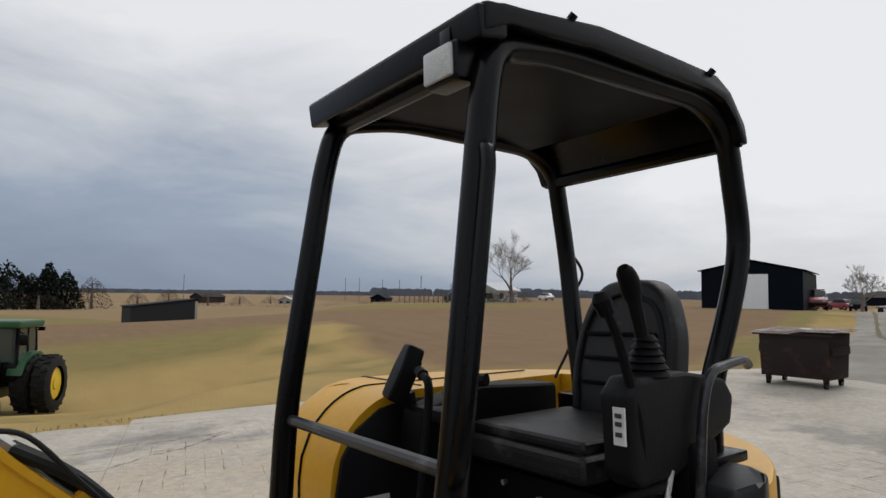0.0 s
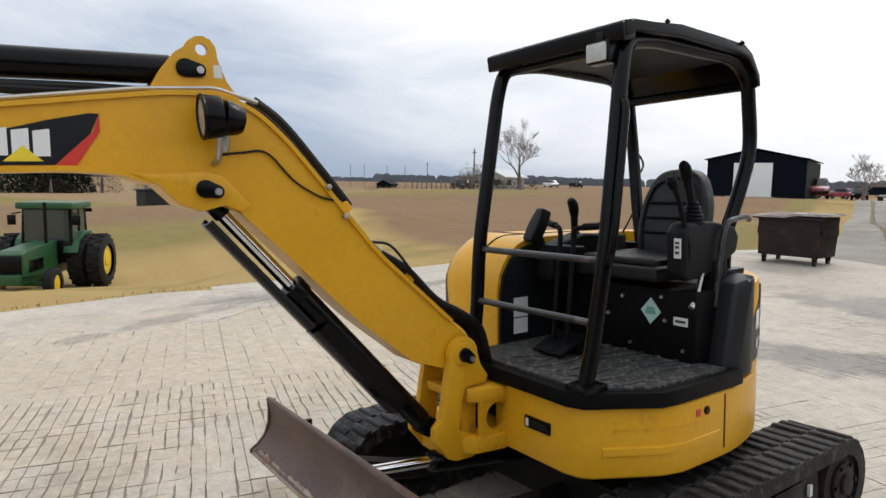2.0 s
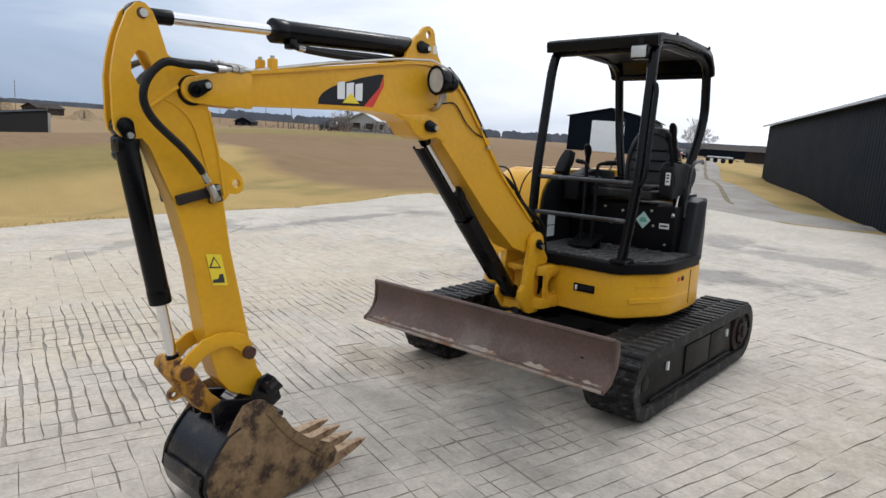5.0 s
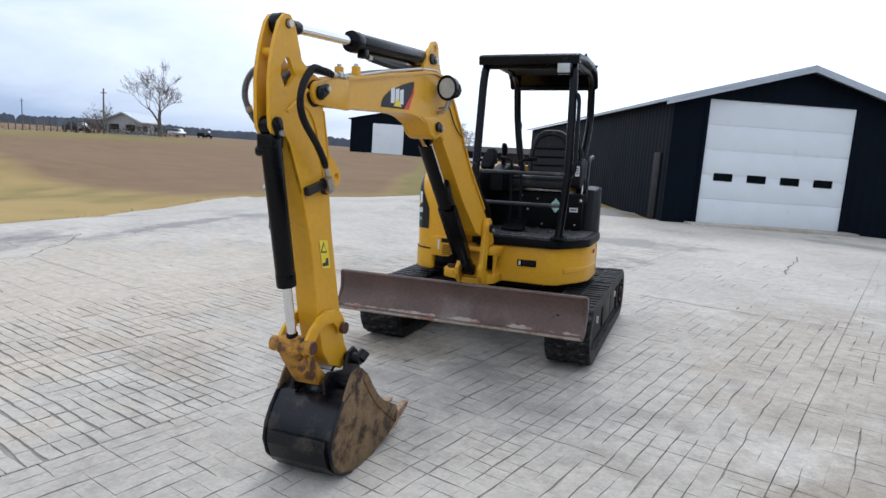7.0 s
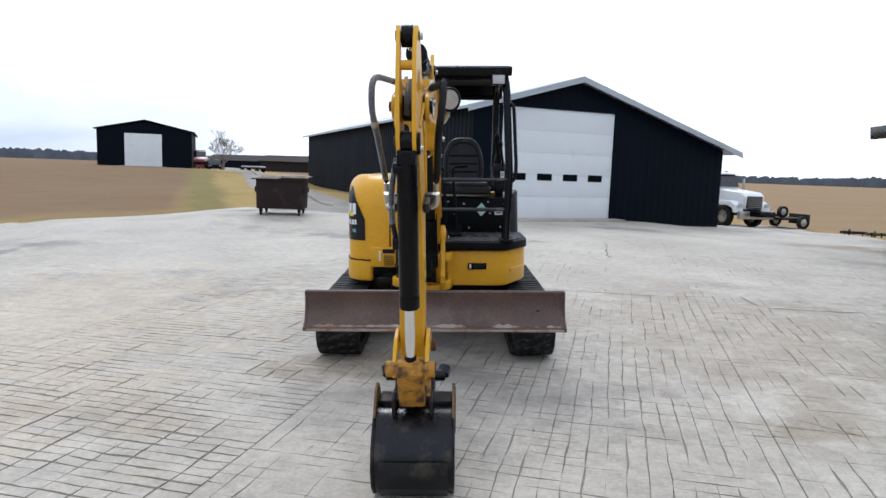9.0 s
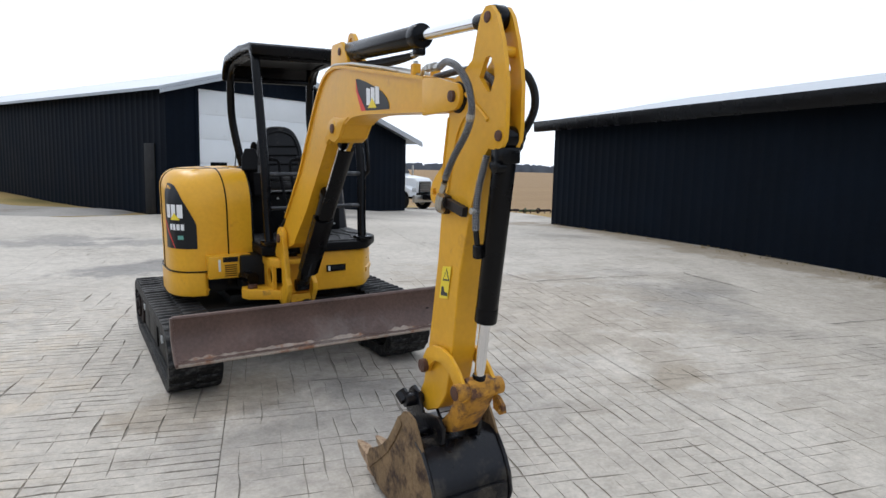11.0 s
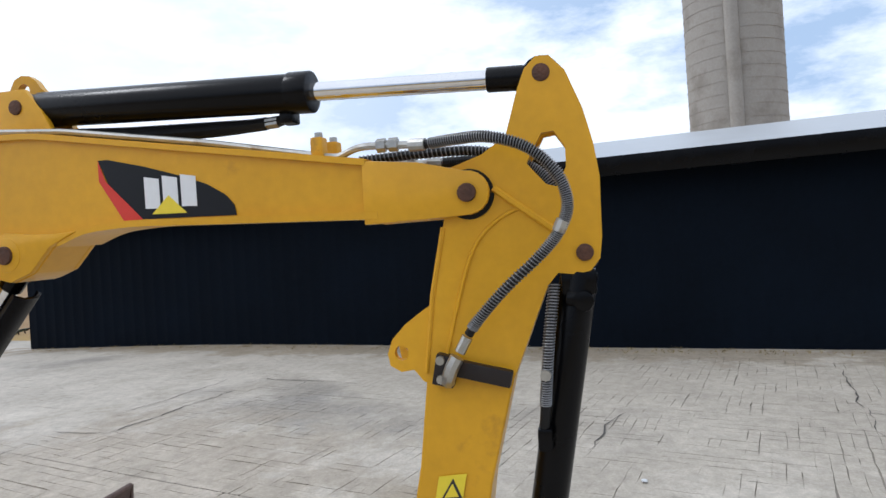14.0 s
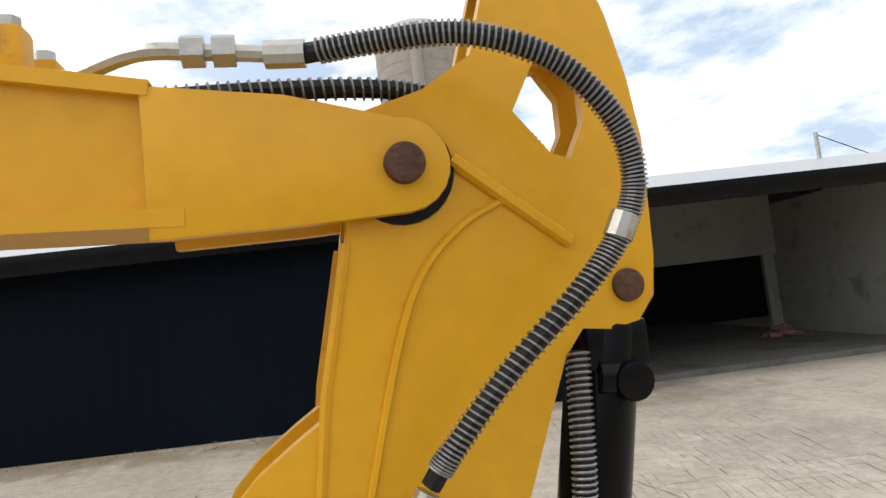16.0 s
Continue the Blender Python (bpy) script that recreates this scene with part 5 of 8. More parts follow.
# seat base, side cowl and inner panels
ep("inner_panel", prism([(-0.688, 0.94), (0.0, 0.94), (0.0, 1.45), (-0.42, 1.475), (-0.53, 1.45), (-0.615, 1.395), (-0.668, 1.31), (-0.688, 1.2)], -0.235, -0.215, 0.01, axis="x"), GREY_PLASTIC, "dark grey inner side panel")
for z0, z1 in ((1.075, 1.18), (0.985, 1.068)):
    ep("notice", box(-0.214, -0.211, -0.6, -0.50, z0, z1), WHITE_LABEL, "white paper notice")
base = ep("seat_base", box(-0.2, 0.66, -0.27, 0.3, 0.94, 1.28, 0.02), PLASTIC, "black seat base with control plate")
bm = prism([(0.417, 1.10), (0.475, 1.165), (0.417, 1.23), (0.36, 1.165)], -0.276, -0.2725, axis="y")
ep("diamond_label", bm, MINT, "pale green diamond label", base)
ep("label_spot", prism([(0.385, 1.15), (0.45, 1.15), (0.435, 1.185), (0.40, 1.185)], -0.279, -0.2765, axis="y"), TEAL, parent=base)
ep("white_label", box(0.545, 0.62, -0.276, -0.2725, 1.115, 1.155), WHITE_LABEL, parent=base)
ep("label_bar", box(0.555, 0.61, -0.279, -0.2765, 1.13, 1.142), INK, parent=base)
for x, z in ((0.1, 1.24), (0.25, 1.22), (0.48, 1.24), (0.16, 1.12), (0.3, 0.99), (0.6, 1.0), (0.5, 1.13)):
    ep("bolt", cyl((x, -0.284, z), (x, -0.27, z), 0.009, seg=8), STEEL, parent=base)
cowl_plan = [(0.65, -0.175), (0.745, -0.185), (0.785, -0.13), (0.788, -0.03), (0.765, 0.035), (0.705, 0.075), (0.60, 0.10)]
bm = prism(cowl_plan, 0.885, 1.345, axis="z")
for v in bm.verts:
    if v.co.z > 1.3 and v.co.y < -0.1:
        v.co.y += 0.09
        v.co.z -= 0.03
bevelled(bm, 0.02, 3, 35)
ep("side_cowl", bm, COWL, "dark grey plastic side cowl")

# seat
seat = part("seat", bmesh.new(), VINYL, exc, "worn black vinyl seat")


def cushion(x0, x1, y0, y1, z0, z1, r):
    b = box(x0, x1, y0, y1, z0, z1)
    bmesh.ops.subdivide_edges(b, edges=b.edges, cuts=2, use_grid_fill=True)
    return bevelled(b, r, 3, 60)


bm = cushion(0.0, 0.50, -0.36, 0.12, 1.315, 1.39, 0.03)
part("cushion", bm, VINYL, seat, "creased black seat cushion")
bm = box(0.02, 0.48, -0.335, 0.1, 1.385, 1.425, 0.02, 3)
part("cushion_top", bm, VINYL, seat)
bm = prism([(p.x, p.y) for p in rounded([(0.02, 1.40, 0), (-0.01, 1.52, 0), (0.0, 1.68, 0), (0.055, 1.80, 0), (0.13, 1.852, 0), (0.25, 1.862, 0), (0.37, 1.852, 0), (0.445, 1.80, 0), (0.5, 1.68, 0), (0.51, 1.52, 0), (0.48, 1.40, 0)], 0.05, 3)], 0.06, 0.15, axis="y")
bevelled(bm, 0.025, 3, 50)
for v in bm.verts:
    v.co.y += (v.co.z - 1.4) * 0.22
    v.co.x = 0.25 + (v.co.x - 0.25) * 0.8
part("backrest", bm, VINYL, seat, "tall rounded black backrest")
line = [(0.25 + (p.x - 0.25) * 0.8, 0.055 + (p.y - 1.4) * 0.22, p.y) for p in rounded([(0.06, 1.43, 0), (0.035, 1.55, 0), (0.05, 1.68, 0), (0.1, 1.78, 0), (0.25, 1.82, 0), (0.4, 1.78, 0), (0.45, 1.68, 0), (0.465, 1.55, 0), (0.44, 1.43, 0)], 0.05, 4)]
part("piping", tube(line, 0.008, 6), GREY_PLASTIC, seat)
for z in (1.52, 1.6, 1.68):
    part("crease", tube([(0.11, 0.05 + (z - 1.4) * 0.22, z), (0.39, 0.05 + (z - 1.4) * 0.22, z)], 0.007, 6), PLASTIC, seat)


def joystick(x, y, z, lean, side):
    j = ep("joystick", tube(curve_pts([(x, y, z), (x + lean * 0.3, y - 0.01, z + 0.1), (x + lean, y - 0.02, z + 0.2)], 8), [0.022] * 3 + [0.018] * 3 + [0.02] * 2 + [0.024], 10), PLASTIC, "black joystick with rubber gaiter")
    ep("grip", tube(curve_pts([(x + lean, y - 0.02, z + 0.19), (x + lean * 1.15, y - 0.03, z + 0.24), (x + lean * 1.1, y - 0.055, z + 0.275)], 6), [0.022, 0.027, 0.028, 0.028, 0.027, 0.024, 0.015], 12), PLASTIC, parent=j)
    b = bmesh.new()
    for k in range(6):
        cyl((x + lean * 0.1, y, z - 0.005 + k * 0.018), (x + lean * 0.1, y, z + 0.009 + k * 0.018), 0.062 - k * 0.006, 0.05 - k * 0.006, seg=20, bm=b)
    ep("gaiter", b, PLASTIC, parent=j)


bm = prism([(-0.33, 1.36), (-0.3, 1.33), (-0.16, 1.34), (0.1, 1.44), (0.12, 1.52), (0.08, 1.57), (-0.1, 1.6), (-0.3, 1.6), (-0.34, 1.56)], 0.535, 0.635, 0.028, 3, axis="x")
con = ep("left_console", bm, GREY_PLASTIC, "dark grey control console")
ep("white_label", box(0.59, 0.625, -0.349, -0.344, 1.44, 1.53), WHITE_LABEL, "white label with dark bars", con)
for z in (1.46, 1.485, 1.505):
    ep("label_bar", box(0.598, 0.617, -0.352, -0.3495, z, z + 0.011), INK, parent=con)
joystick(0.585, -0.2, 1.6, -0.02, 1)
ep("safety_lever", tube(rounded([(0.62, -0.28, 1.36), (0.63, -0.3, 1.5), (0.60, -0.33, 1.7), (0.585, -0.36, 1.78)], 0.05), 0.012, 8), PLASTIC, "black safety lever")
ep("lever_knob", tube([(0.588, -0.35, 1.755), (0.582, -0.365, 1.79), (0.58, -0.37, 1.81)], [0.02, 0.026, 0.014], 10), PLASTIC)
bm = tube([(0.63, -0.18, 1.36), (0.635, -0.22, 1.27), (0.64, -0.28, 1.21)], [0.008, 0.008, 0.014], 8)
ep("release_lever", bm, STEEL, "bare steel release lever")
ep("console_post", box(0.56, 0.64, -0.12, 0.02, 1.0, 1.42, 0.02), PLASTIC)
rc = ep("right_console", prism([(-0.5, 1.28), (0.1, 1.28), (0.1, 1.5), (-0.25, 1.52), (-0.48, 1.46)], -0.16, -0.03, 0.02, 3, axis="x"), PLASTIC, "black right-hand control console")
joystick(-0.1, -0.25, 1.43, 0.01, -1)
mon = ep("monitor", moved(prism([(-0.06, -0.09), (0.06, -0.09), (0.065, 0.02), (0.04, 0.1), (-0.04, 0.1), (-0.065, 0.02)], -0.03, 0.03, 0.015, 3, axis="y"), Matrix.Translation((-0.17, -0.47, 1.56)) @ pose(0, 0, 0, -25, 0, -20)), PLASTIC, "black dashboard monitor on a stalk")
ep("screen", moved(box(-0.045, 0.045, 0.029, 0.033, -0.05, 0.06), Matrix.Translation((-0.17, -0.47, 1.56)) @ pose(0, 0, 0, -25, 0, -20)), COWL, parent=mon)
ep("monitor_stalk", tube([(-0.16, -0.44, 1.4), (-0.17, -0.46, 1.5)], 0.03, 10), PLASTIC, parent=mon)
for x in (0.08, 0.17):
    tl = ep("travel_lever", tube(rounded([(x, -0.6, 0.96), (x, -0.58, 1.2), (x - 0.03, -0.52, 1.5), (x - 0.03, -0.52, 1.565), (x - 0.03 + (0.07 if x > 0.15 else -0.07), -0.5, 1.575)], 0.04), 0.013, 8), PLASTIC, "black travel lever with foot pedal")
    ep("pedal", moved(box(-0.05, 0.05, -0.10, 0.10, -0.008, 0.008, 0.005), Matrix.Translation((x, -0.6, 1.0)) @ pose(0, 0, 0, 22, 0, 0)), PLASTIC, parent=tl)
    ep("pedal_post", box(x - 0.035, x + 0.035, -0.56, -0.5, 0.94, 1.02, 0.01), PLASTIC, parent=tl)
    ep("lever_grip", tube([(x - 0.03 + (0.05 if x > 0.15 else -0.05), -0.505, 1.574), (x - 0.03 + (0.13 if x > 0.15 else -0.11), -0.48, 1.58)], 0.018, 8), PLASTIC, parent=tl)
ep("lever_bar", box(-0.1, 0.12, -0.48, -0.4, 1.43, 1.47, 0.015), PLASTIC)

# canopy: posts, rails, roof
POST_R = 0.034
fl = rounded([(0.59, -0.93, 0.94), (0.60, -0.90, 1.1), (0.625, -0.855, 1.5), (0.60, -0.74, 2.25), (0.585, -0.70, 2.36), (0.57, -0.5, 2.395), (0.575, -0.1, 2.385), (0.58, 0.10, 2.38), (0.585, 0.235, 2.30), (0.585, 0.285, 1.95), (0.575, 0.21, 1.74), (0.56, 0.115, 1.52), (0.565, 0.10, 1.34)], 0.12, 5)
fr = rounded([(-0.16, -0.93, 0.94), (-0.16, -0.90, 1.1), (-0.16, -0.875, 1.5), (-0.165, -0.75, 2.22), (-0.16, -0.71, 2.36), (-0.13, -0.5, 2.395), (-0.13, -0.1, 2.385), (-0.135, 0.10, 2.38), (-0.14, 0.235, 2.30), (-0.135, 0.285, 1.95), (-0.10, 0.27, 1.7), (-0.05, 0.25, 1.45), (-0.05, 0.25, 1.40)], 0.12, 5)
ep("canopy_post", tube(fl, POST_R, 14), BLACK, "black tubular canopy post")
ep("canopy_post", tube(fr, POST_R, 14), BLACK, "black tubular canopy post")
ep("roof_crossbar", tube([(-0.14, 0.235, 2.262), (0.585, 0.235, 2.262)], 0.026, 10), BLACK)
ep("roof_crossbar", tube([(-0.16, -0.70, 2.35), (0.58, -0.70, 2.35)], 0.028, 10), BLACK)
for z, y in ((1.465, -0.872), (1.21, -0.895)):
    ep("guard_rail", tube([(-0.16, y, z), (0.615, y, z)], 0.016, 10), RAIL, "grey-black front guard rail")
for x in (-0.16, 0.595):
    ep("post_foot", box(x - 0.055, x + 0.055, -1.0, -0.86, 0.936, 0.965, 0.006), BLACK)
ep("post_foot", box(0.50, 0.63, 0.02, 0.18, 1.33, 1.36, 0.006), BLACK)
ep("post_foot", box(-0.11, 0.01, 0.18, 0.32, 1.38, 1.45, 0.006), BLACK)
roof_prof = [(-0.775, 2.35), (-0.785, 2.40), (-0.76, 2.432), (-0.70, 2.445), (-0.4, 2.458), (-0.1, 2.444), (0.10, 2.432), (0.165, 2.405), (0.235, 2.31), (0.25, 2.245), (0.235, 2.245), (0.21, 2.31), (0.145, 2.385), (0.08, 2.40), (-0.1, 2.408), (-0.4, 2.425), (-0.7, 2.415), (-0.755, 2.395)]
roof = ep("canopy_roof", prism(roof_prof, -0.2, 0.63, 0.006), BLACK, "black sheet-metal canopy roof")
ep("roof_fascia", prism([(-0.78, 2.345), (-0.79, 2.42), (-0.70, 2.44), (-0.70, 2.36)], -0.205, 0.64, 0.012, 3), BLACK, parent=roof)
for x0, x1 in ((-0.21, -0.17), (0.60, 0.645)):
    ep("roof_side_trim", prism([(-0.77, 2.36), (-0.77, 2.43), (-0.4, 2.462), (-0.1, 2.449), (0.105, 2.437), (0.175, 2.40), (0.245, 2.31), (0.257, 2.25), (0.225, 2.25), (0.20, 2.31), (0.135, 2.37), (0.07, 2.385), (-0.1, 2.392), (-0.4, 2.405), (-0.7, 2.39)], x0, x1, 0.012, 2), BLACK, parent=roof)
ep("roof_liner", prism([(-0.7, 2.38), (-0.1, 2.382), (0.06, 2.36), (0.06, 2.366), (-0.1, 2.39), (-0.7, 2.39)], -0.1, 0.54), LINER, "dull black roof lining", roof)
for p in ((0.635, -0.5, 2.452), (0.64, 0.07, 2.432)):
    ep("roof_bolt", tube([p, (p[0] + 0.012, p[1] + 0.004, p[2] + 0.012)], 0.011, 8), BLACK, parent=roof)
bm = box(0.465, 0.585, -0.805, -0.74, 2.268, 2.36, 0.015, 3)
lamp = ep("work_lamp", bm, BLACK, "black work lamp with a clear lens")
ep("lens", box(0.474, 0.576, -0.815, -0.803, 2.277, 2.351, 0.006), LENS, parent=lamp)
ep("lamp_bracket", box(0.505, 0.545, -0.79, -0.75, 2.35, 2.40, 0.004), BLACK, parent=lamp)
bm = tube(rounded([(0.605, -0.76, 2.10), (0.645, -0.775, 2.115), (0.662, -0.785, 2.07), (0.68, -0.865, 1.6), (0.675, -0.885, 1.48), (0.625, -0.865, 1.43)], 0.03, 5), 0.016, 10)
ep("grab_handle", bm, BLACK, "black vertical grab handle")
bm = tube(rounded([(0.66, -0.12, 1.2), (0.66, -0.08, 1.5), (0.66, -0.04, 1.6), (0.66, 0.13, 1.62), (0.65, 0.17, 1.6)], 0.06, 5), 0.0135, 10)
ep("arm_rail", bm, RAIL, "worn grey side grab rail")
bm = tube(curve_pts([(-0.15, 0.31, 2.0), (-0.10, 0.33, 1.9), (-0.13, 0.3, 1.8), (-0.11, 0.27, 1.65), (-0.14, 0.2, 1.5)], 20), 0.006, 6)
ep("wire", bm, HOSE)

# ---- swing post and boom ----
def plate_with_hole(outline, hole, x0, x1):
    """A plate with one opening through it."""
    b = bmesh.new()
    for x in (x0, x1):
        es = []
        for loop in (outline, hole):
            vs = [b.verts.new((x, y, z)) for y, z in loop]
            es += [b.edges.new((p, q)) for p, q in zip(vs, vs[1:] + vs[:1])]
        bmesh.ops.triangle_fill(b, use_beauty=True, use_dissolve=False, edges=es)
    for loop in (outline, hole):
        for p, q in zip(loop, loop[1:] + loop[:1]):
            vs = [b.verts.new(c) for c in ((x0, *p), (x0, *q), (x1, *q), (x1, *p))]
            b.faces.new(vs)
    bmesh.ops.remove_doubles(b, verts=b.verts, dist=0.0005)
    return b


# narrow cheeks with a round head about the boom pin and a heel running back over the fork
cheek = [(-1.16 + 0.082 * math.cos(radians(a)), 1.018 + 0.082 * math.sin(radians(a))) for a in range(-5, 196, 20)]
cheek += [(-1.258, 0.9), (-1.285, 0.74), (-1.325, 0.7), (-1.325, 0.645), (-1.245, 0.545), (-1.2, 0.528), (-1.1, 0.528), (-1.1, 0.63), (-1.185, 0.67), (-1.168, 0.8), (-1.15, 0.862), (-1.03, 0.868), (-1.018, 0.9), (-1.06, 0.955)]
post = sp("swing_post", box(-0.075, 0.075, -1.15, -1.06, 0.57, 0.86, 0.015), YELLOW_WORN, "yellow cast swing post")
for s in (-1, 1):
    sp("cheek_plate", prism(cheek, *sorted((s * 0.075, s * 0.112)), 0.009), YELLOW, parent=post)
    sp("pin_boss", cyl((s * 0.11, -1.16, 1.018), (s * 0.118, -1.16, 1.018), 0.055, seg=28, bevel=0.005), YELLOW, parent=post)
sp("cross_plate", box(-0.074, 0.074, -1.27, -1.12, 0.56, 0.62, 0.01), YELLOW_WORN, parent=post)
sp("cross_plate", box(-0.074, 0.074, -1.24, -1.12, 0.83, 0.87, 0.01), YELLOW_WORN, parent=post)
# the fork: two thick arms off the house, a web with a round opening on each side, and the swing cylinder's lug
upper = [(-0.2, -0.84), (0.135, -0.84), (0.142, -0.98), (0.12, -1.1), (0.08, -1.145), (-0.12, -1.145), (-0.2, -1.08)]
lower = [(-0.36, -0.84), (0.135, -0.84), (0.142, -0.98), (0.12, -1.12), (0.08, -1.17), (-0.12, -1.17), (-0.2, -1.1), (-0.36, -1.02), (-0.385, -0.94)]
for outline, z0, z1 in ((upper, 0.79, 0.855), (lower, 0.555, 0.63)):
    ep("swing_bracket", prism(outline, z0, z1, 0.012, 2, axis="z"), YELLOW_WORN, parent=post)
for x0, x1 in ((0.098, 0.122), (-0.19, -0.166)):
    web = [(-1.1, 0.62), (-1.1, 0.8), (-0.85, 0.8), (-0.85, 0.62)]
    ring = [(-1.005 + 0.064 * math.cos(k * math.pi / 12), 0.715 + 0.064 * math.sin(k * math.pi / 12)) for k in range(24)]
    ep("bracket_web", plate_with_hole(web, ring, x0, x1), YELLOW_WORN, parent=post)
ep("swing_pin", cyl((-0.03, -1.02, 0.54), (-0.03, -1.02, 0.885), 0.05, seg=20), BLACK, parent=post)
ep("swing_cylinder", cyl((-0.3, -0.96, 0.70), (-0.36, -0.62, 0.70), 0.045, seg=16), BLACK)
ep("lug_pin", cyl((-0.31, -0.97, 0.625), (-0.31, -0.97, 0.66), 0.035, seg=16, bevel=0.004), RUST_PIN, parent=post)

boom_prof = [(-1.09, 1.0), (-1.10, 1.08), (-1.2, 1.17), (-1.57, 1.50), (-1.82, 1.80), (-1.95, 1.95), (-2.07, 2.055), (-2.2, 2.10), (-2.36, 2.098), (-2.8, 2.03), (-3.37, 1.945),
             (-3.37, 1.812), (-2.94, 1.826), (-2.66, 1.834), (-2.52, 1.824), (-2.41, 1.785), (-2.34, 1.715), (-2.27, 1.69), (-2.19, 1.71), (-2.1, 1.665), (-1.975, 1.535), (-1.68, 1.24), (-1.385, 1.005), (-1.22, 0.95), (-1.13, 0.955)]
boom = sp("boom", prism(boom_prof, -0.07, 0.07, 0.004, 1), YELLOW, "bent yellow box-section boom")
nose = [(-3.33, 1.952), (-3.47, 1.938)] + [(-3.587 - 0.052 * math.sin(radians(a)), 1.858 + 0.052 * math.cos(radians(a))) for a in range(-5, 181, 18)] + [(-3.48, 1.80), (-3.33, 1.796)]
for x0, x1 in ((-0.082, -0.062), (0.062, 0.082)):
    sp("boom_nose_plate", prism(nose, x0, x1, 0.005, 2), YELLOW, parent=boom)
sp("nose_bush", cyl((-0.061, -3.587, 1.855), (0.061, -3.587, 1.855), 0.06, seg=28, bevel=0.003), FRAME_BLACK, parent=boom)


def strip(line, half, t, name, parent, mat=YELLOW):
    """A flange plate bent along a line in the boom's side view."""
    b = bmesh.new()
    pts = rounded([(0, y, z) for y, z in line], 0.08, 4)
    rows = []
    for i, p in enumerate(pts):
        a, c = pts[max(i - 1, 0)], pts[min(i + 1, len(pts) - 1)]
        tn = (c - a).normalized()
        nn = Vector((0, -tn.z, tn.y))
        rows.append([b.verts.new(p + nn * o + Vector((x, 0, 0))) for o, x in ((-t, -half), (t, -half), (t, half), (-t, half))])
    for r, q in zip(rows, rows[1:]):
        for k in range(4):
            b.faces.new((r[k], r[(k + 1) % 4], q[(k + 1) % 4], q[k]))
    b.faces.new(rows[0])
    b.faces.new(rows[-1][::-1])
    bevelled(b, 0.004, 2, 50)
    return sp(name, b, mat, parent=parent)


strip(boom_prof[2:10] + [(-3.34, 1.948)], 0.083, 0.008, "top_flange", boom)
strip([(-3.365, 1.818), (-2.94, 1.83), (-2.66, 1.838), (-2.52, 1.828), (-2.43, 1.795)], 0.083, 0.009, "bottom_flange", boom)
strip([(-2.14, 1.70), (-1.975, 1.54), (-1.68, 1.245), (-1.40, 1.02)], 0.08, 0.007, "bottom_flange", boom)
for s in (-1, 1):
    sp("boss", cyl((s * 0.07, -2.262, 1.77), (s * 0.0905, -2.262, 1.77), 0.05, seg=28, bevel=0.006), YELLOW, parent=boom)
    gus = [(-2.5, 1.826), (-2.42, 1.822), (-2.34, 1.825), (-2.26, 1.832), (-2.19, 1.81), (-2.1, 1.71), (-2.13, 1.685), (-2.19, 1.712), (-2.27, 1.692), (-2.34, 1.717), (-2.41, 1.787)]
    sp("gusset", prism(gus, *sorted((s * 0.07, s * 0.088)), 0.005), YELLOW, parent=boom)


def pin(y, z, r, half, name="pin", mat=RUST_PIN, parent=None, cap=True):
    b = cyl((-half, y, z), (half, y, z), r, seg=24, bevel=0.004)
    p = sp(name, b, mat, parent=parent)
    return p


def pin_cap(y, z, half, parent, dy=0.03, dz=-0.02):
    """The keeper plate and bolt on the left end of a pin."""
    a = math.atan2(dz, dy)
    pts = [(y + 0.032 * math.cos(a + radians(q)), z + 0.032 * math.sin(a + radians(q))) for q in range(90, 271, 20)]
    pts += [(y + dy + 0.024 * math.cos(a + radians(q)), z + dz + 0.024 * math.sin(a + radians(q))) for q in range(-90, 91, 20)]
    b = prism(pts, half, half + 0.012, 0.003)
    sp("keeper", b, BLACK, parent=parent)
    sp("bolt", cyl((half + 0.01, y + dy, z + dz), (half + 0.024, y + dy, z + dz), 0.013, seg=8), STEEL, parent=parent)


pin(-1.16, 1.018, 0.032, 0.128, parent=boom)
pin_cap(-1.16, 1.018, 0.12, boom)
pin(-2.262, 1.77, 0.026, 0.1, parent=boom)
pin_cap(-2.262, 1.77, 0.098, boom, 0.04, -0.01)
pin(-3.587, 1.858, 0.022, 0.096, parent=boom)
pin_cap(-3.587, 1.858, 0.084, boom, 0.045, 0.02)


# ears for the arm cylinder with a lifting eye
ear = [(-2.43, 2.085), (-2.385, 2.17), (-2.33, 2.235), (-2.285, 2.25), (-2.235, 2.275), (-2.185, 2.262), (-2.165, 2.215), (-2.15, 2.12), (-2.12, 2.07)]
sp("cylinder_ear", prism([(y, min(z, 2.235)) for y, z in ear], -0.054, -0.034, 0.005), YELLOW, parent=boom)
eye = [(-2.43, 2.085), (-2.385, 2.17), (-2.335, 2.235), (-2.305, 2.255), (-2.288, 2.28), (-2.265, 2.296), (-2.238, 2.3), (-2.212, 2.29), (-2.195, 2.265), (-2.188, 2.22), (-2.16, 2.15), (-2.105, 2.075)]
sp("lifting_eye", plate_with_hole(eye, [(-2.243 + 0.021 * math.cos(k * math.pi / 7), 2.254 + 0.021 * math.sin(k * math.pi / 7)) for k in range(14)], 0.034, 0.056), YELLOW, "yellow ear plate with a lifting eye", boom)
pin(-2.30, 2.185, 0.021, 0.06, parent=boom)
pin_cap(-2.30, 2.185, 0.055, boom, 0.045, -0.005)
sp("tag", box(0.0545, 0.057, -2.205, -2.175, 2.16, 2.205), WHITE_LABEL, parent=boom)

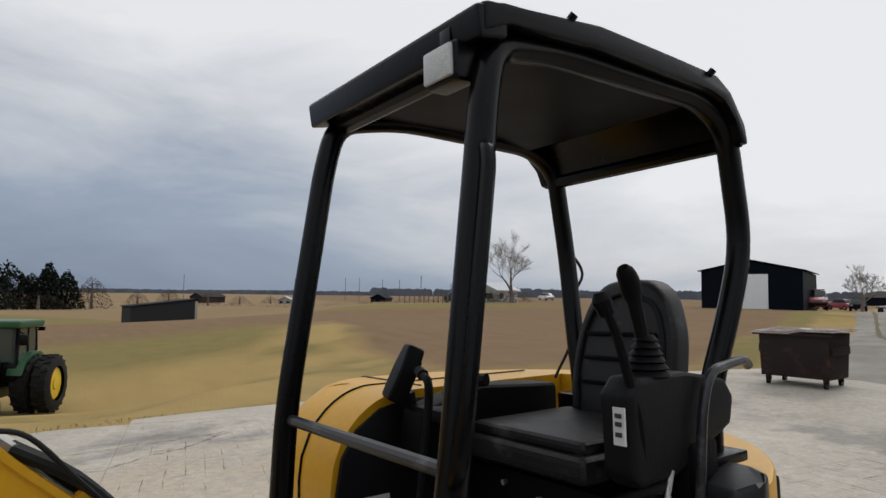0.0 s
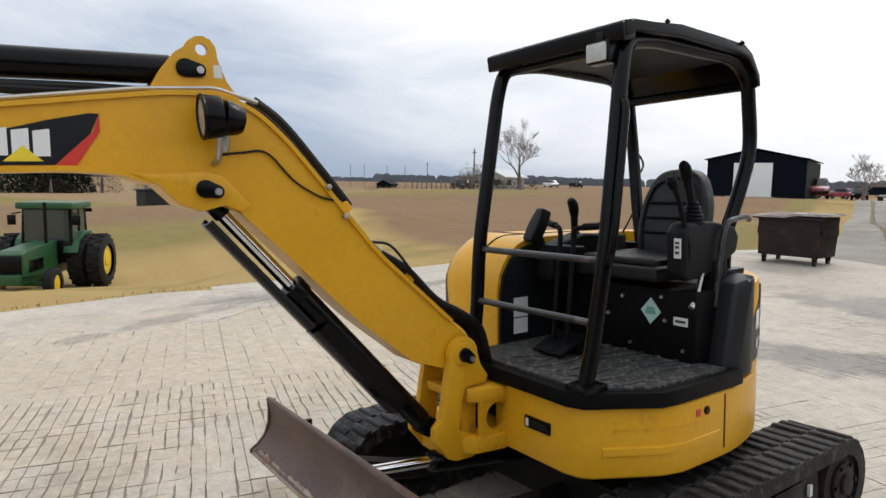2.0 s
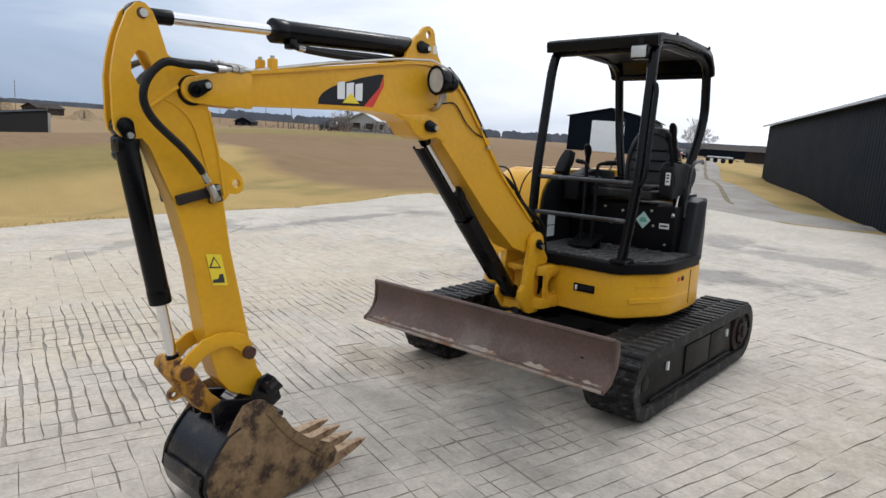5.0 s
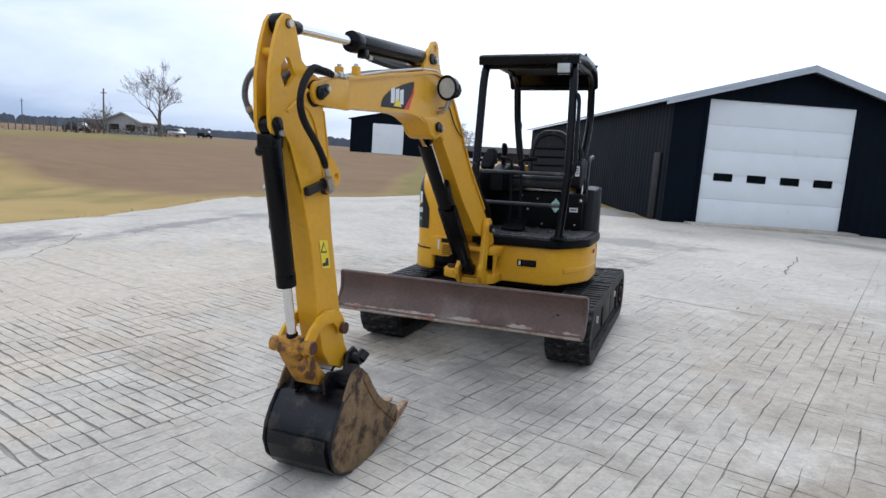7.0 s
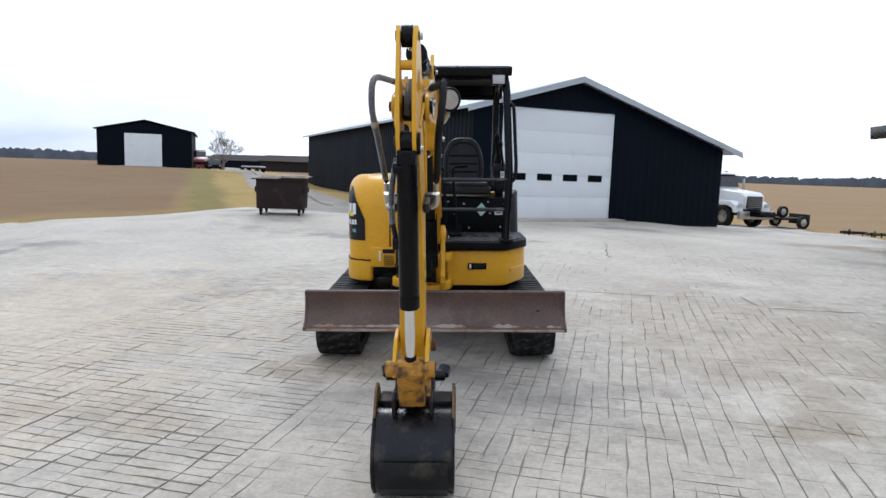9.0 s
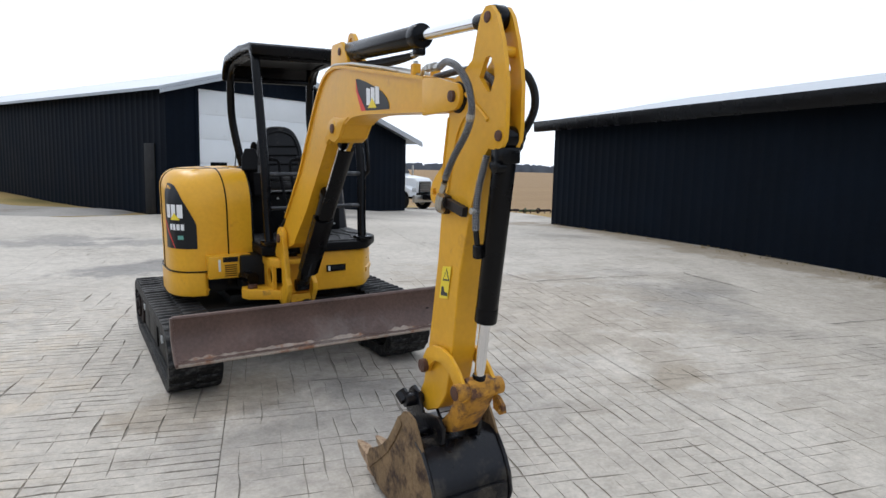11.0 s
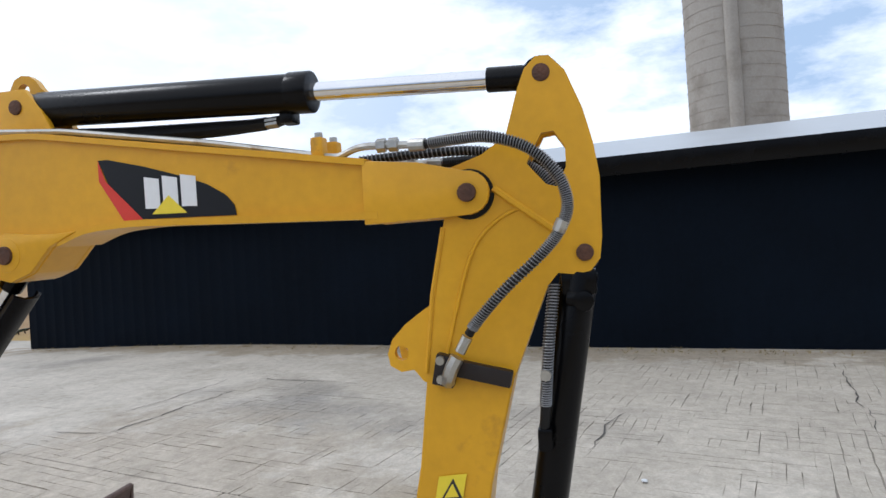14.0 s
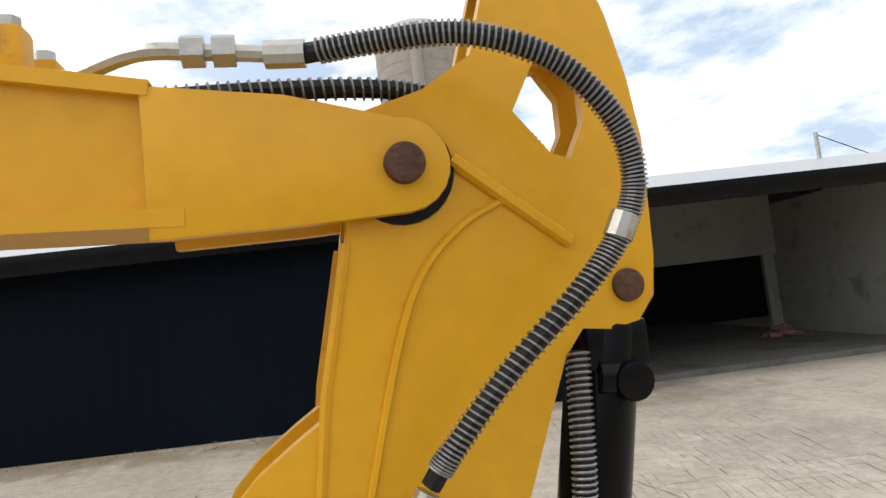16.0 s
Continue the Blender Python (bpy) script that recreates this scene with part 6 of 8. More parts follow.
# side decals: black field, red slash, white blocks and a yellow peak
for s in (-1, 1):
    x = s * 0.0715
    d = sp("decal", prism([(-2.982, 1.842), (-2.978, 1.868), (-2.955, 1.895), (-2.905, 1.925), (-2.845, 1.948), (-2.72, 1.985), (-2.605, 2.012), (-2.575, 2.012), (-2.645, 1.848)], *sorted((x, x + s * 0.001))), DECAL_BLACK, parent=boom)
    sp("decal_slash", prism([(-2.595, 1.955), (-2.575, 2.012), (-2.575, 1.955), (-2.645, 1.846), (-2.705, 1.846)], *sorted((x + s * 0.001, x + s * 0.002))), RED, parent=boom)
    for k in range(3):
        y0 = (-2.87 + k * 0.055) if s > 0 else (-2.87 + k * 0.055)
        sp("decal_block", prism([(y0, 1.872), (y0 + 0.045, 1.874), (y0 + 0.045, 1.958), (y0, 1.95)], *sorted((x + s * 0.001, x + s * 0.002))), DECAL_WHITE, parent=boom)
    sp("decal_peak", prism([(-2.840, 1.856), (-2.735, 1.858), (-2.787, 1.905)], *sorted((x + s * 0.002, x + s * 0.003))), WARN, parent=boom)

# boom lamp on the left side
LAMP_AT = Matrix.Translation((0.16, -2.245, 2.012)) @ pose(0, 0, 0, 4, 0, -4)
bl = sp("boom_lamp", moved(cyl((0, 0.03, 0), (0, -0.03, 0), 0.066, 0.072, seg=32, bevel=0.006), LAMP_AT @ Matrix.Diagonal((0.92, 1, 1.05, 1))), BLACK, "round black boom lamp with a clear lens")
sp("lens", moved(cyl((0, -0.029, 0), (0, -0.034, 0), 0.06, 0.058, seg=32), LAMP_AT @ Matrix.Diagonal((0.92, 1, 1.05, 1))), LENS, parent=bl)
sp("rim", moved(tube([(0.068 * math.cos(k * math.pi / 14), -0.034, 0.068 * math.sin(k * math.pi / 14)) for k in range(29)], 0.007, 6), LAMP_AT @ Matrix.Diagonal((0.92, 1, 1.05, 1))), BLACK, parent=bl)
sp("lamp_housing", cyl((0.16, -2.215, 2.012), (0.16, -2.14, 2.0), 0.066, 0.045, seg=28, bevel=0.02), BLACK, parent=bl)
sp("lamp_stud", cyl((0.15, -2.2, 1.96), (0.14, -2.2, 1.9), 0.014, seg=12, bevel=0.003), STEEL, parent=bl)
sp("lamp_wire", tube(curve_pts([(0.078, -2.2, 1.89), (0.082, -2.12, 1.90), (0.08, -2.03, 1.90), (0.08, -1.93, 1.80), (0.08, -1.83, 1.74), (0.078, -1.75, 1.72)], 24), 0.0045, 6), HOSE, parent=bl)
for y, z in ((-1.79, 1.775), (-1.72, 1.66)):
    sp("wire_clip", cyl((0.075, y, z), (0.095, y, z), 0.012, seg=8, bevel=0.002), STEEL, parent=bl)
sp("lamp_arm", tube(rounded([(0.075, -2.22, 1.86), (0.125, -2.22, 1.87), (0.15, -2.22, 1.95)], 0.03), 0.012, 8), STEEL, parent=bl)


def ram(name, a, b_, share, r, rod_r, label, foot=0.045, eye=0.042, collar=1.12, neck=0.13):
    """A hydraulic ram in the boom's plane from its barrel foot a to its rod eye b."""
    a, b_ = Vector((0, *a)), Vector((0, *b_))
    d = (b_ - a).normalized()
    m = a + (b_ - a) * share
    bar = cyl(a + d * 0.04, m, r, seg=28, bevel=0.004)
    cyl(m - d * 0.05, m + d * 0.012, r * collar, seg=28, bevel=0.004, bm=bar)
    cyl(a - Vector((foot, 0, 0)), a + Vector((foot, 0, 0)), r * 0.95, seg=20, bevel=0.004, bm=bar)
    o = sp(name, bar, BLACK, label)
    sp("rod", cyl(m, b_ - d * 0.03, rod_r, seg=24), CHROME, "bright chrome rod", o)
    sp("rod_eye", cyl(b_ - Vector((eye, 0, 0)), b_ + Vector((eye, 0, 0)), rod_r * 1.9, seg=20, bevel=0.004), BLACK, parent=o)
    sp("rod_neck", cyl(b_ - d * neck, b_ - d * 0.02, rod_r * 1.25, seg=20, bevel=0.004), BLACK, parent=o)
    return o


arm_ram = ram("arm_cylinder", (-2.30, 2.185), (-3.766, 2.124), 0.593, 0.05, 0.024, "black arm cylinder", 0.03, 0.024, 1.08)
sp("port_pipe", tube(rounded([(0.0, -2.45, 2.105), (0.03, -2.6, 2.10), (0.03, -3.02, 2.085), (0.03, -3.09, 2.09), (0.0, -3.11, 2.12)], 0.03), 0.015, 8), HOSE, parent=arm_ram)
sp("port_fitting", tube([(0.03, -3.02, 2.085), (0.03, -3.065, 2.087)], 0.0165, 6), STEEL, parent=arm_ram)
sp("port_hose", tube(curve_pts([(0.02, -2.5, 2.098), (0.028, -2.7, 2.083), (0.03, -2.88, 2.08), (0.03, -3.03, 2.085)], 14), 0.018, 8), HOSE, parent=arm_ram)
sp("port_block", box(0.0, 0.05, -3.12, -3.08, 2.075, 2.12, 0.008), BLACK, parent=arm_ram)
boom_ram = ram("boom_cylinder", (-1.30, 0.69), (-2.262, 1.77), 0.64, 0.048, 0.026, "black boom cylinder with shield")
d = Vector((0, -0.962, 1.08)).normalized()
nn = Vector((0, -d.z, d.y))
bm = bmesh.new()
for a_, b2, h0, h1 in ((0.2, 0.74, 1.0, 0.0), (0.76, 1.34, 0.78, 0.062)):
    p0, p1 = Vector((0, -1.30, 0.69)) + d * a_, Vector((0, -1.30, 0.69)) + d * b2
    ring = []
    for p in (p0, p1):
        ring.append([bm.verts.new(p + nn * max(o, h1 * (0.75 if abs(x) < 0.056 else 1)) + Vector((x * h0, 0, 0))) for x, o in ((-0.062, -0.01), (-0.062, 0.06), (-0.03, 0.078), (0.03, 0.078), (0.062, 0.06), (0.062, -0.01), (0.055, -0.01), (0.055, 0.055), (0.026, 0.07), (-0.026, 0.07), (-0.055, 0.055), (-0.055, -0.01))])
    for k in range(12):
        bm.faces.new((ring[0][k], ring[0][(k + 1) % 12], ring[1][(k + 1) % 12], ring[1][k]))
    bm.faces.new(ring[0])
    bm.faces.new(ring[1][::-1])
sp("cylinder_shield", bm, BLACK, "bent black steel shield", boom_ram)
bucket_ram = ram("bucket_cylinder", (-3.84, 1.70), (-3.665, 0.70), 0.70, 0.044, 0.022, "black bucket cylinder", 0.024, 0.04, 1.03, 0.06)
port = cyl((-0.03, -3.80, 1.60), (-0.03, -3.847, 1.595), 0.022, seg=18, bevel=0.004)
cyl((-0.012, -3.84, 1.593), (-0.056, -3.84, 1.593), 0.024, seg=16, bevel=0.004, bm=port)
sp("hose_port", port, BLACK, "greasy black hose port", bucket_ram)
sp("foot_block", box(-0.04, 0.04, -3.872, -3.79, 1.605, 1.665, 0.01), BLACK, parent=bucket_ram)
ph = curve_pts([(-0.045, -3.775, 1.635), (-0.07, -3.757, 1.5), (-0.07, -3.745, 1.38), (-0.055, -3.735, 1.29)], 16)
sp("port_hose", tube(ph, 0.0115, 8), HOSE, parent=bucket_ram)
sp("port_guard", helix(ph[:13], 0.0132, 0.0016, 44), SPRING, parent=bucket_ram)
sp("port_block", box(-0.07, -0.012, -3.755, -3.72, 1.245, 1.30, 0.008), BLACK, parent=bucket_ram)
sp("port_clamp", cyl((-0.095, -3.748, 1.43), (-0.06, -3.748, 1.43), 0.013, seg=8), STEEL, parent=bucket_ram)

# ---- arm ----
LOW = 0.03
arm_prof = [(-3.545, 1.92), (-3.62, 1.945), (-3.68, 1.985), (-3.712, 2.09), (-3.73, 2.135), (-3.757, 2.162), (-3.787, 2.162), (-3.822, 2.125), (-3.858, 2.035), (-3.878, 1.955), (-3.889, 1.88), (-3.888, 1.74),
            (-3.882, 1.69), (-3.86, 1.662), (-3.825, 1.655), (-3.785, 1.66), (-3.76, 1.63), (-3.735, 1.57), (-3.67, 1.41), (-3.605, 1.16), (-3.55, 0.81), (-3.50, 0.62), (-3.44, 0.54), (-3.33, 0.49), (-3.27, 0.50),
            (-3.255, 0.55), (-3.30, 0.62), (-3.335, 0.74), (-3.385, 0.98), (-3.43, 1.2), (-3.46, 1.43), (-3.485, 1.62), (-3.52, 1.78)]
slot = [(-3.725, 1.918), (-3.762, 1.985), (-3.79, 1.988), (-3.815, 1.95), (-3.815, 1.905), (-3.792, 1.86), (-3.768, 1.867)]


def narrowed(bm):
    """The arm's plates draw together towards the front pins."""
    for v in bm.verts:
        v.co.x *= 1 - 0.32 * min(1.0, max(0.0, (-3.58 - v.co.y) / 0.27))
    return bm


arm = sp("arm", narrowed(prism([p for p in arm_prof if p[1] < 1.7 and p[0] > -3.79], -0.0575, 0.0575, 0.004, 1)), YELLOW, "yellow dipper arm")
upper = [p for p in arm_prof if p[1] >= 1.40]
for s in (-1, 1):
    sp("arm_plate", narrowed(plate_with_hole(upper, slot, *sorted((s * 0.036, s * 0.060)))), YELLOW, parent=arm)
    sp("arm_edge", tube([(s * 0.06, y, z) for y, z in ((-3.46, 1.43), (-3.485, 1.62), (-3.52, 1.78))], 0.006, 6), YELLOW_WORN, parent=arm)
    earp = [(-3.505, 1.62), (-3.485, 1.60), (-3.45, 1.577), (-3.41, 1.548), (-3.376, 1.512), (-3.362, 1.477), (-3.368, 1.447), (-3.395, 1.432), (-3.428, 1.437), (-3.45, 1.41), (-3.49, 1.39), (-3.53, 1.5)]
    hole = [(-3.398 + 0.0185 * math.cos(k * math.pi / 6), 1.479 + 0.0185 * math.sin(k * math.pi / 6)) for k in range(12)]
    sp("arm_ear", plate_with_hole(earp, hole, *sorted((s * 0.038, s * 0.058))), YELLOW, parent=arm)
    sp("rib", narrowed(tube([(s * 0.064, -3.645, 1.865), (s * 0.064, -3.71, 1.815), (s * 0.064, -3.78, 1.762)], 0.0085, 6)), YELLOW, parent=arm)
    sp("weld", narrowed(tube(curve_pts([(s * 0.0605, -3.70, 1.815), (s * 0.0605, -3.65, 1.79), (s * 0.0605, -3.60, 1.74), (s * 0.0605, -3.565, 1.66), (s * 0.0605, -3.52, 1.5), (s * 0.0605, -3.50, 1.42)], 24), 0.0045, 6)), YELLOW, parent=arm)
    st = sp("warning_sticker", prism([(-3.545, 1.185), (-3.475, 1.175), (-3.445, 1.035), (-3.515, 1.045)], *sorted((s * 0.0585, s * 0.0598))), WARN, "yellow warning sticker with black pictograms", arm)
    sp("sticker_triangle", prism([(-3.532, 1.122), (-3.476, 1.116), (-3.51, 1.172)], *sorted((s * 0.0598, s * 0.0606))), INK, parent=arm)
    sp("sticker_field", prism([(-3.522, 1.128), (-3.486, 1.124), (-3.508, 1.16)], *sorted((s * 0.0606, s * 0.0612))), WARN, parent=arm)
    sp("sticker_bar", prism([(-3.515, 1.055), (-3.46, 1.05), (-3.468, 1.09), (-3.485, 1.09), (-3.49, 1.07), (-3.515, 1.07)], *sorted((s * 0.0598, s * 0.0606))), INK, parent=arm)
    # steel pipe clamp block under the hose end
    blk = sp("hose_block", moved(box(*sorted((s * 0.058, s * 0.084)), -0.09, 0.09, -0.02, 0.02, 0.004), Matrix.Translation((0, -3.58, 1.436)) @ pose(0, 0, 0, 12, 0, 0)), BAR_STEEL, "dark grimy steel hose bracket", arm)
    sp("flange", moved(box(*sorted((s * 0.058, s * 0.09)), -0.026, 0.026, -0.042, 0.032, 0.003), Matrix.Translation((0, -3.512, 1.445)) @ pose(0, 0, 0, 12, 0, 0)), BAR_STEEL, parent=blk)
    sp("hose_elbow", tube(curve_pts([(s * 0.11, -3.548, 1.478), (s * 0.11, -3.535, 1.455), (s * 0.105, -3.523, 1.428), (s * 0.085, -3.518, 1.415)], 8), 0.017, 8), STEEL, parent=blk)
    for dz in (0.0, 0.045):
        sp("bolt", cyl((s * 0.088, -3.503, 1.422 + dz), (s * 0.1, -3.503, 1.422 + dz), 0.011, seg=8), STEEL, parent=blk)
    # hose over the elbow with its wire guard
    hp = [(s * 0.085, -3.49, 1.977), (s * 0.115, -3.57, 1.979), (s * 0.14, -3.65, 1.975), (s * 0.147, -3.735, 1.945), (s * 0.145, -3.797, 1.885), (s * 0.14, -3.817, 1.82), (s * 0.132, -3.80, 1.765), (s * 0.125, -3.755, 1.71), (s * 0.12, -3.665, 1.63), (s * 0.115, -3.60, 1.56), (s * 0.11, -3.578, 1.53)]
    hp = [(x, y, z - (0.03 if s > 0 and k < 3 else 0.0)) for k, (x, y, z) in enumerate(hp)]
    line = curve_pts(hp, 90)
    hs = sp("arm_hose", tube(line, 0.0108 if s < 0 else 0.0145, 10), HOSE, "black hydraulic hose in a wire guard" if s < 0 else "thick black hydraulic hose")
    sp("wire_guard", helix(line[2:86], 0.0127 if s < 0 else 0.0148, 0.0015, 128, per=10), SPRING if s < 0 else HOSE, parent=hs)
    sp("ferrule", tube([(s * 0.11, -3.575, 1.525), (s * 0.11, -3.555, 1.49)], 0.013, 10), STEEL, parent=hs)
    sp("ferrule", tube([(s * 0.08, -3.455, 1.979 - LOW * (s > 0)), (s * 0.087, -3.495, 1.977 - LOW * (s > 0))], 0.015, 10), STEEL, parent=hs)
    if s < 0:
        sp("clamp_band", tube([(s * 0.134, -3.806, 1.782), (s * 0.132, -3.795, 1.758)], 0.0155, 10), STEEL, parent=hs)
    # steel feed pipe along the boom top
    fp = rounded([(s * 0.05, -2.05, 2.085), (s * 0.05, -2.2, 2.125), (s * 0.05, -2.45, 2.105), (s * 0.05, -2.9, 2.035), (s * 0.05, -3.26, 1.967), (s * 0.06, -3.305, 1.984 - LOW * (s > 0)), (s * 0.08, -3.34, 1.986 - LOW * (s > 0)), (s * 0.08, -3.46, 1.98 - LOW * (s > 0))], 0.025, 4)
    fpp = sp("feed_pipe", tube(fp, 0.009, 8), STEEL, "bare steel hydraulic pipe")
    for y in (-3.385, -3.415):
        sp("pipe_nut", tube([(s * 0.08, y - 0.011, 1.984 - LOW * (s > 0)), (s * 0.08, y + 0.011, 1.984 - LOW * (s > 0))], 0.017, 6), STEEL, parent=fpp)
for s in (-1, 1):
    sp("pipe_clamp", box(*sorted((s * 0.03, s * 0.068)), -3.226, -3.194, 1.955, 2.022, 0.006), YELLOW_WORN, parent=boom)
    sp("pipe_clamp_bolt", cyl((s * 0.048, -3.21, 2.018), (s * 0.048, -3.21, 2.034), 0.011, seg=6), STEEL, parent=boom)
for y, z in ((-1.72, 1.68), (-1.42, 1.37)):
    sp("pipe_clamp", moved(box(-0.07, 0.07, -0.02, 0.02, -0.005, 0.04, 0.006), Matrix.Translation((0, y, z)) @ pose(0, 0, 0, -50, 0, 0)), YELLOW_WORN, parent=boom)
sp("arm_spacer", cyl((-0.036, -3.83, 2.0), (0.036, -3.83, 2.0), 0.02, seg=12), YELLOW, parent=arm)
pin(-3.768, 2.124, 0.021, 0.05, parent=arm)
pin(-3.848, 1.705, 0.020, 0.05, parent=arm)
pin_cap(-3.848, 1.705, 0.044, arm, 0.012, -0.035)
sp("bush", cyl((0.045, -3.768, 2.124), (0.062, -3.768, 2.124), 0.016, seg=12), STEEL, parent=arm)
inner = curve_pts([(0.0, -3.30, 1.96), (0.0, -3.45, 1.966), (0.0, -3.6, 1.962), (0.0, -3.70, 1.93), (0.0, -3.765, 1.882), (0.0, -3.80, 1.8)], 40)
sp("inner_hose", tube(inner, 0.0115, 8), HOSE, parent=arm)
sp("inner_guard", helix(inner, 0.0132, 0.0016, 68, per=10), SPRING, parent=arm)

# hoses over the boom foot
for k, (x, o) in enumerate(((-0.05, 0.0), (-0.015, 0.02), (0.02, 0.008), (0.055, 0.025))):
    line = curve_pts([(x, -1.55, 1.495 + o * 0.3), (x + 0.01, -1.42, 1.395 + o), (x + 0.015, -1.28, 1.255 + o), (x + 0.02, -1.14, 1.175 + o), (x, -1.02, 1.09 + o), (x * 0.8, -0.97, 0.99), (x * 0.8 - 0.02, -0.92, 0.88)], 24)
    sp("boom_hose", tube(line, 0.0145, 8), HOSE, "black hydraulic hose")
    sp("hose_fitting", tube([(x, -1.62, 1.565), (x, -1.54, 1.49 + o * 0.3)], 0.013, 6), STEEL)
line = curve_pts([(0.075, -1.60, 1.55), (0.095, -1.52, 1.53), (0.09, -1.42, 1.42), (0.07, -1.3, 1.29), (0.05, -1.18, 1.2)], 20)
sp("boom_hose", tube(line, 0.006, 8), HOSE)
for s in (-1, 1):
    line = curve_pts([(s * 0.04, -2.06, 2.095), (s * 0.04, -1.95, 2.015), (s * 0.04, -1.8, 1.845), (s * 0.04, -1.68, 1.70)], 16)
    sp("boom_pipe", tube(line, 0.016, 8), HOSE)
line = [(0.04, -2.2, 2.108), (0.04, -2.06, 2.06), (0.04, -1.82, 1.81), (0.04, -1.5, 1.44), (0.04, -1.3, 1.27)]
sp("feed_pipe", tube(rounded(line, 0.06), 0.01, 8), STEEL)
sp("feed_pipe", tube(rounded([(x - 0.08, y, z + 0.0) for x, y, z in line], 0.06), 0.01, 8), STEEL)

# bucket linkage and bucket
for s in (-1, 1):
    link = [(-3.335, 0.705), (-3.34, 0.755), (-3.375, 0.80), (-3.43, 0.825), (-3.50, 0.834), (-3.575, 0.815), (-3.64, 0.77), (-3.69, 0.715), (-3.70, 0.675), (-3.68, 0.655), (-3.645, 0.655), (-3.62, 0.695), (-3.57, 0.742), (-3.505, 0.768), (-3.44, 0.76), (-3.40, 0.728), (-3.385, 0.695), (-3.355, 0.685)]
    lk = sp("guide_link", prism(link, *sorted((s * 0.064, s * 0.082)), 0.005), YELLOW, "curved yellow guide link")
    sp("link_pin", cyl((s * 0.08, -3.365, 0.72), (s * 0.105, -3.365, 0.72), 0.03, seg=18, bevel=0.004), RUST_PIN, parent=lk)
    sp("link_pin", cyl((s * 0.08, -3.665, 0.695), (s * 0.115, -3.665, 0.695), 0.03, seg=18, bevel=0.004), RUST_PIN, parent=lk)
bm = prism([(-3.70, 0.735), (-3.655, 0.75), (-3.60, 0.67), (-3.53, 0.56), (-3.46, 0.49), (-3.49, 0.45), (-3.57, 0.48), (-3.66, 0.6), (-3.715, 0.68)], -0.06, 0.06, 0.012)
sp("bucket_link", bm, YELLOW_RUST, "rust-streaked yellow bucket link")
sp("link_barrel", cyl((-0.11, -3.668, 0.695), (0.11, -3.668, 0.695), 0.037, seg=20, bevel=0.004), YELLOW_RUST)
sp("link_tab", plate_with_hole([(-3.66, 0.66), (-3.70, 0.655), (-3.735, 0.63), (-3.74, 0.60), (-3.715, 0.585), (-3.67, 0.60)], [(-3.712 + 0.012 * math.cos(k * math.pi / 4), 0.612 + 0.012 * math.sin(k * math.pi / 4)) for k in range(8)], 0.075, 0.092), YELLOW_RUST)
bk_prof = [(-3.36, 0.525), (-3.40, 0.535), (-3.46, 0.522), (-3.495, 0.475), (-3.535, 0.41), (-3.59, 0.34), (-3.633, 0.27), (-3.65, 0.19), (-3.625, 0.105), (-3.565, 0.042), (-3.46, 0.006), (-3.25, 0.01), (-3.05, 0.045), (-2.965, 0.085),
           (-2.955, 0.145), (-2.985, 0.192), (-3.06, 0.232), (-3.13, 0.27), (-3.20, 0.33), (-3.26, 0.405), (-3.315, 0.485)]
BK0, BK1 = -0.178, 0.187
shell = [(-3.40, 0.425), (-3.47, 0.428), (-3.53, 0.402), (-3.583, 0.34), (-3.624, 0.27), (-3.64, 0.19), (-3.616, 0.11), (-3.56, 0.05), (-3.46, 0.014), (-3.25, 0.018), (-3.05, 0.052), (-2.97, 0.085)]
inner = [(y + 0.016, z - 0.012) for y, z in shell[:2]] + [(y + 0.018, z) for y, z in shell[2:6]] + [(y + 0.012, z + 0.014) for y, z in shell[6:8]] + [(y, z + 0.016) for y, z in shell[8:]]
bucket = sp("bucket", prism(shell + inner[::-1], BK0, BK1, 0.0), BUCKET_BLACK, "black digging bucket caked with brown mud")
for x0, x1, xo in ((BK0 - 0.012, BK0, BK0 - 0.018), (BK1, BK1 + 0.012, BK1 + 0.018)):
    sp("side_plate", prism(bk_prof, x0, x1, 0.003), BUCKET_MUD, "mud-brown bucket side plate", bucket)
    sp("side_cutter", prism([(-2.95, 0.145), (-2.982, 0.197), (-3.06, 0.237), (-3.13, 0.276), (-3.20, 0.336), (-3.26, 0.41), (-3.318, 0.49), (-3.35, 0.46), (-3.285, 0.37), (-3.20, 0.27), (-3.09, 0.18), (-2.97, 0.09)], *sorted((xo, x1 if xo > 0 else x0)), 0.002), BUCKET_MUD, parent=bucket)
    sp("shell_rim", tube([(x0 + 0.006, y - 0.004, z) for y, z in shell[1:9]], 0.009, 6), BUCKET_BLACK, parent=bucket)
sp("wear_strip", prism([(-3.652, 0.24), (-3.658, 0.18), (-3.63, 0.098), (-3.57, 0.036), (-3.56, 0.046), (-3.616, 0.108), (-3.64, 0.18), (-3.634, 0.24)], BK0 + 0.02, BK1 - 0.02, 0.002), BUCKET_BLACK, parent=bucket)
sp("cutting_lip", prism([(-2.93, 0.095), (-2.93, 0.12), (-3.08, 0.082), (-3.08, 0.055)], BK0, BK1, 0.003), BUCKET_MUD, parent=bucket)
sp("dirt", prism([(-3.42, 0.035), (-3.1, 0.07), (-2.98, 0.115), (-3.2, 0.2), (-3.4, 0.25), (-3.58, 0.22)], BK0 + 0.004, BK1 - 0.004, 0.02), BUCKET_MUD, parent=bucket)
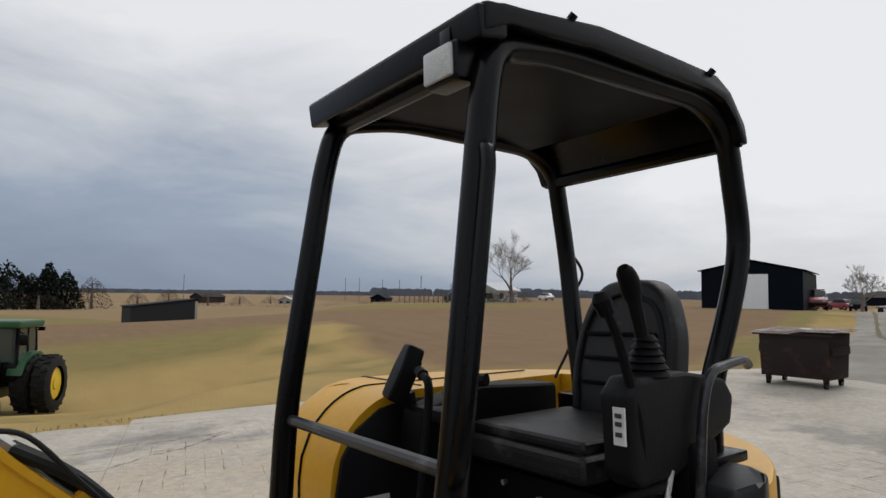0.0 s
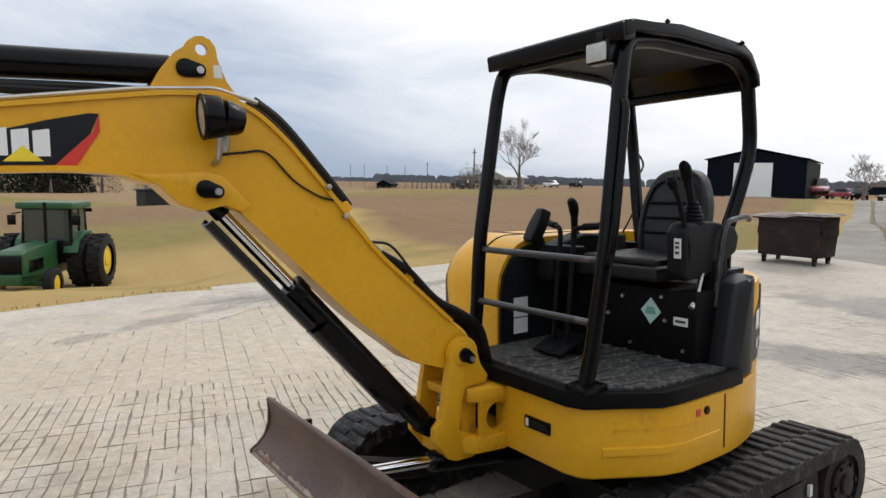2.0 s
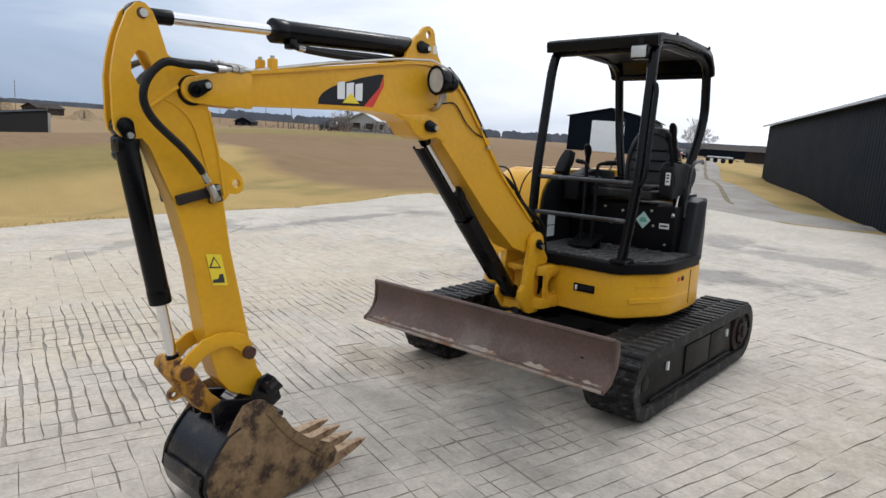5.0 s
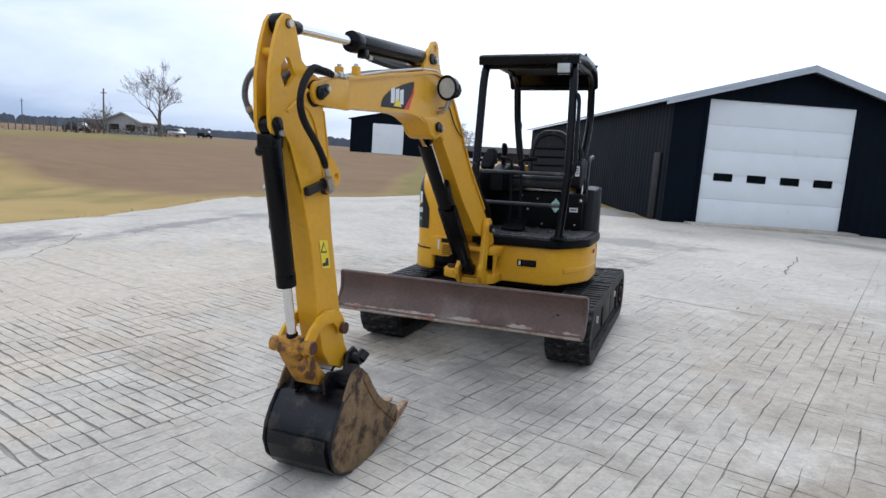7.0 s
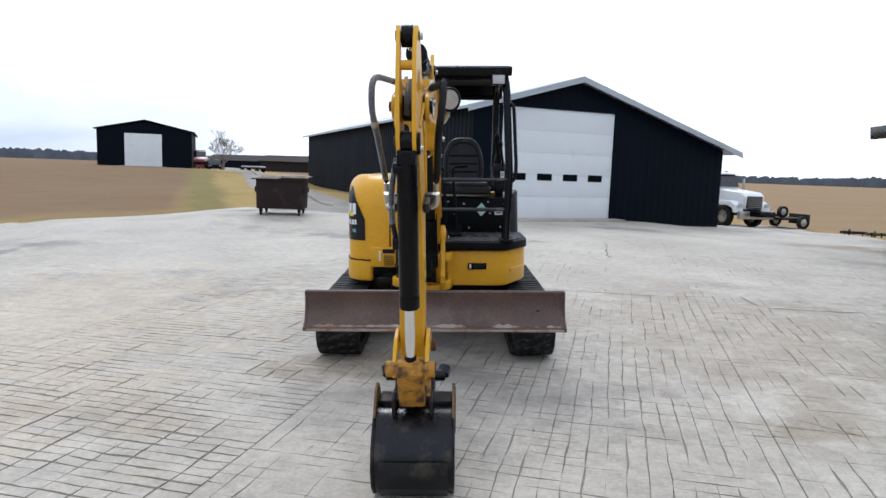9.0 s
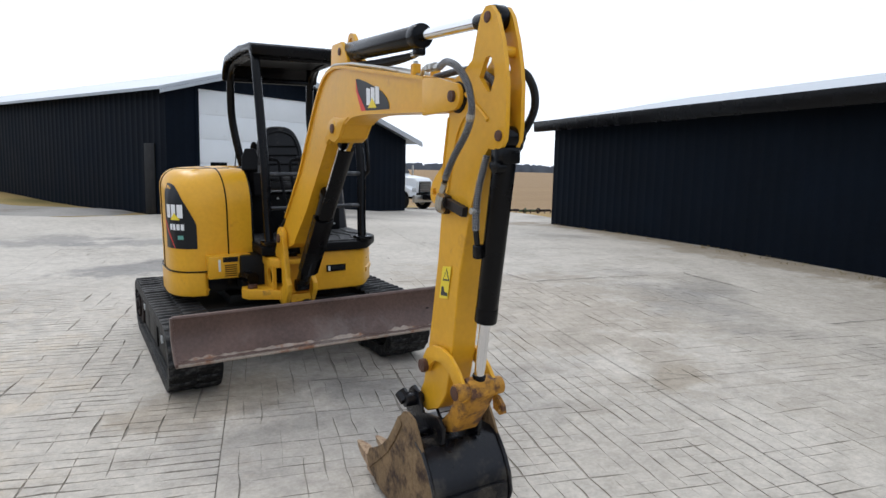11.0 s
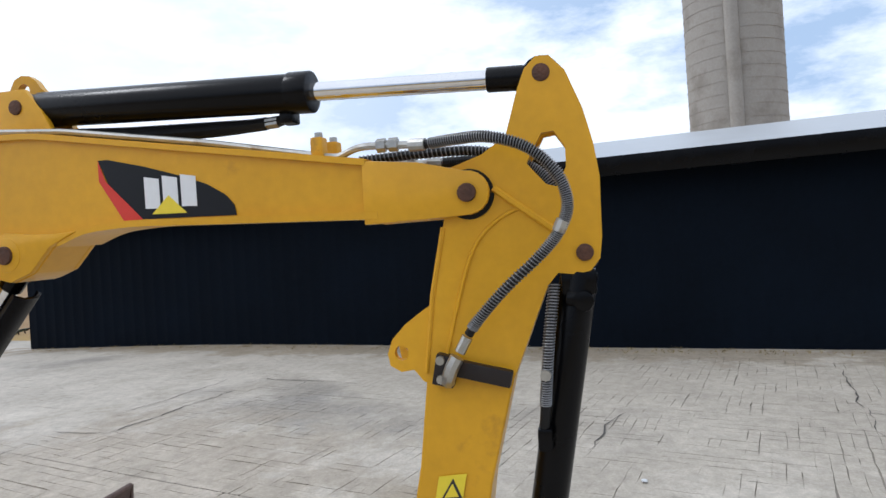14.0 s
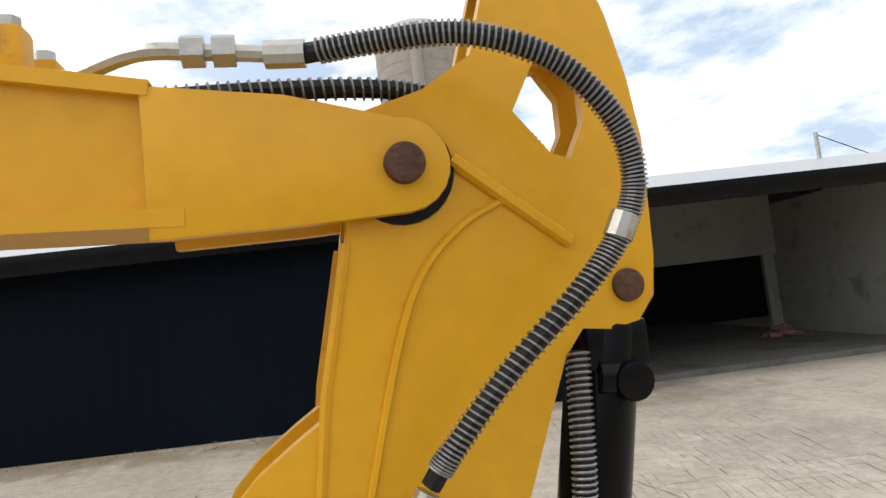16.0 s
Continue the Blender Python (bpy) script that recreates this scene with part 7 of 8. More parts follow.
for k in range(4):
    x = BK0 + 0.025 + k * (BK1 - BK0 - 0.05) / 3
    b = bmesh.new()
    sec = ((-3.0, 0.088, 0.034, 0.034), (-2.93, 0.098, 0.034, 0.034), (-2.92, 0.1, 0.028, 0.028), (-2.83, 0.116, 0.024, 0.022), (-2.76, 0.124, 0.014, 0.009), (-2.735, 0.126, 0.007, 0.004))
    rows = [[b.verts.new((x + sx * w, y, z + sz * h)) for sx, sz in ((-1, -1), (1, -1), (1, 1), (-1, 1))] for y, z, w, h in sec]
    for r, q in zip(rows, rows[1:]):
        for i in range(4):
            b.faces.new((r[i], r[(i + 1) % 4], q[(i + 1) % 4], q[i]))
    b.faces.new(rows[0])
    b.faces.new(rows[-1][::-1])
    bevelled(b, 0.004, 2, 30)
    sp("tooth", b, TOOTH_MAT, "worn rusty bucket tooth", bucket)
for s in (-1, 1):
    sp("bucket_ear", prism([(-3.23, 0.57), (-3.27, 0.60), (-3.32, 0.58), (-3.36, 0.5), (-3.5, 0.53), (-3.55, 0.5), (-3.54, 0.42), (-3.3, 0.40), (-3.2, 0.46)], *sorted((s * 0.08, s * 0.10)), 0.008), BUCKET_BLACK, parent=bucket)
    sp("bucket_pin", cyl((s * 0.06, -3.285, 0.54), (s * 0.15, -3.285, 0.54), 0.03, seg=18, bevel=0.004), BUCKET_BLACK, parent=bucket)
    sp("pin_lug", tube([(s * 0.14, -3.285, 0.54), (s * 0.15, -3.25, 0.57)], 0.03, 10), BUCKET_BLACK, parent=bucket)
sp("top_plate", prism([(-3.25, 0.44), (-3.42, 0.452), (-3.42, 0.43), (-3.25, 0.415)], BK0, BK1, 0.004), BUCKET_BLACK, parent=bucket)
sp("label_plate", moved(box(-0.045, 0.06, -0.03, 0.03, 0, 0.008), Matrix.Translation((0, -3.41, 0.50)) @ pose(0, 0, 0, 40, 0, 0)), BUCKET_BLACK, parent=bucket)
for k in range(2):
    sp("bucket_label", moved(box(-0.035, 0.05, -0.024 + k * 0.027, -0.003 + k * 0.027, 0.008, 0.011), Matrix.Translation((0, -3.41, 0.50)) @ pose(0, 0, 0, 40, 0, 0)), WHITE_LABEL, parent=bucket)

# ---- things round the yard ----
def wheel(parent, x, y, z, r, w, rim_mat, name="wheel", lugs=0):
    """A tyre with its rim, axle along x."""
    b = bmesh.new()
    prof = [(-w / 2, r * 0.62), (-w / 2, r * 0.9), (-w * 0.38, r), (w * 0.38, r), (w / 2, r * 0.9), (w / 2, r * 0.62)]
    n = 32
    rows = [[b.verts.new((px, math.cos(2 * math.pi * k / n) * pr, math.sin(2 * math.pi * k / n) * pr)) for px, pr in prof] for k in range(n)]
    for k in range(n):
        for i in range(len(prof) - 1):
            b.faces.new((rows[k][i], rows[k][i + 1], rows[(k + 1) % n][i + 1], rows[(k + 1) % n][i]))
    t = part(name, b, TYRE, parent, at=pose(x, y, z))
    if lugs:
        lug_me = mesh_of(prism([(-0.045, 0), (0.045, 0), (0.03, 0.05), (-0.03, 0.05)], 0.01, w * 0.46), "tread_lug", TYRE)
        for k in range(lugs):
            for s in (-1, 1):
                ob = new("tread_lug", lug_me)
                ob.parent = t
                ob.matrix_basis = pose(0, 0, 0, 360 * (k + (0.5 if s < 0 else 0)) / lugs) @ Matrix.Translation((0, 0, r - 0.012)) @ pose(0, 0, 0, 0, 0, 20 if s > 0 else 160)
    for s in (-1, 1):
        rb = cyl((s * w * 0.12, 0, 0), (s * w * 0.34, 0, 0), r * 0.64, r * 0.58, seg=28, bevel=0.01)
        cyl((s * w * 0.3, 0, 0), (s * w * 0.42, 0, 0), r * 0.22, seg=14, bevel=0.01, bm=rb)
        part("rim", rb, rim_mat, t)
    return t


# green tractor with dual rear wheels, standing in the field below the yard
TX, TY = -22.75, -0.6
tractor = thing("tractor", pose(TX, TY, gh(TX, TY), 0, 0, 64), "green farm tractor with cab and dual yellow-rimmed wheels", "tractor")
# its nose points along -y
for x in (-1.35, -0.78, 0.78, 1.35):
    wheel(tractor, x, 0.0, 0.86, 0.86, 0.48, RIM_YELLOW, "rear_wheel", 18)
for x in (-0.8, 0.8):
    wheel(tractor, x, -2.55, 0.46, 0.46, 0.28, RIM_YELLOW, "front_wheel", 0)
bm = prism([(-3.35, 0.75), (-3.35, 1.42), (-3.15, 1.52), (-0.9, 1.62), (-0.9, 0.8), (-2.0, 0.65)], -0.34, 0.34, 0.05, 3)
body = part("bonnet", bm, GREEN, tractor, "green bonnet")
part("grille", box(-0.3, 0.3, -3.38, -3.34, 0.8, 1.38, 0.02), BLACK, tractor)
part("side_vent", box(-0.345, 0.345, -3.0, -2.0, 0.85, 1.2, 0.01), BLACK, tractor)
part("chassis", box(-0.25, 0.25, -3.2, 0.6, 0.5, 0.85, 0.04), GREEN, tractor)
part("front_axle", box(-0.8, 0.8, -2.63, -2.47, 0.4, 0.52, 0.02), GREEN, tractor)
part("rear_axle", cyl((-1.5, 0, 0.86), (1.5, 0, 0.86), 0.1, seg=14), GREEN, tractor)
part("fender", prism([(-0.95, 1.2), (-0.75, 1.62), (-0.3, 1.85), (0.3, 1.85), (0.75, 1.6), (0.85, 1.3), (0.7, 1.3), (0.2, 1.7), (-0.3, 1.7), (-0.7, 1.5)], -0.95, -0.5, 0.02), GREEN, tractor)
part("fender", prism([(-0.95, 1.2), (-0.75, 1.62), (-0.3, 1.85), (0.3, 1.85), (0.75, 1.6), (0.85, 1.3), (0.7, 1.3), (0.2, 1.7), (-0.3, 1.7), (-0.7, 1.5)], 0.5, 0.95, 0.02), GREEN, tractor)
cab = part("cab_floor", box(-0.75, 0.75, -0.85, 0.55, 1.0, 1.55, 0.04), BLACK, tractor)
for x in (-0.72, 0.72):
    for y, lean in ((-0.8, 0.1), (-0.1, 0.0), (0.55, -0.08)):
        part("cab_post", tube([(x, y, 1.5), (x * 0.97, y + lean, 2.62)], 0.045, 8), BLACK, tractor)
part("cab_roof", box(-0.85, 0.85, -0.95, 0.75, 2.6, 2.82, 0.07, 3), GREEN, tractor, "green cab roof")
glass = material("cab_glass", (0.045, 0.055, 0.055), 0.12, spread=0.08, bump=0.0, coat=0.3)
for x in (-0.71, 0.71):
    part("pane", box(x - 0.006, x + 0.006, -0.72, 0.48, 1.58, 2.58), glass, tractor)
part("pane", box(-0.66, 0.66, 0.54, 0.55, 1.58, 2.58), glass, tractor)
part("pane", box(-0.66, 0.66, -0.8, -0.79, 1.58, 2.58), glass, tractor)
part("exhaust", tube([(0.28, -1.6, 1.55), (0.28, -1.6, 2.85)], 0.05, 10), BLACK, tractor)
for x in (-0.95, 0.95):
    part("mirror", box(x - 0.12, x + 0.12, -0.98, -0.92, 2.1, 2.42, 0.02), BLACK, tractor)
    part("mirror_arm", tube([(x * 0.75, -0.85, 2.5), (x, -0.95, 2.45)], 0.02, 6), BLACK, tractor)
    part("lamp", box(x * 0.8 - 0.1, x * 0.8 + 0.1, 0.7, 0.8, 2.45, 2.58, 0.02), BLACK, tractor)
part("weights", box(-0.3, 0.3, -3.6, -3.36, 0.55, 0.85, 0.03), GREEN, tractor)

# rusty skip on castors
DX, DY = -4.25, 11.05
skip = thing("dumpster", pose(DX, DY, gh(DX, DY) - 0.01, 0, 0, 3), "dark rusty steel dumpster with loose grey lids", "dumpster")
bm = prism([(-0.42, 0.17), (0.42, 0.17), (0.55, 0.98), (-0.5, 0.98)], -0.60, 0.60, 0.01, axis="x")
part("tub", bm, RUSTY, skip)
for x in (-0.5, 0.5):
    for y in (-0.34, 0.34):
        part("castor", cyl((x - 0.025, y, 0.06), (x + 0.025, y, 0.06), 0.06, seg=16), BLACK, skip)
        part("castor_fork", box(x - 0.045, x + 0.045, y - 0.03, y + 0.03, 0.09, 0.18, 0.005), RUSTY, skip)
part("rim_rail", box(-0.7, 0.7, -0.55, -0.5, 0.93, 0.98, 0.005), RUSTY, skip)
for x in (-0.62, 0.62):
    part("fork_pocket", box(x - 0.03, x + 0.03, -0.4, 0.4, 0.6, 0.75, 0.005), RUSTY, skip)
for k in range(2):
    x0 = -0.72 + k * 0.72
    b = box(x0, x0 + 0.71, -0.56, 0.6, 0.985, 1.0, 0.004)
    for q in range(7):
        box(x0 + 0.06 + q * 0.09, x0 + 0.1 + q * 0.09, -0.54, 0.58, 1.0, 1.022, 0.006, bm=b)
    part("lid", moved(b, Matrix.Translation((0, 0, 0.03 * k)) @ pose(0, 0, 0, 2.5 - 2 * k, 0, 0)), material("weathered_lid", (0.3, 0.24, 0.22), 0.8, spread=0.3, scale=6, stain=(0.5, 0.46, 0.42), stain_amount=0.4), skip)
part("litter", box(0.05, 0.2, -0.3, -0.1, 1.03, 1.06, 0.008), DULL_WHITE, skip)

# small dark shed with a white door beyond the field
FX, FY = -24.5, 40.1
FA = 19.0
small_barn = thing("pole_barn", pose(FX, FY, 1.12, 0, 0, FA), "small black gabled pole barn with a white sliding door", "barn")
bm = prism([(0, -0.4), (6.3, -0.4), (6.3, 2.55), (3.15, 3.15), (0, 2.55)], 0, 0.12, axis="y")
part("front_wall", bm, SIDING, small_barn)
part("side_wall", box(6.18, 6.3, 0.12, 9, -0.4, 2.53), SIDING, small_barn)
part("side_wall", box(0, 0.12, 0.12, 9, -0.4, 2.53), SIDING, small_barn)
part("back_wall", prism([(0.12, -0.4), (6.18, -0.4), (6.18, 2.5), (3.15, 3.2), (0.12, 2.5)], 8.88, 9, axis="y"), SIDING, small_barn)
part("roof", prism([(-0.2, 2.53), (3.15, 3.27), (3.15, 3.33), (-0.2, 2.59)], -0.15, 9.1, axis="y"), SIDING, small_barn)
part("roof", prism([(6.5, 2.53), (3.15, 3.27), (3.15, 3.33), (6.5, 2.59)], -0.15, 9.1, axis="y"), SIDING, small_barn)
part("sliding_door", box(1.78, 4.25, -0.06, -0.005, -0.02, 2.32, 0.01), DOOR_WHITE, small_barn, "white sliding door")
for k in range(1, 4):
    part("door_batten", box(1.78 + k * 0.62, 1.80 + k * 0.62, -0.075, -0.06, 0, 2.3), TRIM_WHITE, small_barn)
part("apron", box(1.5, 4.5, -1.1, -0.08, -0.3, 0.0, 0.02), CONCRETE, small_barn, "pale concrete apron")


def car(x, y, turn, paint, label, long=4.2):
    c = thing("car", pose(x, y, gh(x, y), 0, 0, turn), label, "car")
    h = long / 2
    bm = prism([(-h, 0.35), (-h, 0.75), (-h + 0.5, 0.92), (h - 1.0, 0.95), (h - 0.05, 0.85), (h, 0.4), (h - 0.3, 0.28), (-h + 0.3, 0.28)], -0.82, 0.82, 0.07, 3)
    part("body", bm, paint, c)
    bm = prism([(-h + 0.5, 0.9), (-h + 1.2, 1.42), (h - 1.5, 1.45), (h - 0.7, 0.92)], -0.7, 0.7, 0.08, 3)
    part("cabin", bm, DARK_GLASS, c)
    part("roof", box(-0.64, 0.64, -h + 1.25, h - 1.55, 1.42, 1.48, 0.025), paint, c)
    for wx in (-0.75, 0.75):
        for wy in (-h + 0.75, h - 0.75):
            wheel(c, wx, wy, 0.32, 0.32, 0.2, STEEL)
        part("tail_lamp" if wx < 0 else "head_lamp", box(wx * 0.8 - 0.12, wx * 0.8 + 0.12, -h - 0.01, -h + 0.03, 0.6, 0.72, 0.01), LENS, c)
    part("bumper", box(-0.8, 0.8, -h - 0.06, -h + 0.05, 0.38, 0.55, 0.02), BLACK, c)
    return c


car(-20.2, 47.4, 23, CAR_RED, "dark red hatchback parked beside the lane")

# white conventional lorry standing past the barn's corner
LX, LY = 12.75, 20.5
lorry = thing("truck", pose(LX, LY, gh(LX, LY), 0, 0, 22) @ Matrix.Diagonal((0.9, 0.9, 0.9, 1)), "white conventional semi truck parked by the barn", "truck")
# nose along -y
part("chassis", box(-0.45, 0.45, -1.2, 5.5, 0.55, 0.8, 0.03), BLACK, lorry)
bm = prism([(-0.35, 0.85), (-0.4, 1.45), (-0.2, 1.62), (1.35, 1.78), (1.45, 0.85)], -0.62, 0.62, 0.08, 3)
part("bonnet", bm, TRUCK_WHITE, lorry, "white sloping bonnet")
part("grille", box(-0.45, 0.45, -0.43, -0.36, 0.9, 1.45, 0.02), GREY_PLASTIC, lorry)
for k in range(6):
    part("grille_bar", box(-0.42, 0.42, -0.445, -0.43, 0.95 + k * 0.085, 0.97 + k * 0.085), STEEL, lorry)
bm = prism([(1.35, 0.8), (1.4, 1.8), (1.75, 2.5), (2.9, 2.55), (2.95, 0.8)], -0.95, 0.95, 0.09, 3)
part("cab", bm, TRUCK_WHITE, lorry, "white cab")
part("windscreen", moved(box(-0.85, 0.85, -0.01, 0.01, -0.32, 0.32), Matrix.Translation((0, 1.52, 2.12)) @ pose(0, 0, 0, -27, 0, 0)), DARK_GLASS, lorry)
for x in (-0.955, 0.955):
    part("side_window", prism([(1.72, 1.75), (1.9, 2.35), (2.7, 2.38), (2.7, 1.75)], x - 0.006, x + 0.006, axis="x"), DARK_GLASS, lorry)
    part("mirror", box(x * 1.2 - 0.05, x * 1.2 + 0.05, 1.35, 1.42, 1.75, 2.25, 0.01), STEEL, lorry)
    b = prism([(-0.35, 0.7), (-0.3, 1.05), (0.0, 1.22), (0.7, 1.22), (1.05, 1.0), (1.15, 0.7), (1.0, 0.7), (0.8, 1.0), (0.2, 1.02), (-0.15, 0.9), (-0.2, 0.7)], *sorted((x * 0.6, x * 1.12)), 0.03)
    part("fender", b, TRUCK_WHITE, lorry)
    part("head_lamp", box(x * 0.85 - 0.12, x * 0.85 + 0.12, -0.4, -0.34, 0.95, 1.12, 0.02), LENS, lorry)
    wheel(lorry, x * 0.95, 0.45, 0.5, 0.5, 0.28, STEEL)
    wheel(lorry, x * 0.95, 4.6, 0.5, 0.5, 0.5, STEEL)
    part("fuel_tank", cyl((x * 0.75, 1.6, 0.65), (x * 0.75, 2.9, 0.65), 0.28, seg=20, bevel=0.02), STEEL, lorry)
    part("stack", tube([(x * 0.8, 3.05, 0.9), (x * 0.8, 3.05, 2.9)], 0.07, 10), STEEL, lorry)
part("bumper", box(-1.05, 1.05, -0.62, -0.45, 0.42, 0.78, 0.04), STEEL, lorry, "dull chrome bumper")
part("sun_visor", box(-0.85, 0.85, 1.55, 1.8, 2.42, 2.46, 0.01), TRUCK_WHITE, lorry)
for x in (-0.5, 0.0, 0.5):
    part("roof_lamp", box(x - 0.06, x + 0.06, 1.85, 1.95, 2.53, 2.6, 0.015), LENS, lorry)

# low trailer ahead of the lorry
AX, AY = 14.6, 21.0
trailer = thing("trailer", pose(AX, AY, gh(AX, AY), 0, 0, -75) @ Matrix.Diagonal((0.85, 0.85, 0.85, 1)), "low rusty equipment trailer with a spare wheel", "trailer")
part("bed", box(-0.7, 0.7, -0.8, 0.9, 0.42, 0.52, 0.01), RUSTY, trailer)
part("drawbar", tube([(0, -0.8, 0.45), (0, -1.5, 0.4)], 0.05, 8), RUSTY, trailer)
for x in (-0.9, 0.9):
    wheel(trailer, x, 0.3, 0.32, 0.32, 0.2, STEEL)
wheel(trailer, 0.2, -0.3, 0.8, 0.28, 0.2, STEEL, "spare_wheel")
part("ramp", box(-0.65, 0.65, 0.9, 0.95, 0.2, 0.7, 0.01), RUSTY, trailer)

# long black storage shed out in the western field
box_shed = thing("storage_shed", pose(-77, 12.8, -1.95, 0, 0, 96), "low black storage shed with one pale open end", "shed")
bm = prism([(0, 0), (0, 2.0), (7.0, 2.75), (7.0, 0)], -1.6, 1.6, axis="y")
part("wall", bm, material("tarred_board", (0.012, 0.012, 0.014), 0.8, spread=0.3, scale=0.8, bump=0.03), box_shed)
part("roof", prism([(-0.15, 2.02), (7.2, 2.81), (7.2, 2.89), (-0.15, 2.1)], -1.75, 1.75, axis="y"), SIDING, box_shed)
part("end_frame", box(7.0, 7.3, -1.6, 1.6, 0, 2.6, 0.02), INNER_WHITE, box_shed)


# ---- bare trees ----
def bare_tree(name, x, y, h, spread, seed, label, trunk=0.3, levels=5, z=None, lean=(0, 0), limbs=5, stem=0.2):
    """A leafless tree: a short stem parting into spreading limbs, each fraying into thin twigs."""
    rng = random.Random(seed)
    t = thing(name, pose(x, y, gh(x, y) if z is None else z), label, "tree")
    wood, twig = bmesh.new(), bmesh.new()

    def grow(p, d, length, r, level):
        n = 5
        pts, rad = [p], [r]
        for k in range(n):
            d = (d + Vector((rng.uniform(-1, 1), rng.uniform(-1, 1), rng.uniform(-0.55, 0.7))) * 0.2).normalized()
            pts.append(pts[-1] + d * length / n)
            rad.append(max(0.009, r * (1 - 0.4 * (k + 1) / n)))
        tube(pts, rad, 7 if level < 2 else 4, wood if level < 3 else twig)
        if level >= levels:
            return
        kids = limbs if level == 0 else rng.randint(2, 4)
        turn = rng.uniform(0, 6.283)
        for q in range(kids):
            a = turn + q * 6.283 / kids + rng.uniform(-0.5, 0.5)
            tilt = rng.uniform(0.1, 0.4) if q == 0 else rng.uniform(0.55, 1.25) * spread
            side = Vector((math.cos(a), math.sin(a), 0))
            nd = (d + side * tilt + Vector((0, 0, 0.1))).normalized()
            start = pts[-1] if q < 1 else pts[rng.randint(n - 1 if level == 0 else 2, n)]
            share = rng.uniform(1.0, 1.35) if level == 0 else rng.uniform(0.58, 0.84)
            grow(start, nd, length * share, rad[-1] * rng.uniform(0.46, 0.66), level + 1)

    grow(Vector((0, 0, 0)), Vector((lean[0], lean[1], 1)).normalized(), h * stem, trunk, 0)
    part("trunk", wood, BARK, t, "grey bark trunk and limbs")
    part("crown", twig, TWIG, t, "haze of bare twigs")
    return t


bare_tree("bare_tree", -42.6, 38.6, 5.9, 0.72, 21, "large bare hardwood tree beside a farmhouse", 0.26, 6, lean=(0.1, 0.05), limbs=4, stem=0.22)
bare_tree("bare_tree", -24.2, 66.0, 5.1, 0.85, 14, "bare spreading tree at the end of the lane", 0.2, 6, limbs=5, stem=0.2)
bare_tree("bare_tree", -49.0, 38.0, 3.2, 1.1, 3, "small bare tree by the farmhouse", 0.12, 5)
bare_tree("bare_tree", -52.0, 40.0, 2.4, 1.1, 8, "small bare tree by the farmhouse", 0.1, 5)


def shrub(b, x, y, z, w, h, rng, n=60, size=1.0):
    """Many small ragged leaf or twig blades gathered in an uneven clump."""
    for k in range(n):
        a, r, q = rng.uniform(0, 6.283), math.sqrt(rng.random()), rng.random()
        px, py = x + math.cos(a) * r * w * (1.1 - 0.6 * q), y + math.sin(a) * r * w * (1.1 - 0.6 * q)
        pz = z + h * q * (1 - 0.35 * r)
        s = rng.uniform(0.12, 0.3) * h * 0.6 * size
        d = Vector((rng.uniform(-1, 1), rng.uniform(-1, 1), rng.uniform(-0.3, 1))).normalized() * s
        e = Vector((rng.uniform(-1, 1), rng.uniform(-1, 1), rng.uniform(-0.5, 0.5))).normalized() * s * 0.55
        vs = [b.verts.new(Vector((px, py, pz)) + v) for v in (-d - e * 0.3, e, d, -e)]
        b.faces.new(vs)


rng = random.Random(4)
# evergreens and bare shrubs at the farmstead to the west
for k, (az, dist, w, h, ever) in enumerate(((-87.6, 120, 5.5, 8.0, 1), (-86.0, 122, 3.2, 6.5, 1), (-84.9, 118, 2.4, 8.2, 1), (-83.7, 119, 2.6, 7.0, 1), (-85.5, 115, 5.0, 3.4, 0), (-82.0, 125, 3.6, 6.2, 0), (-88.8, 116, 5.0, 7.5, 1),
                                          (-78.8, 150, 3, 3.6, 0), (-76.5, 150, 3.2, 4.4, 0), (-73.5, 160, 3, 3.4, 0), (-71.0, 170, 3.4, 3.0, 0), (-68.5, 175, 3, 2.8, 0))):
    x, y = 1.6 + dist * math.sin(radians(az)), -1.7 + dist * math.cos(radians(az))
    z = -1.8 if dist > 100 else gh(x, y)
    t = thing("evergreen_tree" if ever else "bare_shrub", pose(x, y, z), "dark evergreen tree in a farmstead windbreak" if ever else "bare grey-brown shrub in a field hedge", "tree" if ever else "shrub", "farmstead windbreak")
    part("trunk", tube([(0, 0, -0.3), (0.1, 0, h * 0.4), (0.05, 0, h * 0.8)], [0.3, 0.22, 0.08], 7), BARK, t)
    b = bmesh.new()
    shrub(b, 0, 0, h * 0.08, w, h * 0.95, rng, 1800 if ever else 2200, 0.34 if ever else 0.16)
    part("crown", b, EVERGREEN if ever else BRUSH, t)
# hedge and brush lines across the fields
b = bmesh.new()
for k in range(150):
    q = k / 149
    az = -73 + 22 * q
    dist = 118 - 40 * q + rng.uniform(-2, 2)
    if rng.random() < 0.72:
        x, y = 1.6 + dist * math.sin(radians(az)), -1.7 + dist * math.cos(radians(az))
        shrub(b, x, y, gh(x, y), rng.uniform(0.5, 1.4), rng.uniform(0.35, 0.95), rng, 40, 0.55)
for k in range(70):
    az, dist = rng.uniform(-53, -46), rng.uniform(58, 64)
    x, y = 1.6 + dist * math.sin(radians(az)), -1.7 + dist * math.cos(radians(az))
    shrub(b, x, y, gh(x, y), rng.uniform(0.5, 1.2), rng.uniform(0.4, 1.3), rng, 40, 0.55)
tagged(part("brush", b, BRUSH), "rows of bare winter brush along the field edges", "brush", kind="stuff")
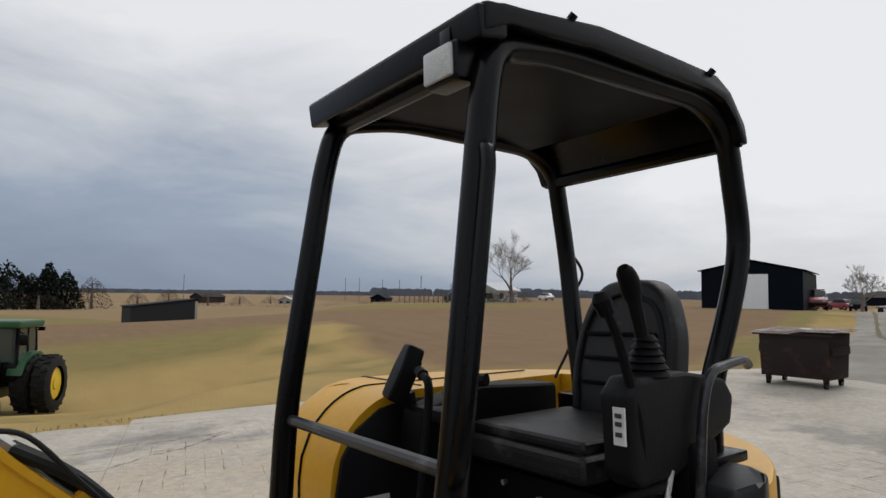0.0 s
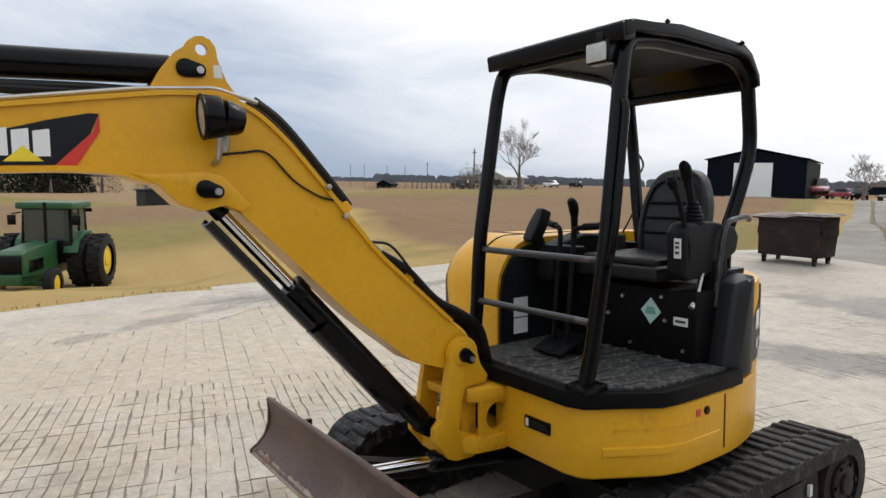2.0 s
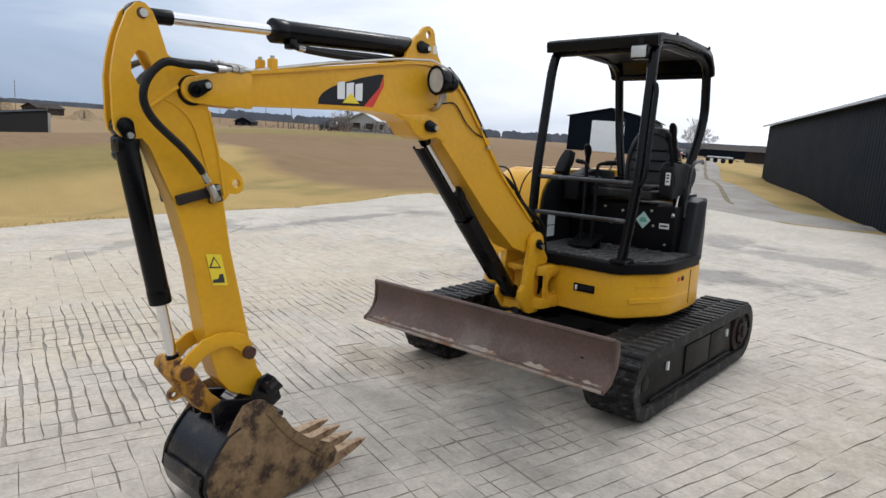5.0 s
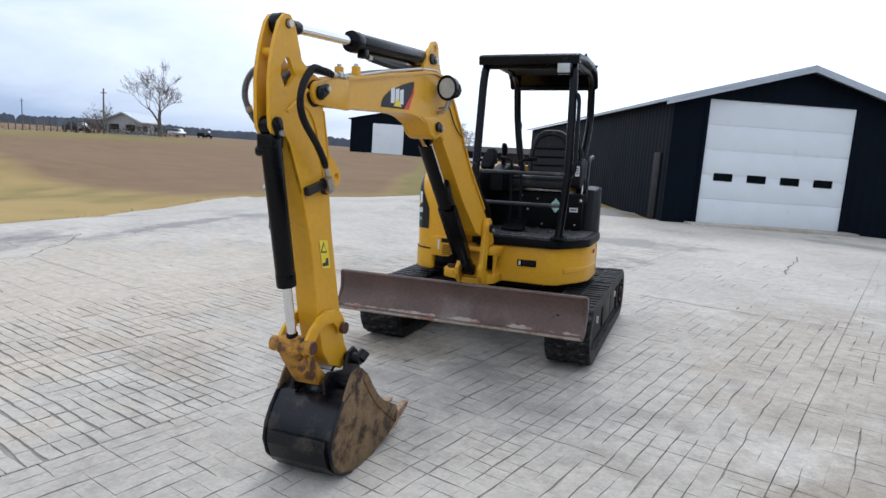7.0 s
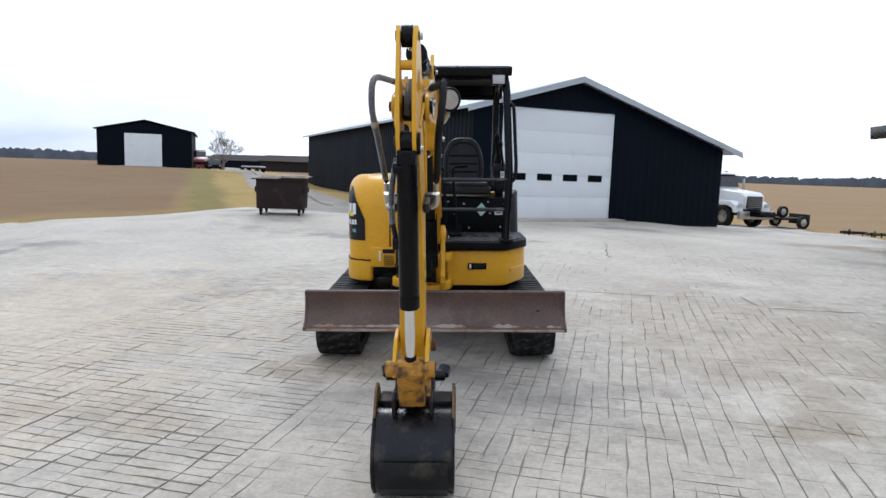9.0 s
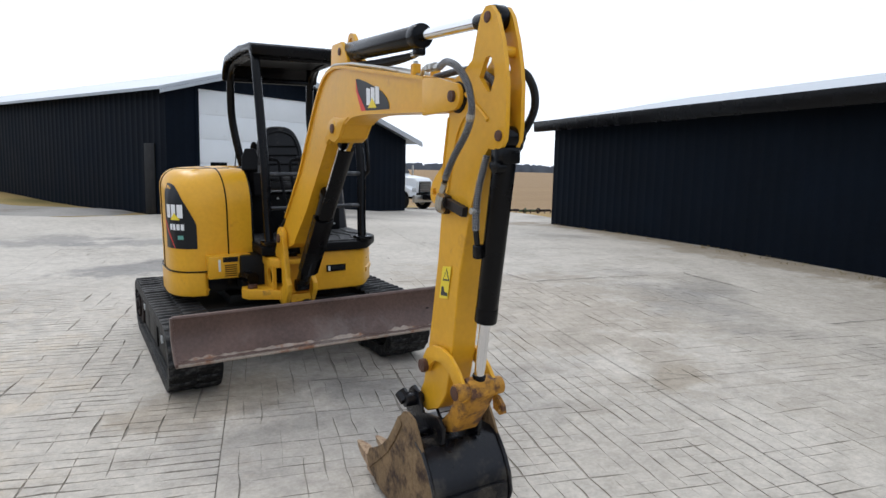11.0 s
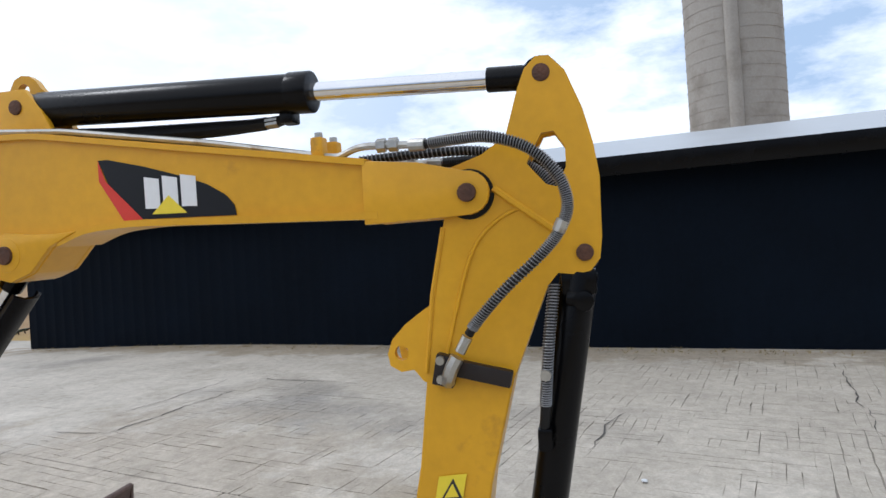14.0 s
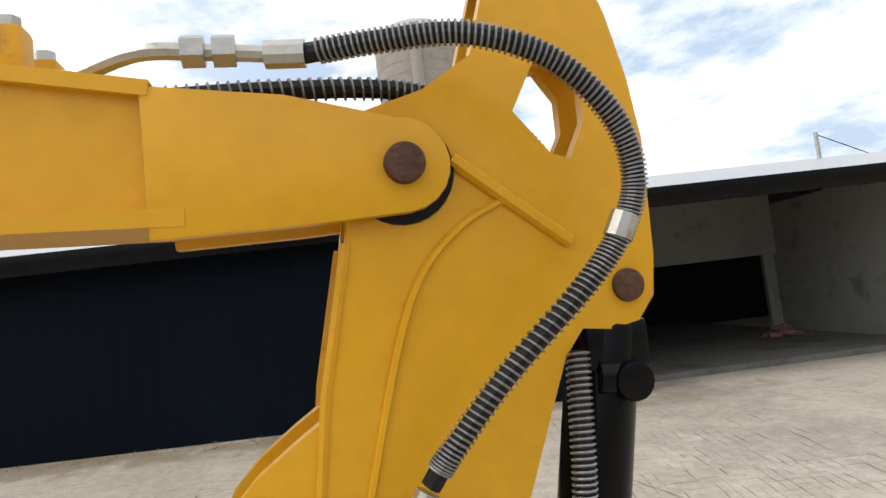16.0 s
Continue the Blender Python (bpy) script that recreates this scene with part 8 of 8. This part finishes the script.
# far woods round the horizon: ragged bands of treetops, with the haze put into their colour
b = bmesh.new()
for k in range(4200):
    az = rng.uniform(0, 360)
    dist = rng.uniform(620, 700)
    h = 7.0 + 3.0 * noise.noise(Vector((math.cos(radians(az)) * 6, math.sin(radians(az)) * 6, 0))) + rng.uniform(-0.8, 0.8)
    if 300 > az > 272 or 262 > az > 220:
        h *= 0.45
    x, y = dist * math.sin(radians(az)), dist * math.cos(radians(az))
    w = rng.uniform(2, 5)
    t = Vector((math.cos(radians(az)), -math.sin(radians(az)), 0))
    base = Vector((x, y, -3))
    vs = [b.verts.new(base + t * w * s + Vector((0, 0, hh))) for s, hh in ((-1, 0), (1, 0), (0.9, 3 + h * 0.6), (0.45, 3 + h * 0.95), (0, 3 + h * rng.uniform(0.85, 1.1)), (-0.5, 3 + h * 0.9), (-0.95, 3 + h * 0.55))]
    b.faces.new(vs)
tagged(part("woods", b, HAZY_WOODS), "band of distant bare woods, tinted grey-blue with haze", "woods", kind="stuff")


def farmhouse(x, y, turn, w, d, h, wall, roof, label, z=None, openings=2):
    f = thing("house", pose(x, y, gh(x, y) if z is None else z, 0, 0, turn), label, "house")
    part("wall", prism([(-w / 2, -0.3), (w / 2, -0.3), (w / 2, h), (0, h + w * 0.22), (-w / 2, h)], -d / 2, d / 2, axis="y"), wall, f)
    for s in (-1, 1):
        part("roof", prism([(s * (w / 2 + 0.3), h - 0.12), (0, h + w * 0.22 + 0.04), (0, h + w * 0.22 + 0.16), (s * (w / 2 + 0.3), h)], -d / 2 - 0.3, d / 2 + 0.3, axis="y"), roof, f)
    for k in range(openings):
        px = -w * 0.25 + k * w * 0.5
        part("window", box(px - 0.4, px + 0.4, -d / 2 - 0.03, -d / 2 + 0.02, h * 0.35, h * 0.75), DARK_GLASS, f)
        part("window", box(w / 2 - 0.02, w / 2 + 0.03, -d * 0.25 + k * d * 0.5 - 0.4, -d * 0.25 + k * d * 0.5 + 0.4, h * 0.35, h * 0.75), DARK_GLASS, f)
    return f


GREY_ROOF = material("pale_metal_roof", (0.5, 0.52, 0.54), 0.6, spread=0.1, scale=0.6, bump=0.0)
farmhouse(-49.0, 42.0, 20, 3.0, 4.6, 1.3, material("old_grey_clapboard", (0.4, 0.4, 0.39), 0.85, spread=0.12, bump=0.0), GREY_ROOF, "low pale farmhouse with a grey metal roof")
farmhouse(-25.0, 108.0, 70, 4.0, 13, 1.8, RUSTY, RUSTY, "long low dark shed far along the lane", openings=2)
farmhouse(-150.0, 62.0, 60, 3.2, 5, 1.2, material("weathered_grey_board", (0.3, 0.29, 0.28), 0.9, spread=0.15, bump=0.0), GREY_ROOF, "grey farm building far across the fields", z=-1.2)
farmhouse(-190.0, 55.0, 30, 4.5, 9, 1.8, RUSTY, RUSTY, "dark farm building far across the fields", z=-1.5)
farmhouse(-128.0, 76.0, 40, 3.4, 5, 1.4, SIDING, SIDING, "small dark barn on the horizon", z=-0.6)
farmhouse(-60.0, 190.0, 60, 7, 24, 2.2, SIDING, RUSTY, "long low dark barn beyond the lane")
for x, y, turn, paint, label in ((-92.0, 93.0, 70, TRUCK_WHITE, "white car parked by the farmhouse"), (-88.0, 96.0, 60, SIDING, "dark car parked by the farmhouse"), (-70.0, 53.0, 75, BLACK, "black car parked by the farmhouse"),
                                 (-40.5, 93.0, 40, TRUCK_WHITE, "white car beside the lane"), (-30.0, 80.0, 20, SIDING, "dark car at the end of the lane"), (-36.5, 92.0, 60, CAR_RED, "red car far down the lane")):
    car(x, y, turn, paint, label)

# flatbed wagon with a white load beside the lane
FBX, FBY = -17.6, 54.5
wagon = thing("wagon", pose(FBX, FBY, gh(FBX, FBY), 0, 0, 70) @ Matrix.Diagonal((0.62, 0.62, 0.62, 1)), "old flatbed farm wagon with a pale load", "wagon")
part("bed", box(-0.9, 0.9, -1.9, 1.9, 0.6, 0.72, 0.02), RUSTY, wagon)
for x in (-0.8, 0.8):
    for y in (-1.3, 1.3):
        wheel(wagon, x, y, 0.35, 0.35, 0.2, RUSTY)
part("load", box(-0.7, 0.75, -1.7, 1.6, 0.72, 0.92, 0.05), DULL_WHITE, wagon)
part("drawbar", tube([(0, -1.9, 0.55), (0, -3.2, 0.45)], 0.05, 6), RUSTY, wagon)

# utility poles
for k, (az, dist, h) in enumerate(((-55.6, 120, 5.2), (-51.7, 62, 4.0), (-61.0, 190, 7), (-62.2, 195, 7), (-59.0, 200, 6.5), (-75.4, 170, 8), (-66.5, 180, 7), (-57.5, 150, 5.0))):
    x, y = 1.6 + dist * math.sin(radians(az)), -1.7 + dist * math.cos(radians(az))
    p = thing("utility_pole", pose(x, y, gh(x, y) - 0.2), "weathered wooden utility pole in the fields", "pole", "utility poles")
    part("post", tube([(0, 0, 0), (0, 0, h)], [0.085, 0.06], 8), BARK, p)
    part("crossarm", box(-0.35, 0.35, -0.03, 0.03, h - 0.4, h - 0.34), BARK, p)
# fence posts along the hedge
for k in range(16):
    az, dist = -57 + k * 0.42, 92 - k * 1.2
    x, y = 1.6 + dist * math.sin(radians(az)), -1.7 + dist * math.cos(radians(az))
    p = tagged(part("fence_post", tube([(0, 0, -0.2), (0, 0, 1.2)], 0.08, 6), BARK, at=pose(x, y, gh(x, y))), "grey wooden fence post at the field edge", "fence post", "field fence")

OLIVE = material("faded_green_paint", (0.05, 0.075, 0.03), 0.7, spread=0.3, bump=0.02, stain=(0.1, 0.06, 0.03), stain_amount=0.35)
# farm implements left at the yard's north-east edge
for k, (az, dist, mat, label) in enumerate(((38.8, 24.5, RUSTY, "rusty implement frame lying in grass"), (40.6, 24.0, OLIVE, "green implement beam lying in grass"), (41.7, 24.6, RUSTY, "rusty implement frame lying in grass"), (43.2, 24.2, OLIVE, "green implement beam lying in grass"))):
    x, y = -2.05 + dist * math.sin(radians(az)), -4.84 + dist * math.cos(radians(az))
    im = thing("implement", pose(x, y, gh(x, y), 0, 0, -40 + 15 * k) @ Matrix.Diagonal((0.5, 0.5, 0.5, 1)), label, "implement", "implements by the field")
    part("beam", tube([(-0.75, 0, 0.14), (0.75, 0.1, 0.18)], 0.09, 8), mat, im)
    for q in range(3):
        part("tine", tube([(-0.5 + q * 0.5, 0, 0.2), (-0.45 + q * 0.5, -0.25, 0.25), (-0.45 + q * 0.5, -0.3, -0.02)], 0.04, 6), RUSTY, im)
    part("disc", cyl((-0.3, 0.15, 0.16), (-0.2, 0.15, 0.16), 0.2, seg=16), mat, im)

# mast with a stay wire behind the shed roof
mast = thing("mast", pose(11.2, -15.3, 2.9), "thin grey mast with a stay wire above the shed", "mast")
part("pole", tube([(0, 0, -3.0), (0, 0, 1.5)], 0.045, 8), STEEL, mast)
part("wire", tube([(0, 0, 1.45), (1.6, -4.5, 0.7)], 0.012, 5), HOSE, mast)

# dry weeds along the foot of the shed and the slab edges
b = bmesh.new()
for k in range(320):
    s = rng.uniform(0.2, 16.3)
    p = SHED @ Vector((s, rng.uniform(-0.45, -0.04), 0))
    z = gh(p.x, p.y)
    for q in range(3):
        d = Vector((rng.uniform(-0.05, 0.05), rng.uniform(-0.05, 0.05), rng.uniform(0.01, 0.05)))
        e = Vector((rng.uniform(-1, 1), rng.uniform(-1, 1), 0)).normalized() * 0.008
        o = Vector((p.x + rng.uniform(-0.1, 0.1), p.y + rng.uniform(-0.1, 0.1), z))
        b.faces.new([b.verts.new(v) for v in (o - e, o + e, o + d)])
for (x1, y1), (x2, y2) in zip(YARD[2:11], YARD[3:12]):
    for k in range(int(90 * math.hypot(x2 - x1, y2 - y1) / 2)):
        t = rng.random()
        o = Vector((x1 + (x2 - x1) * t - rng.uniform(-0.15, 0.7), y1 + (y2 - y1) * t + rng.uniform(-0.3, 0.3), 0))
        o.z = gh(o.x, o.y) - 0.04
        d = Vector((rng.uniform(-0.06, 0.06), rng.uniform(-0.06, 0.06), rng.uniform(0.02, 0.075)))
        e = Vector((rng.uniform(-1, 1), rng.uniform(-1, 1), 0)).normalized() * 0.01
        b.faces.new([b.verts.new(v) for v in (o - e, o + e, o + d)])
tagged(part("weeds", b, material("dry_grass_blades", (0.3, 0.23, 0.11), 0.9, spread=0.3, bump=0.0)), "dry tufts of grass along the slab edges", "weeds", kind="stuff")

# scrap of pale litter on the concrete
scrap = thing("litter_scrap", pose(2.9, -4.16, gh(2.9, -4.16) + 0.004, 0, 0, 20), "small crumpled white scrap lying on concrete", "litter")
b = bmesh.new()
bmesh.ops.create_icosphere(b, subdivisions=2, radius=0.022)
for v in b.verts:
    v.co.z = (v.co.z + 0.022) * 0.45 + 0.004 * noise.noise(v.co * 60)
    v.co.x *= 1.3 + 0.3 * noise.noise(v.co * 30)
part("paper", b, DULL_WHITE, scrap)
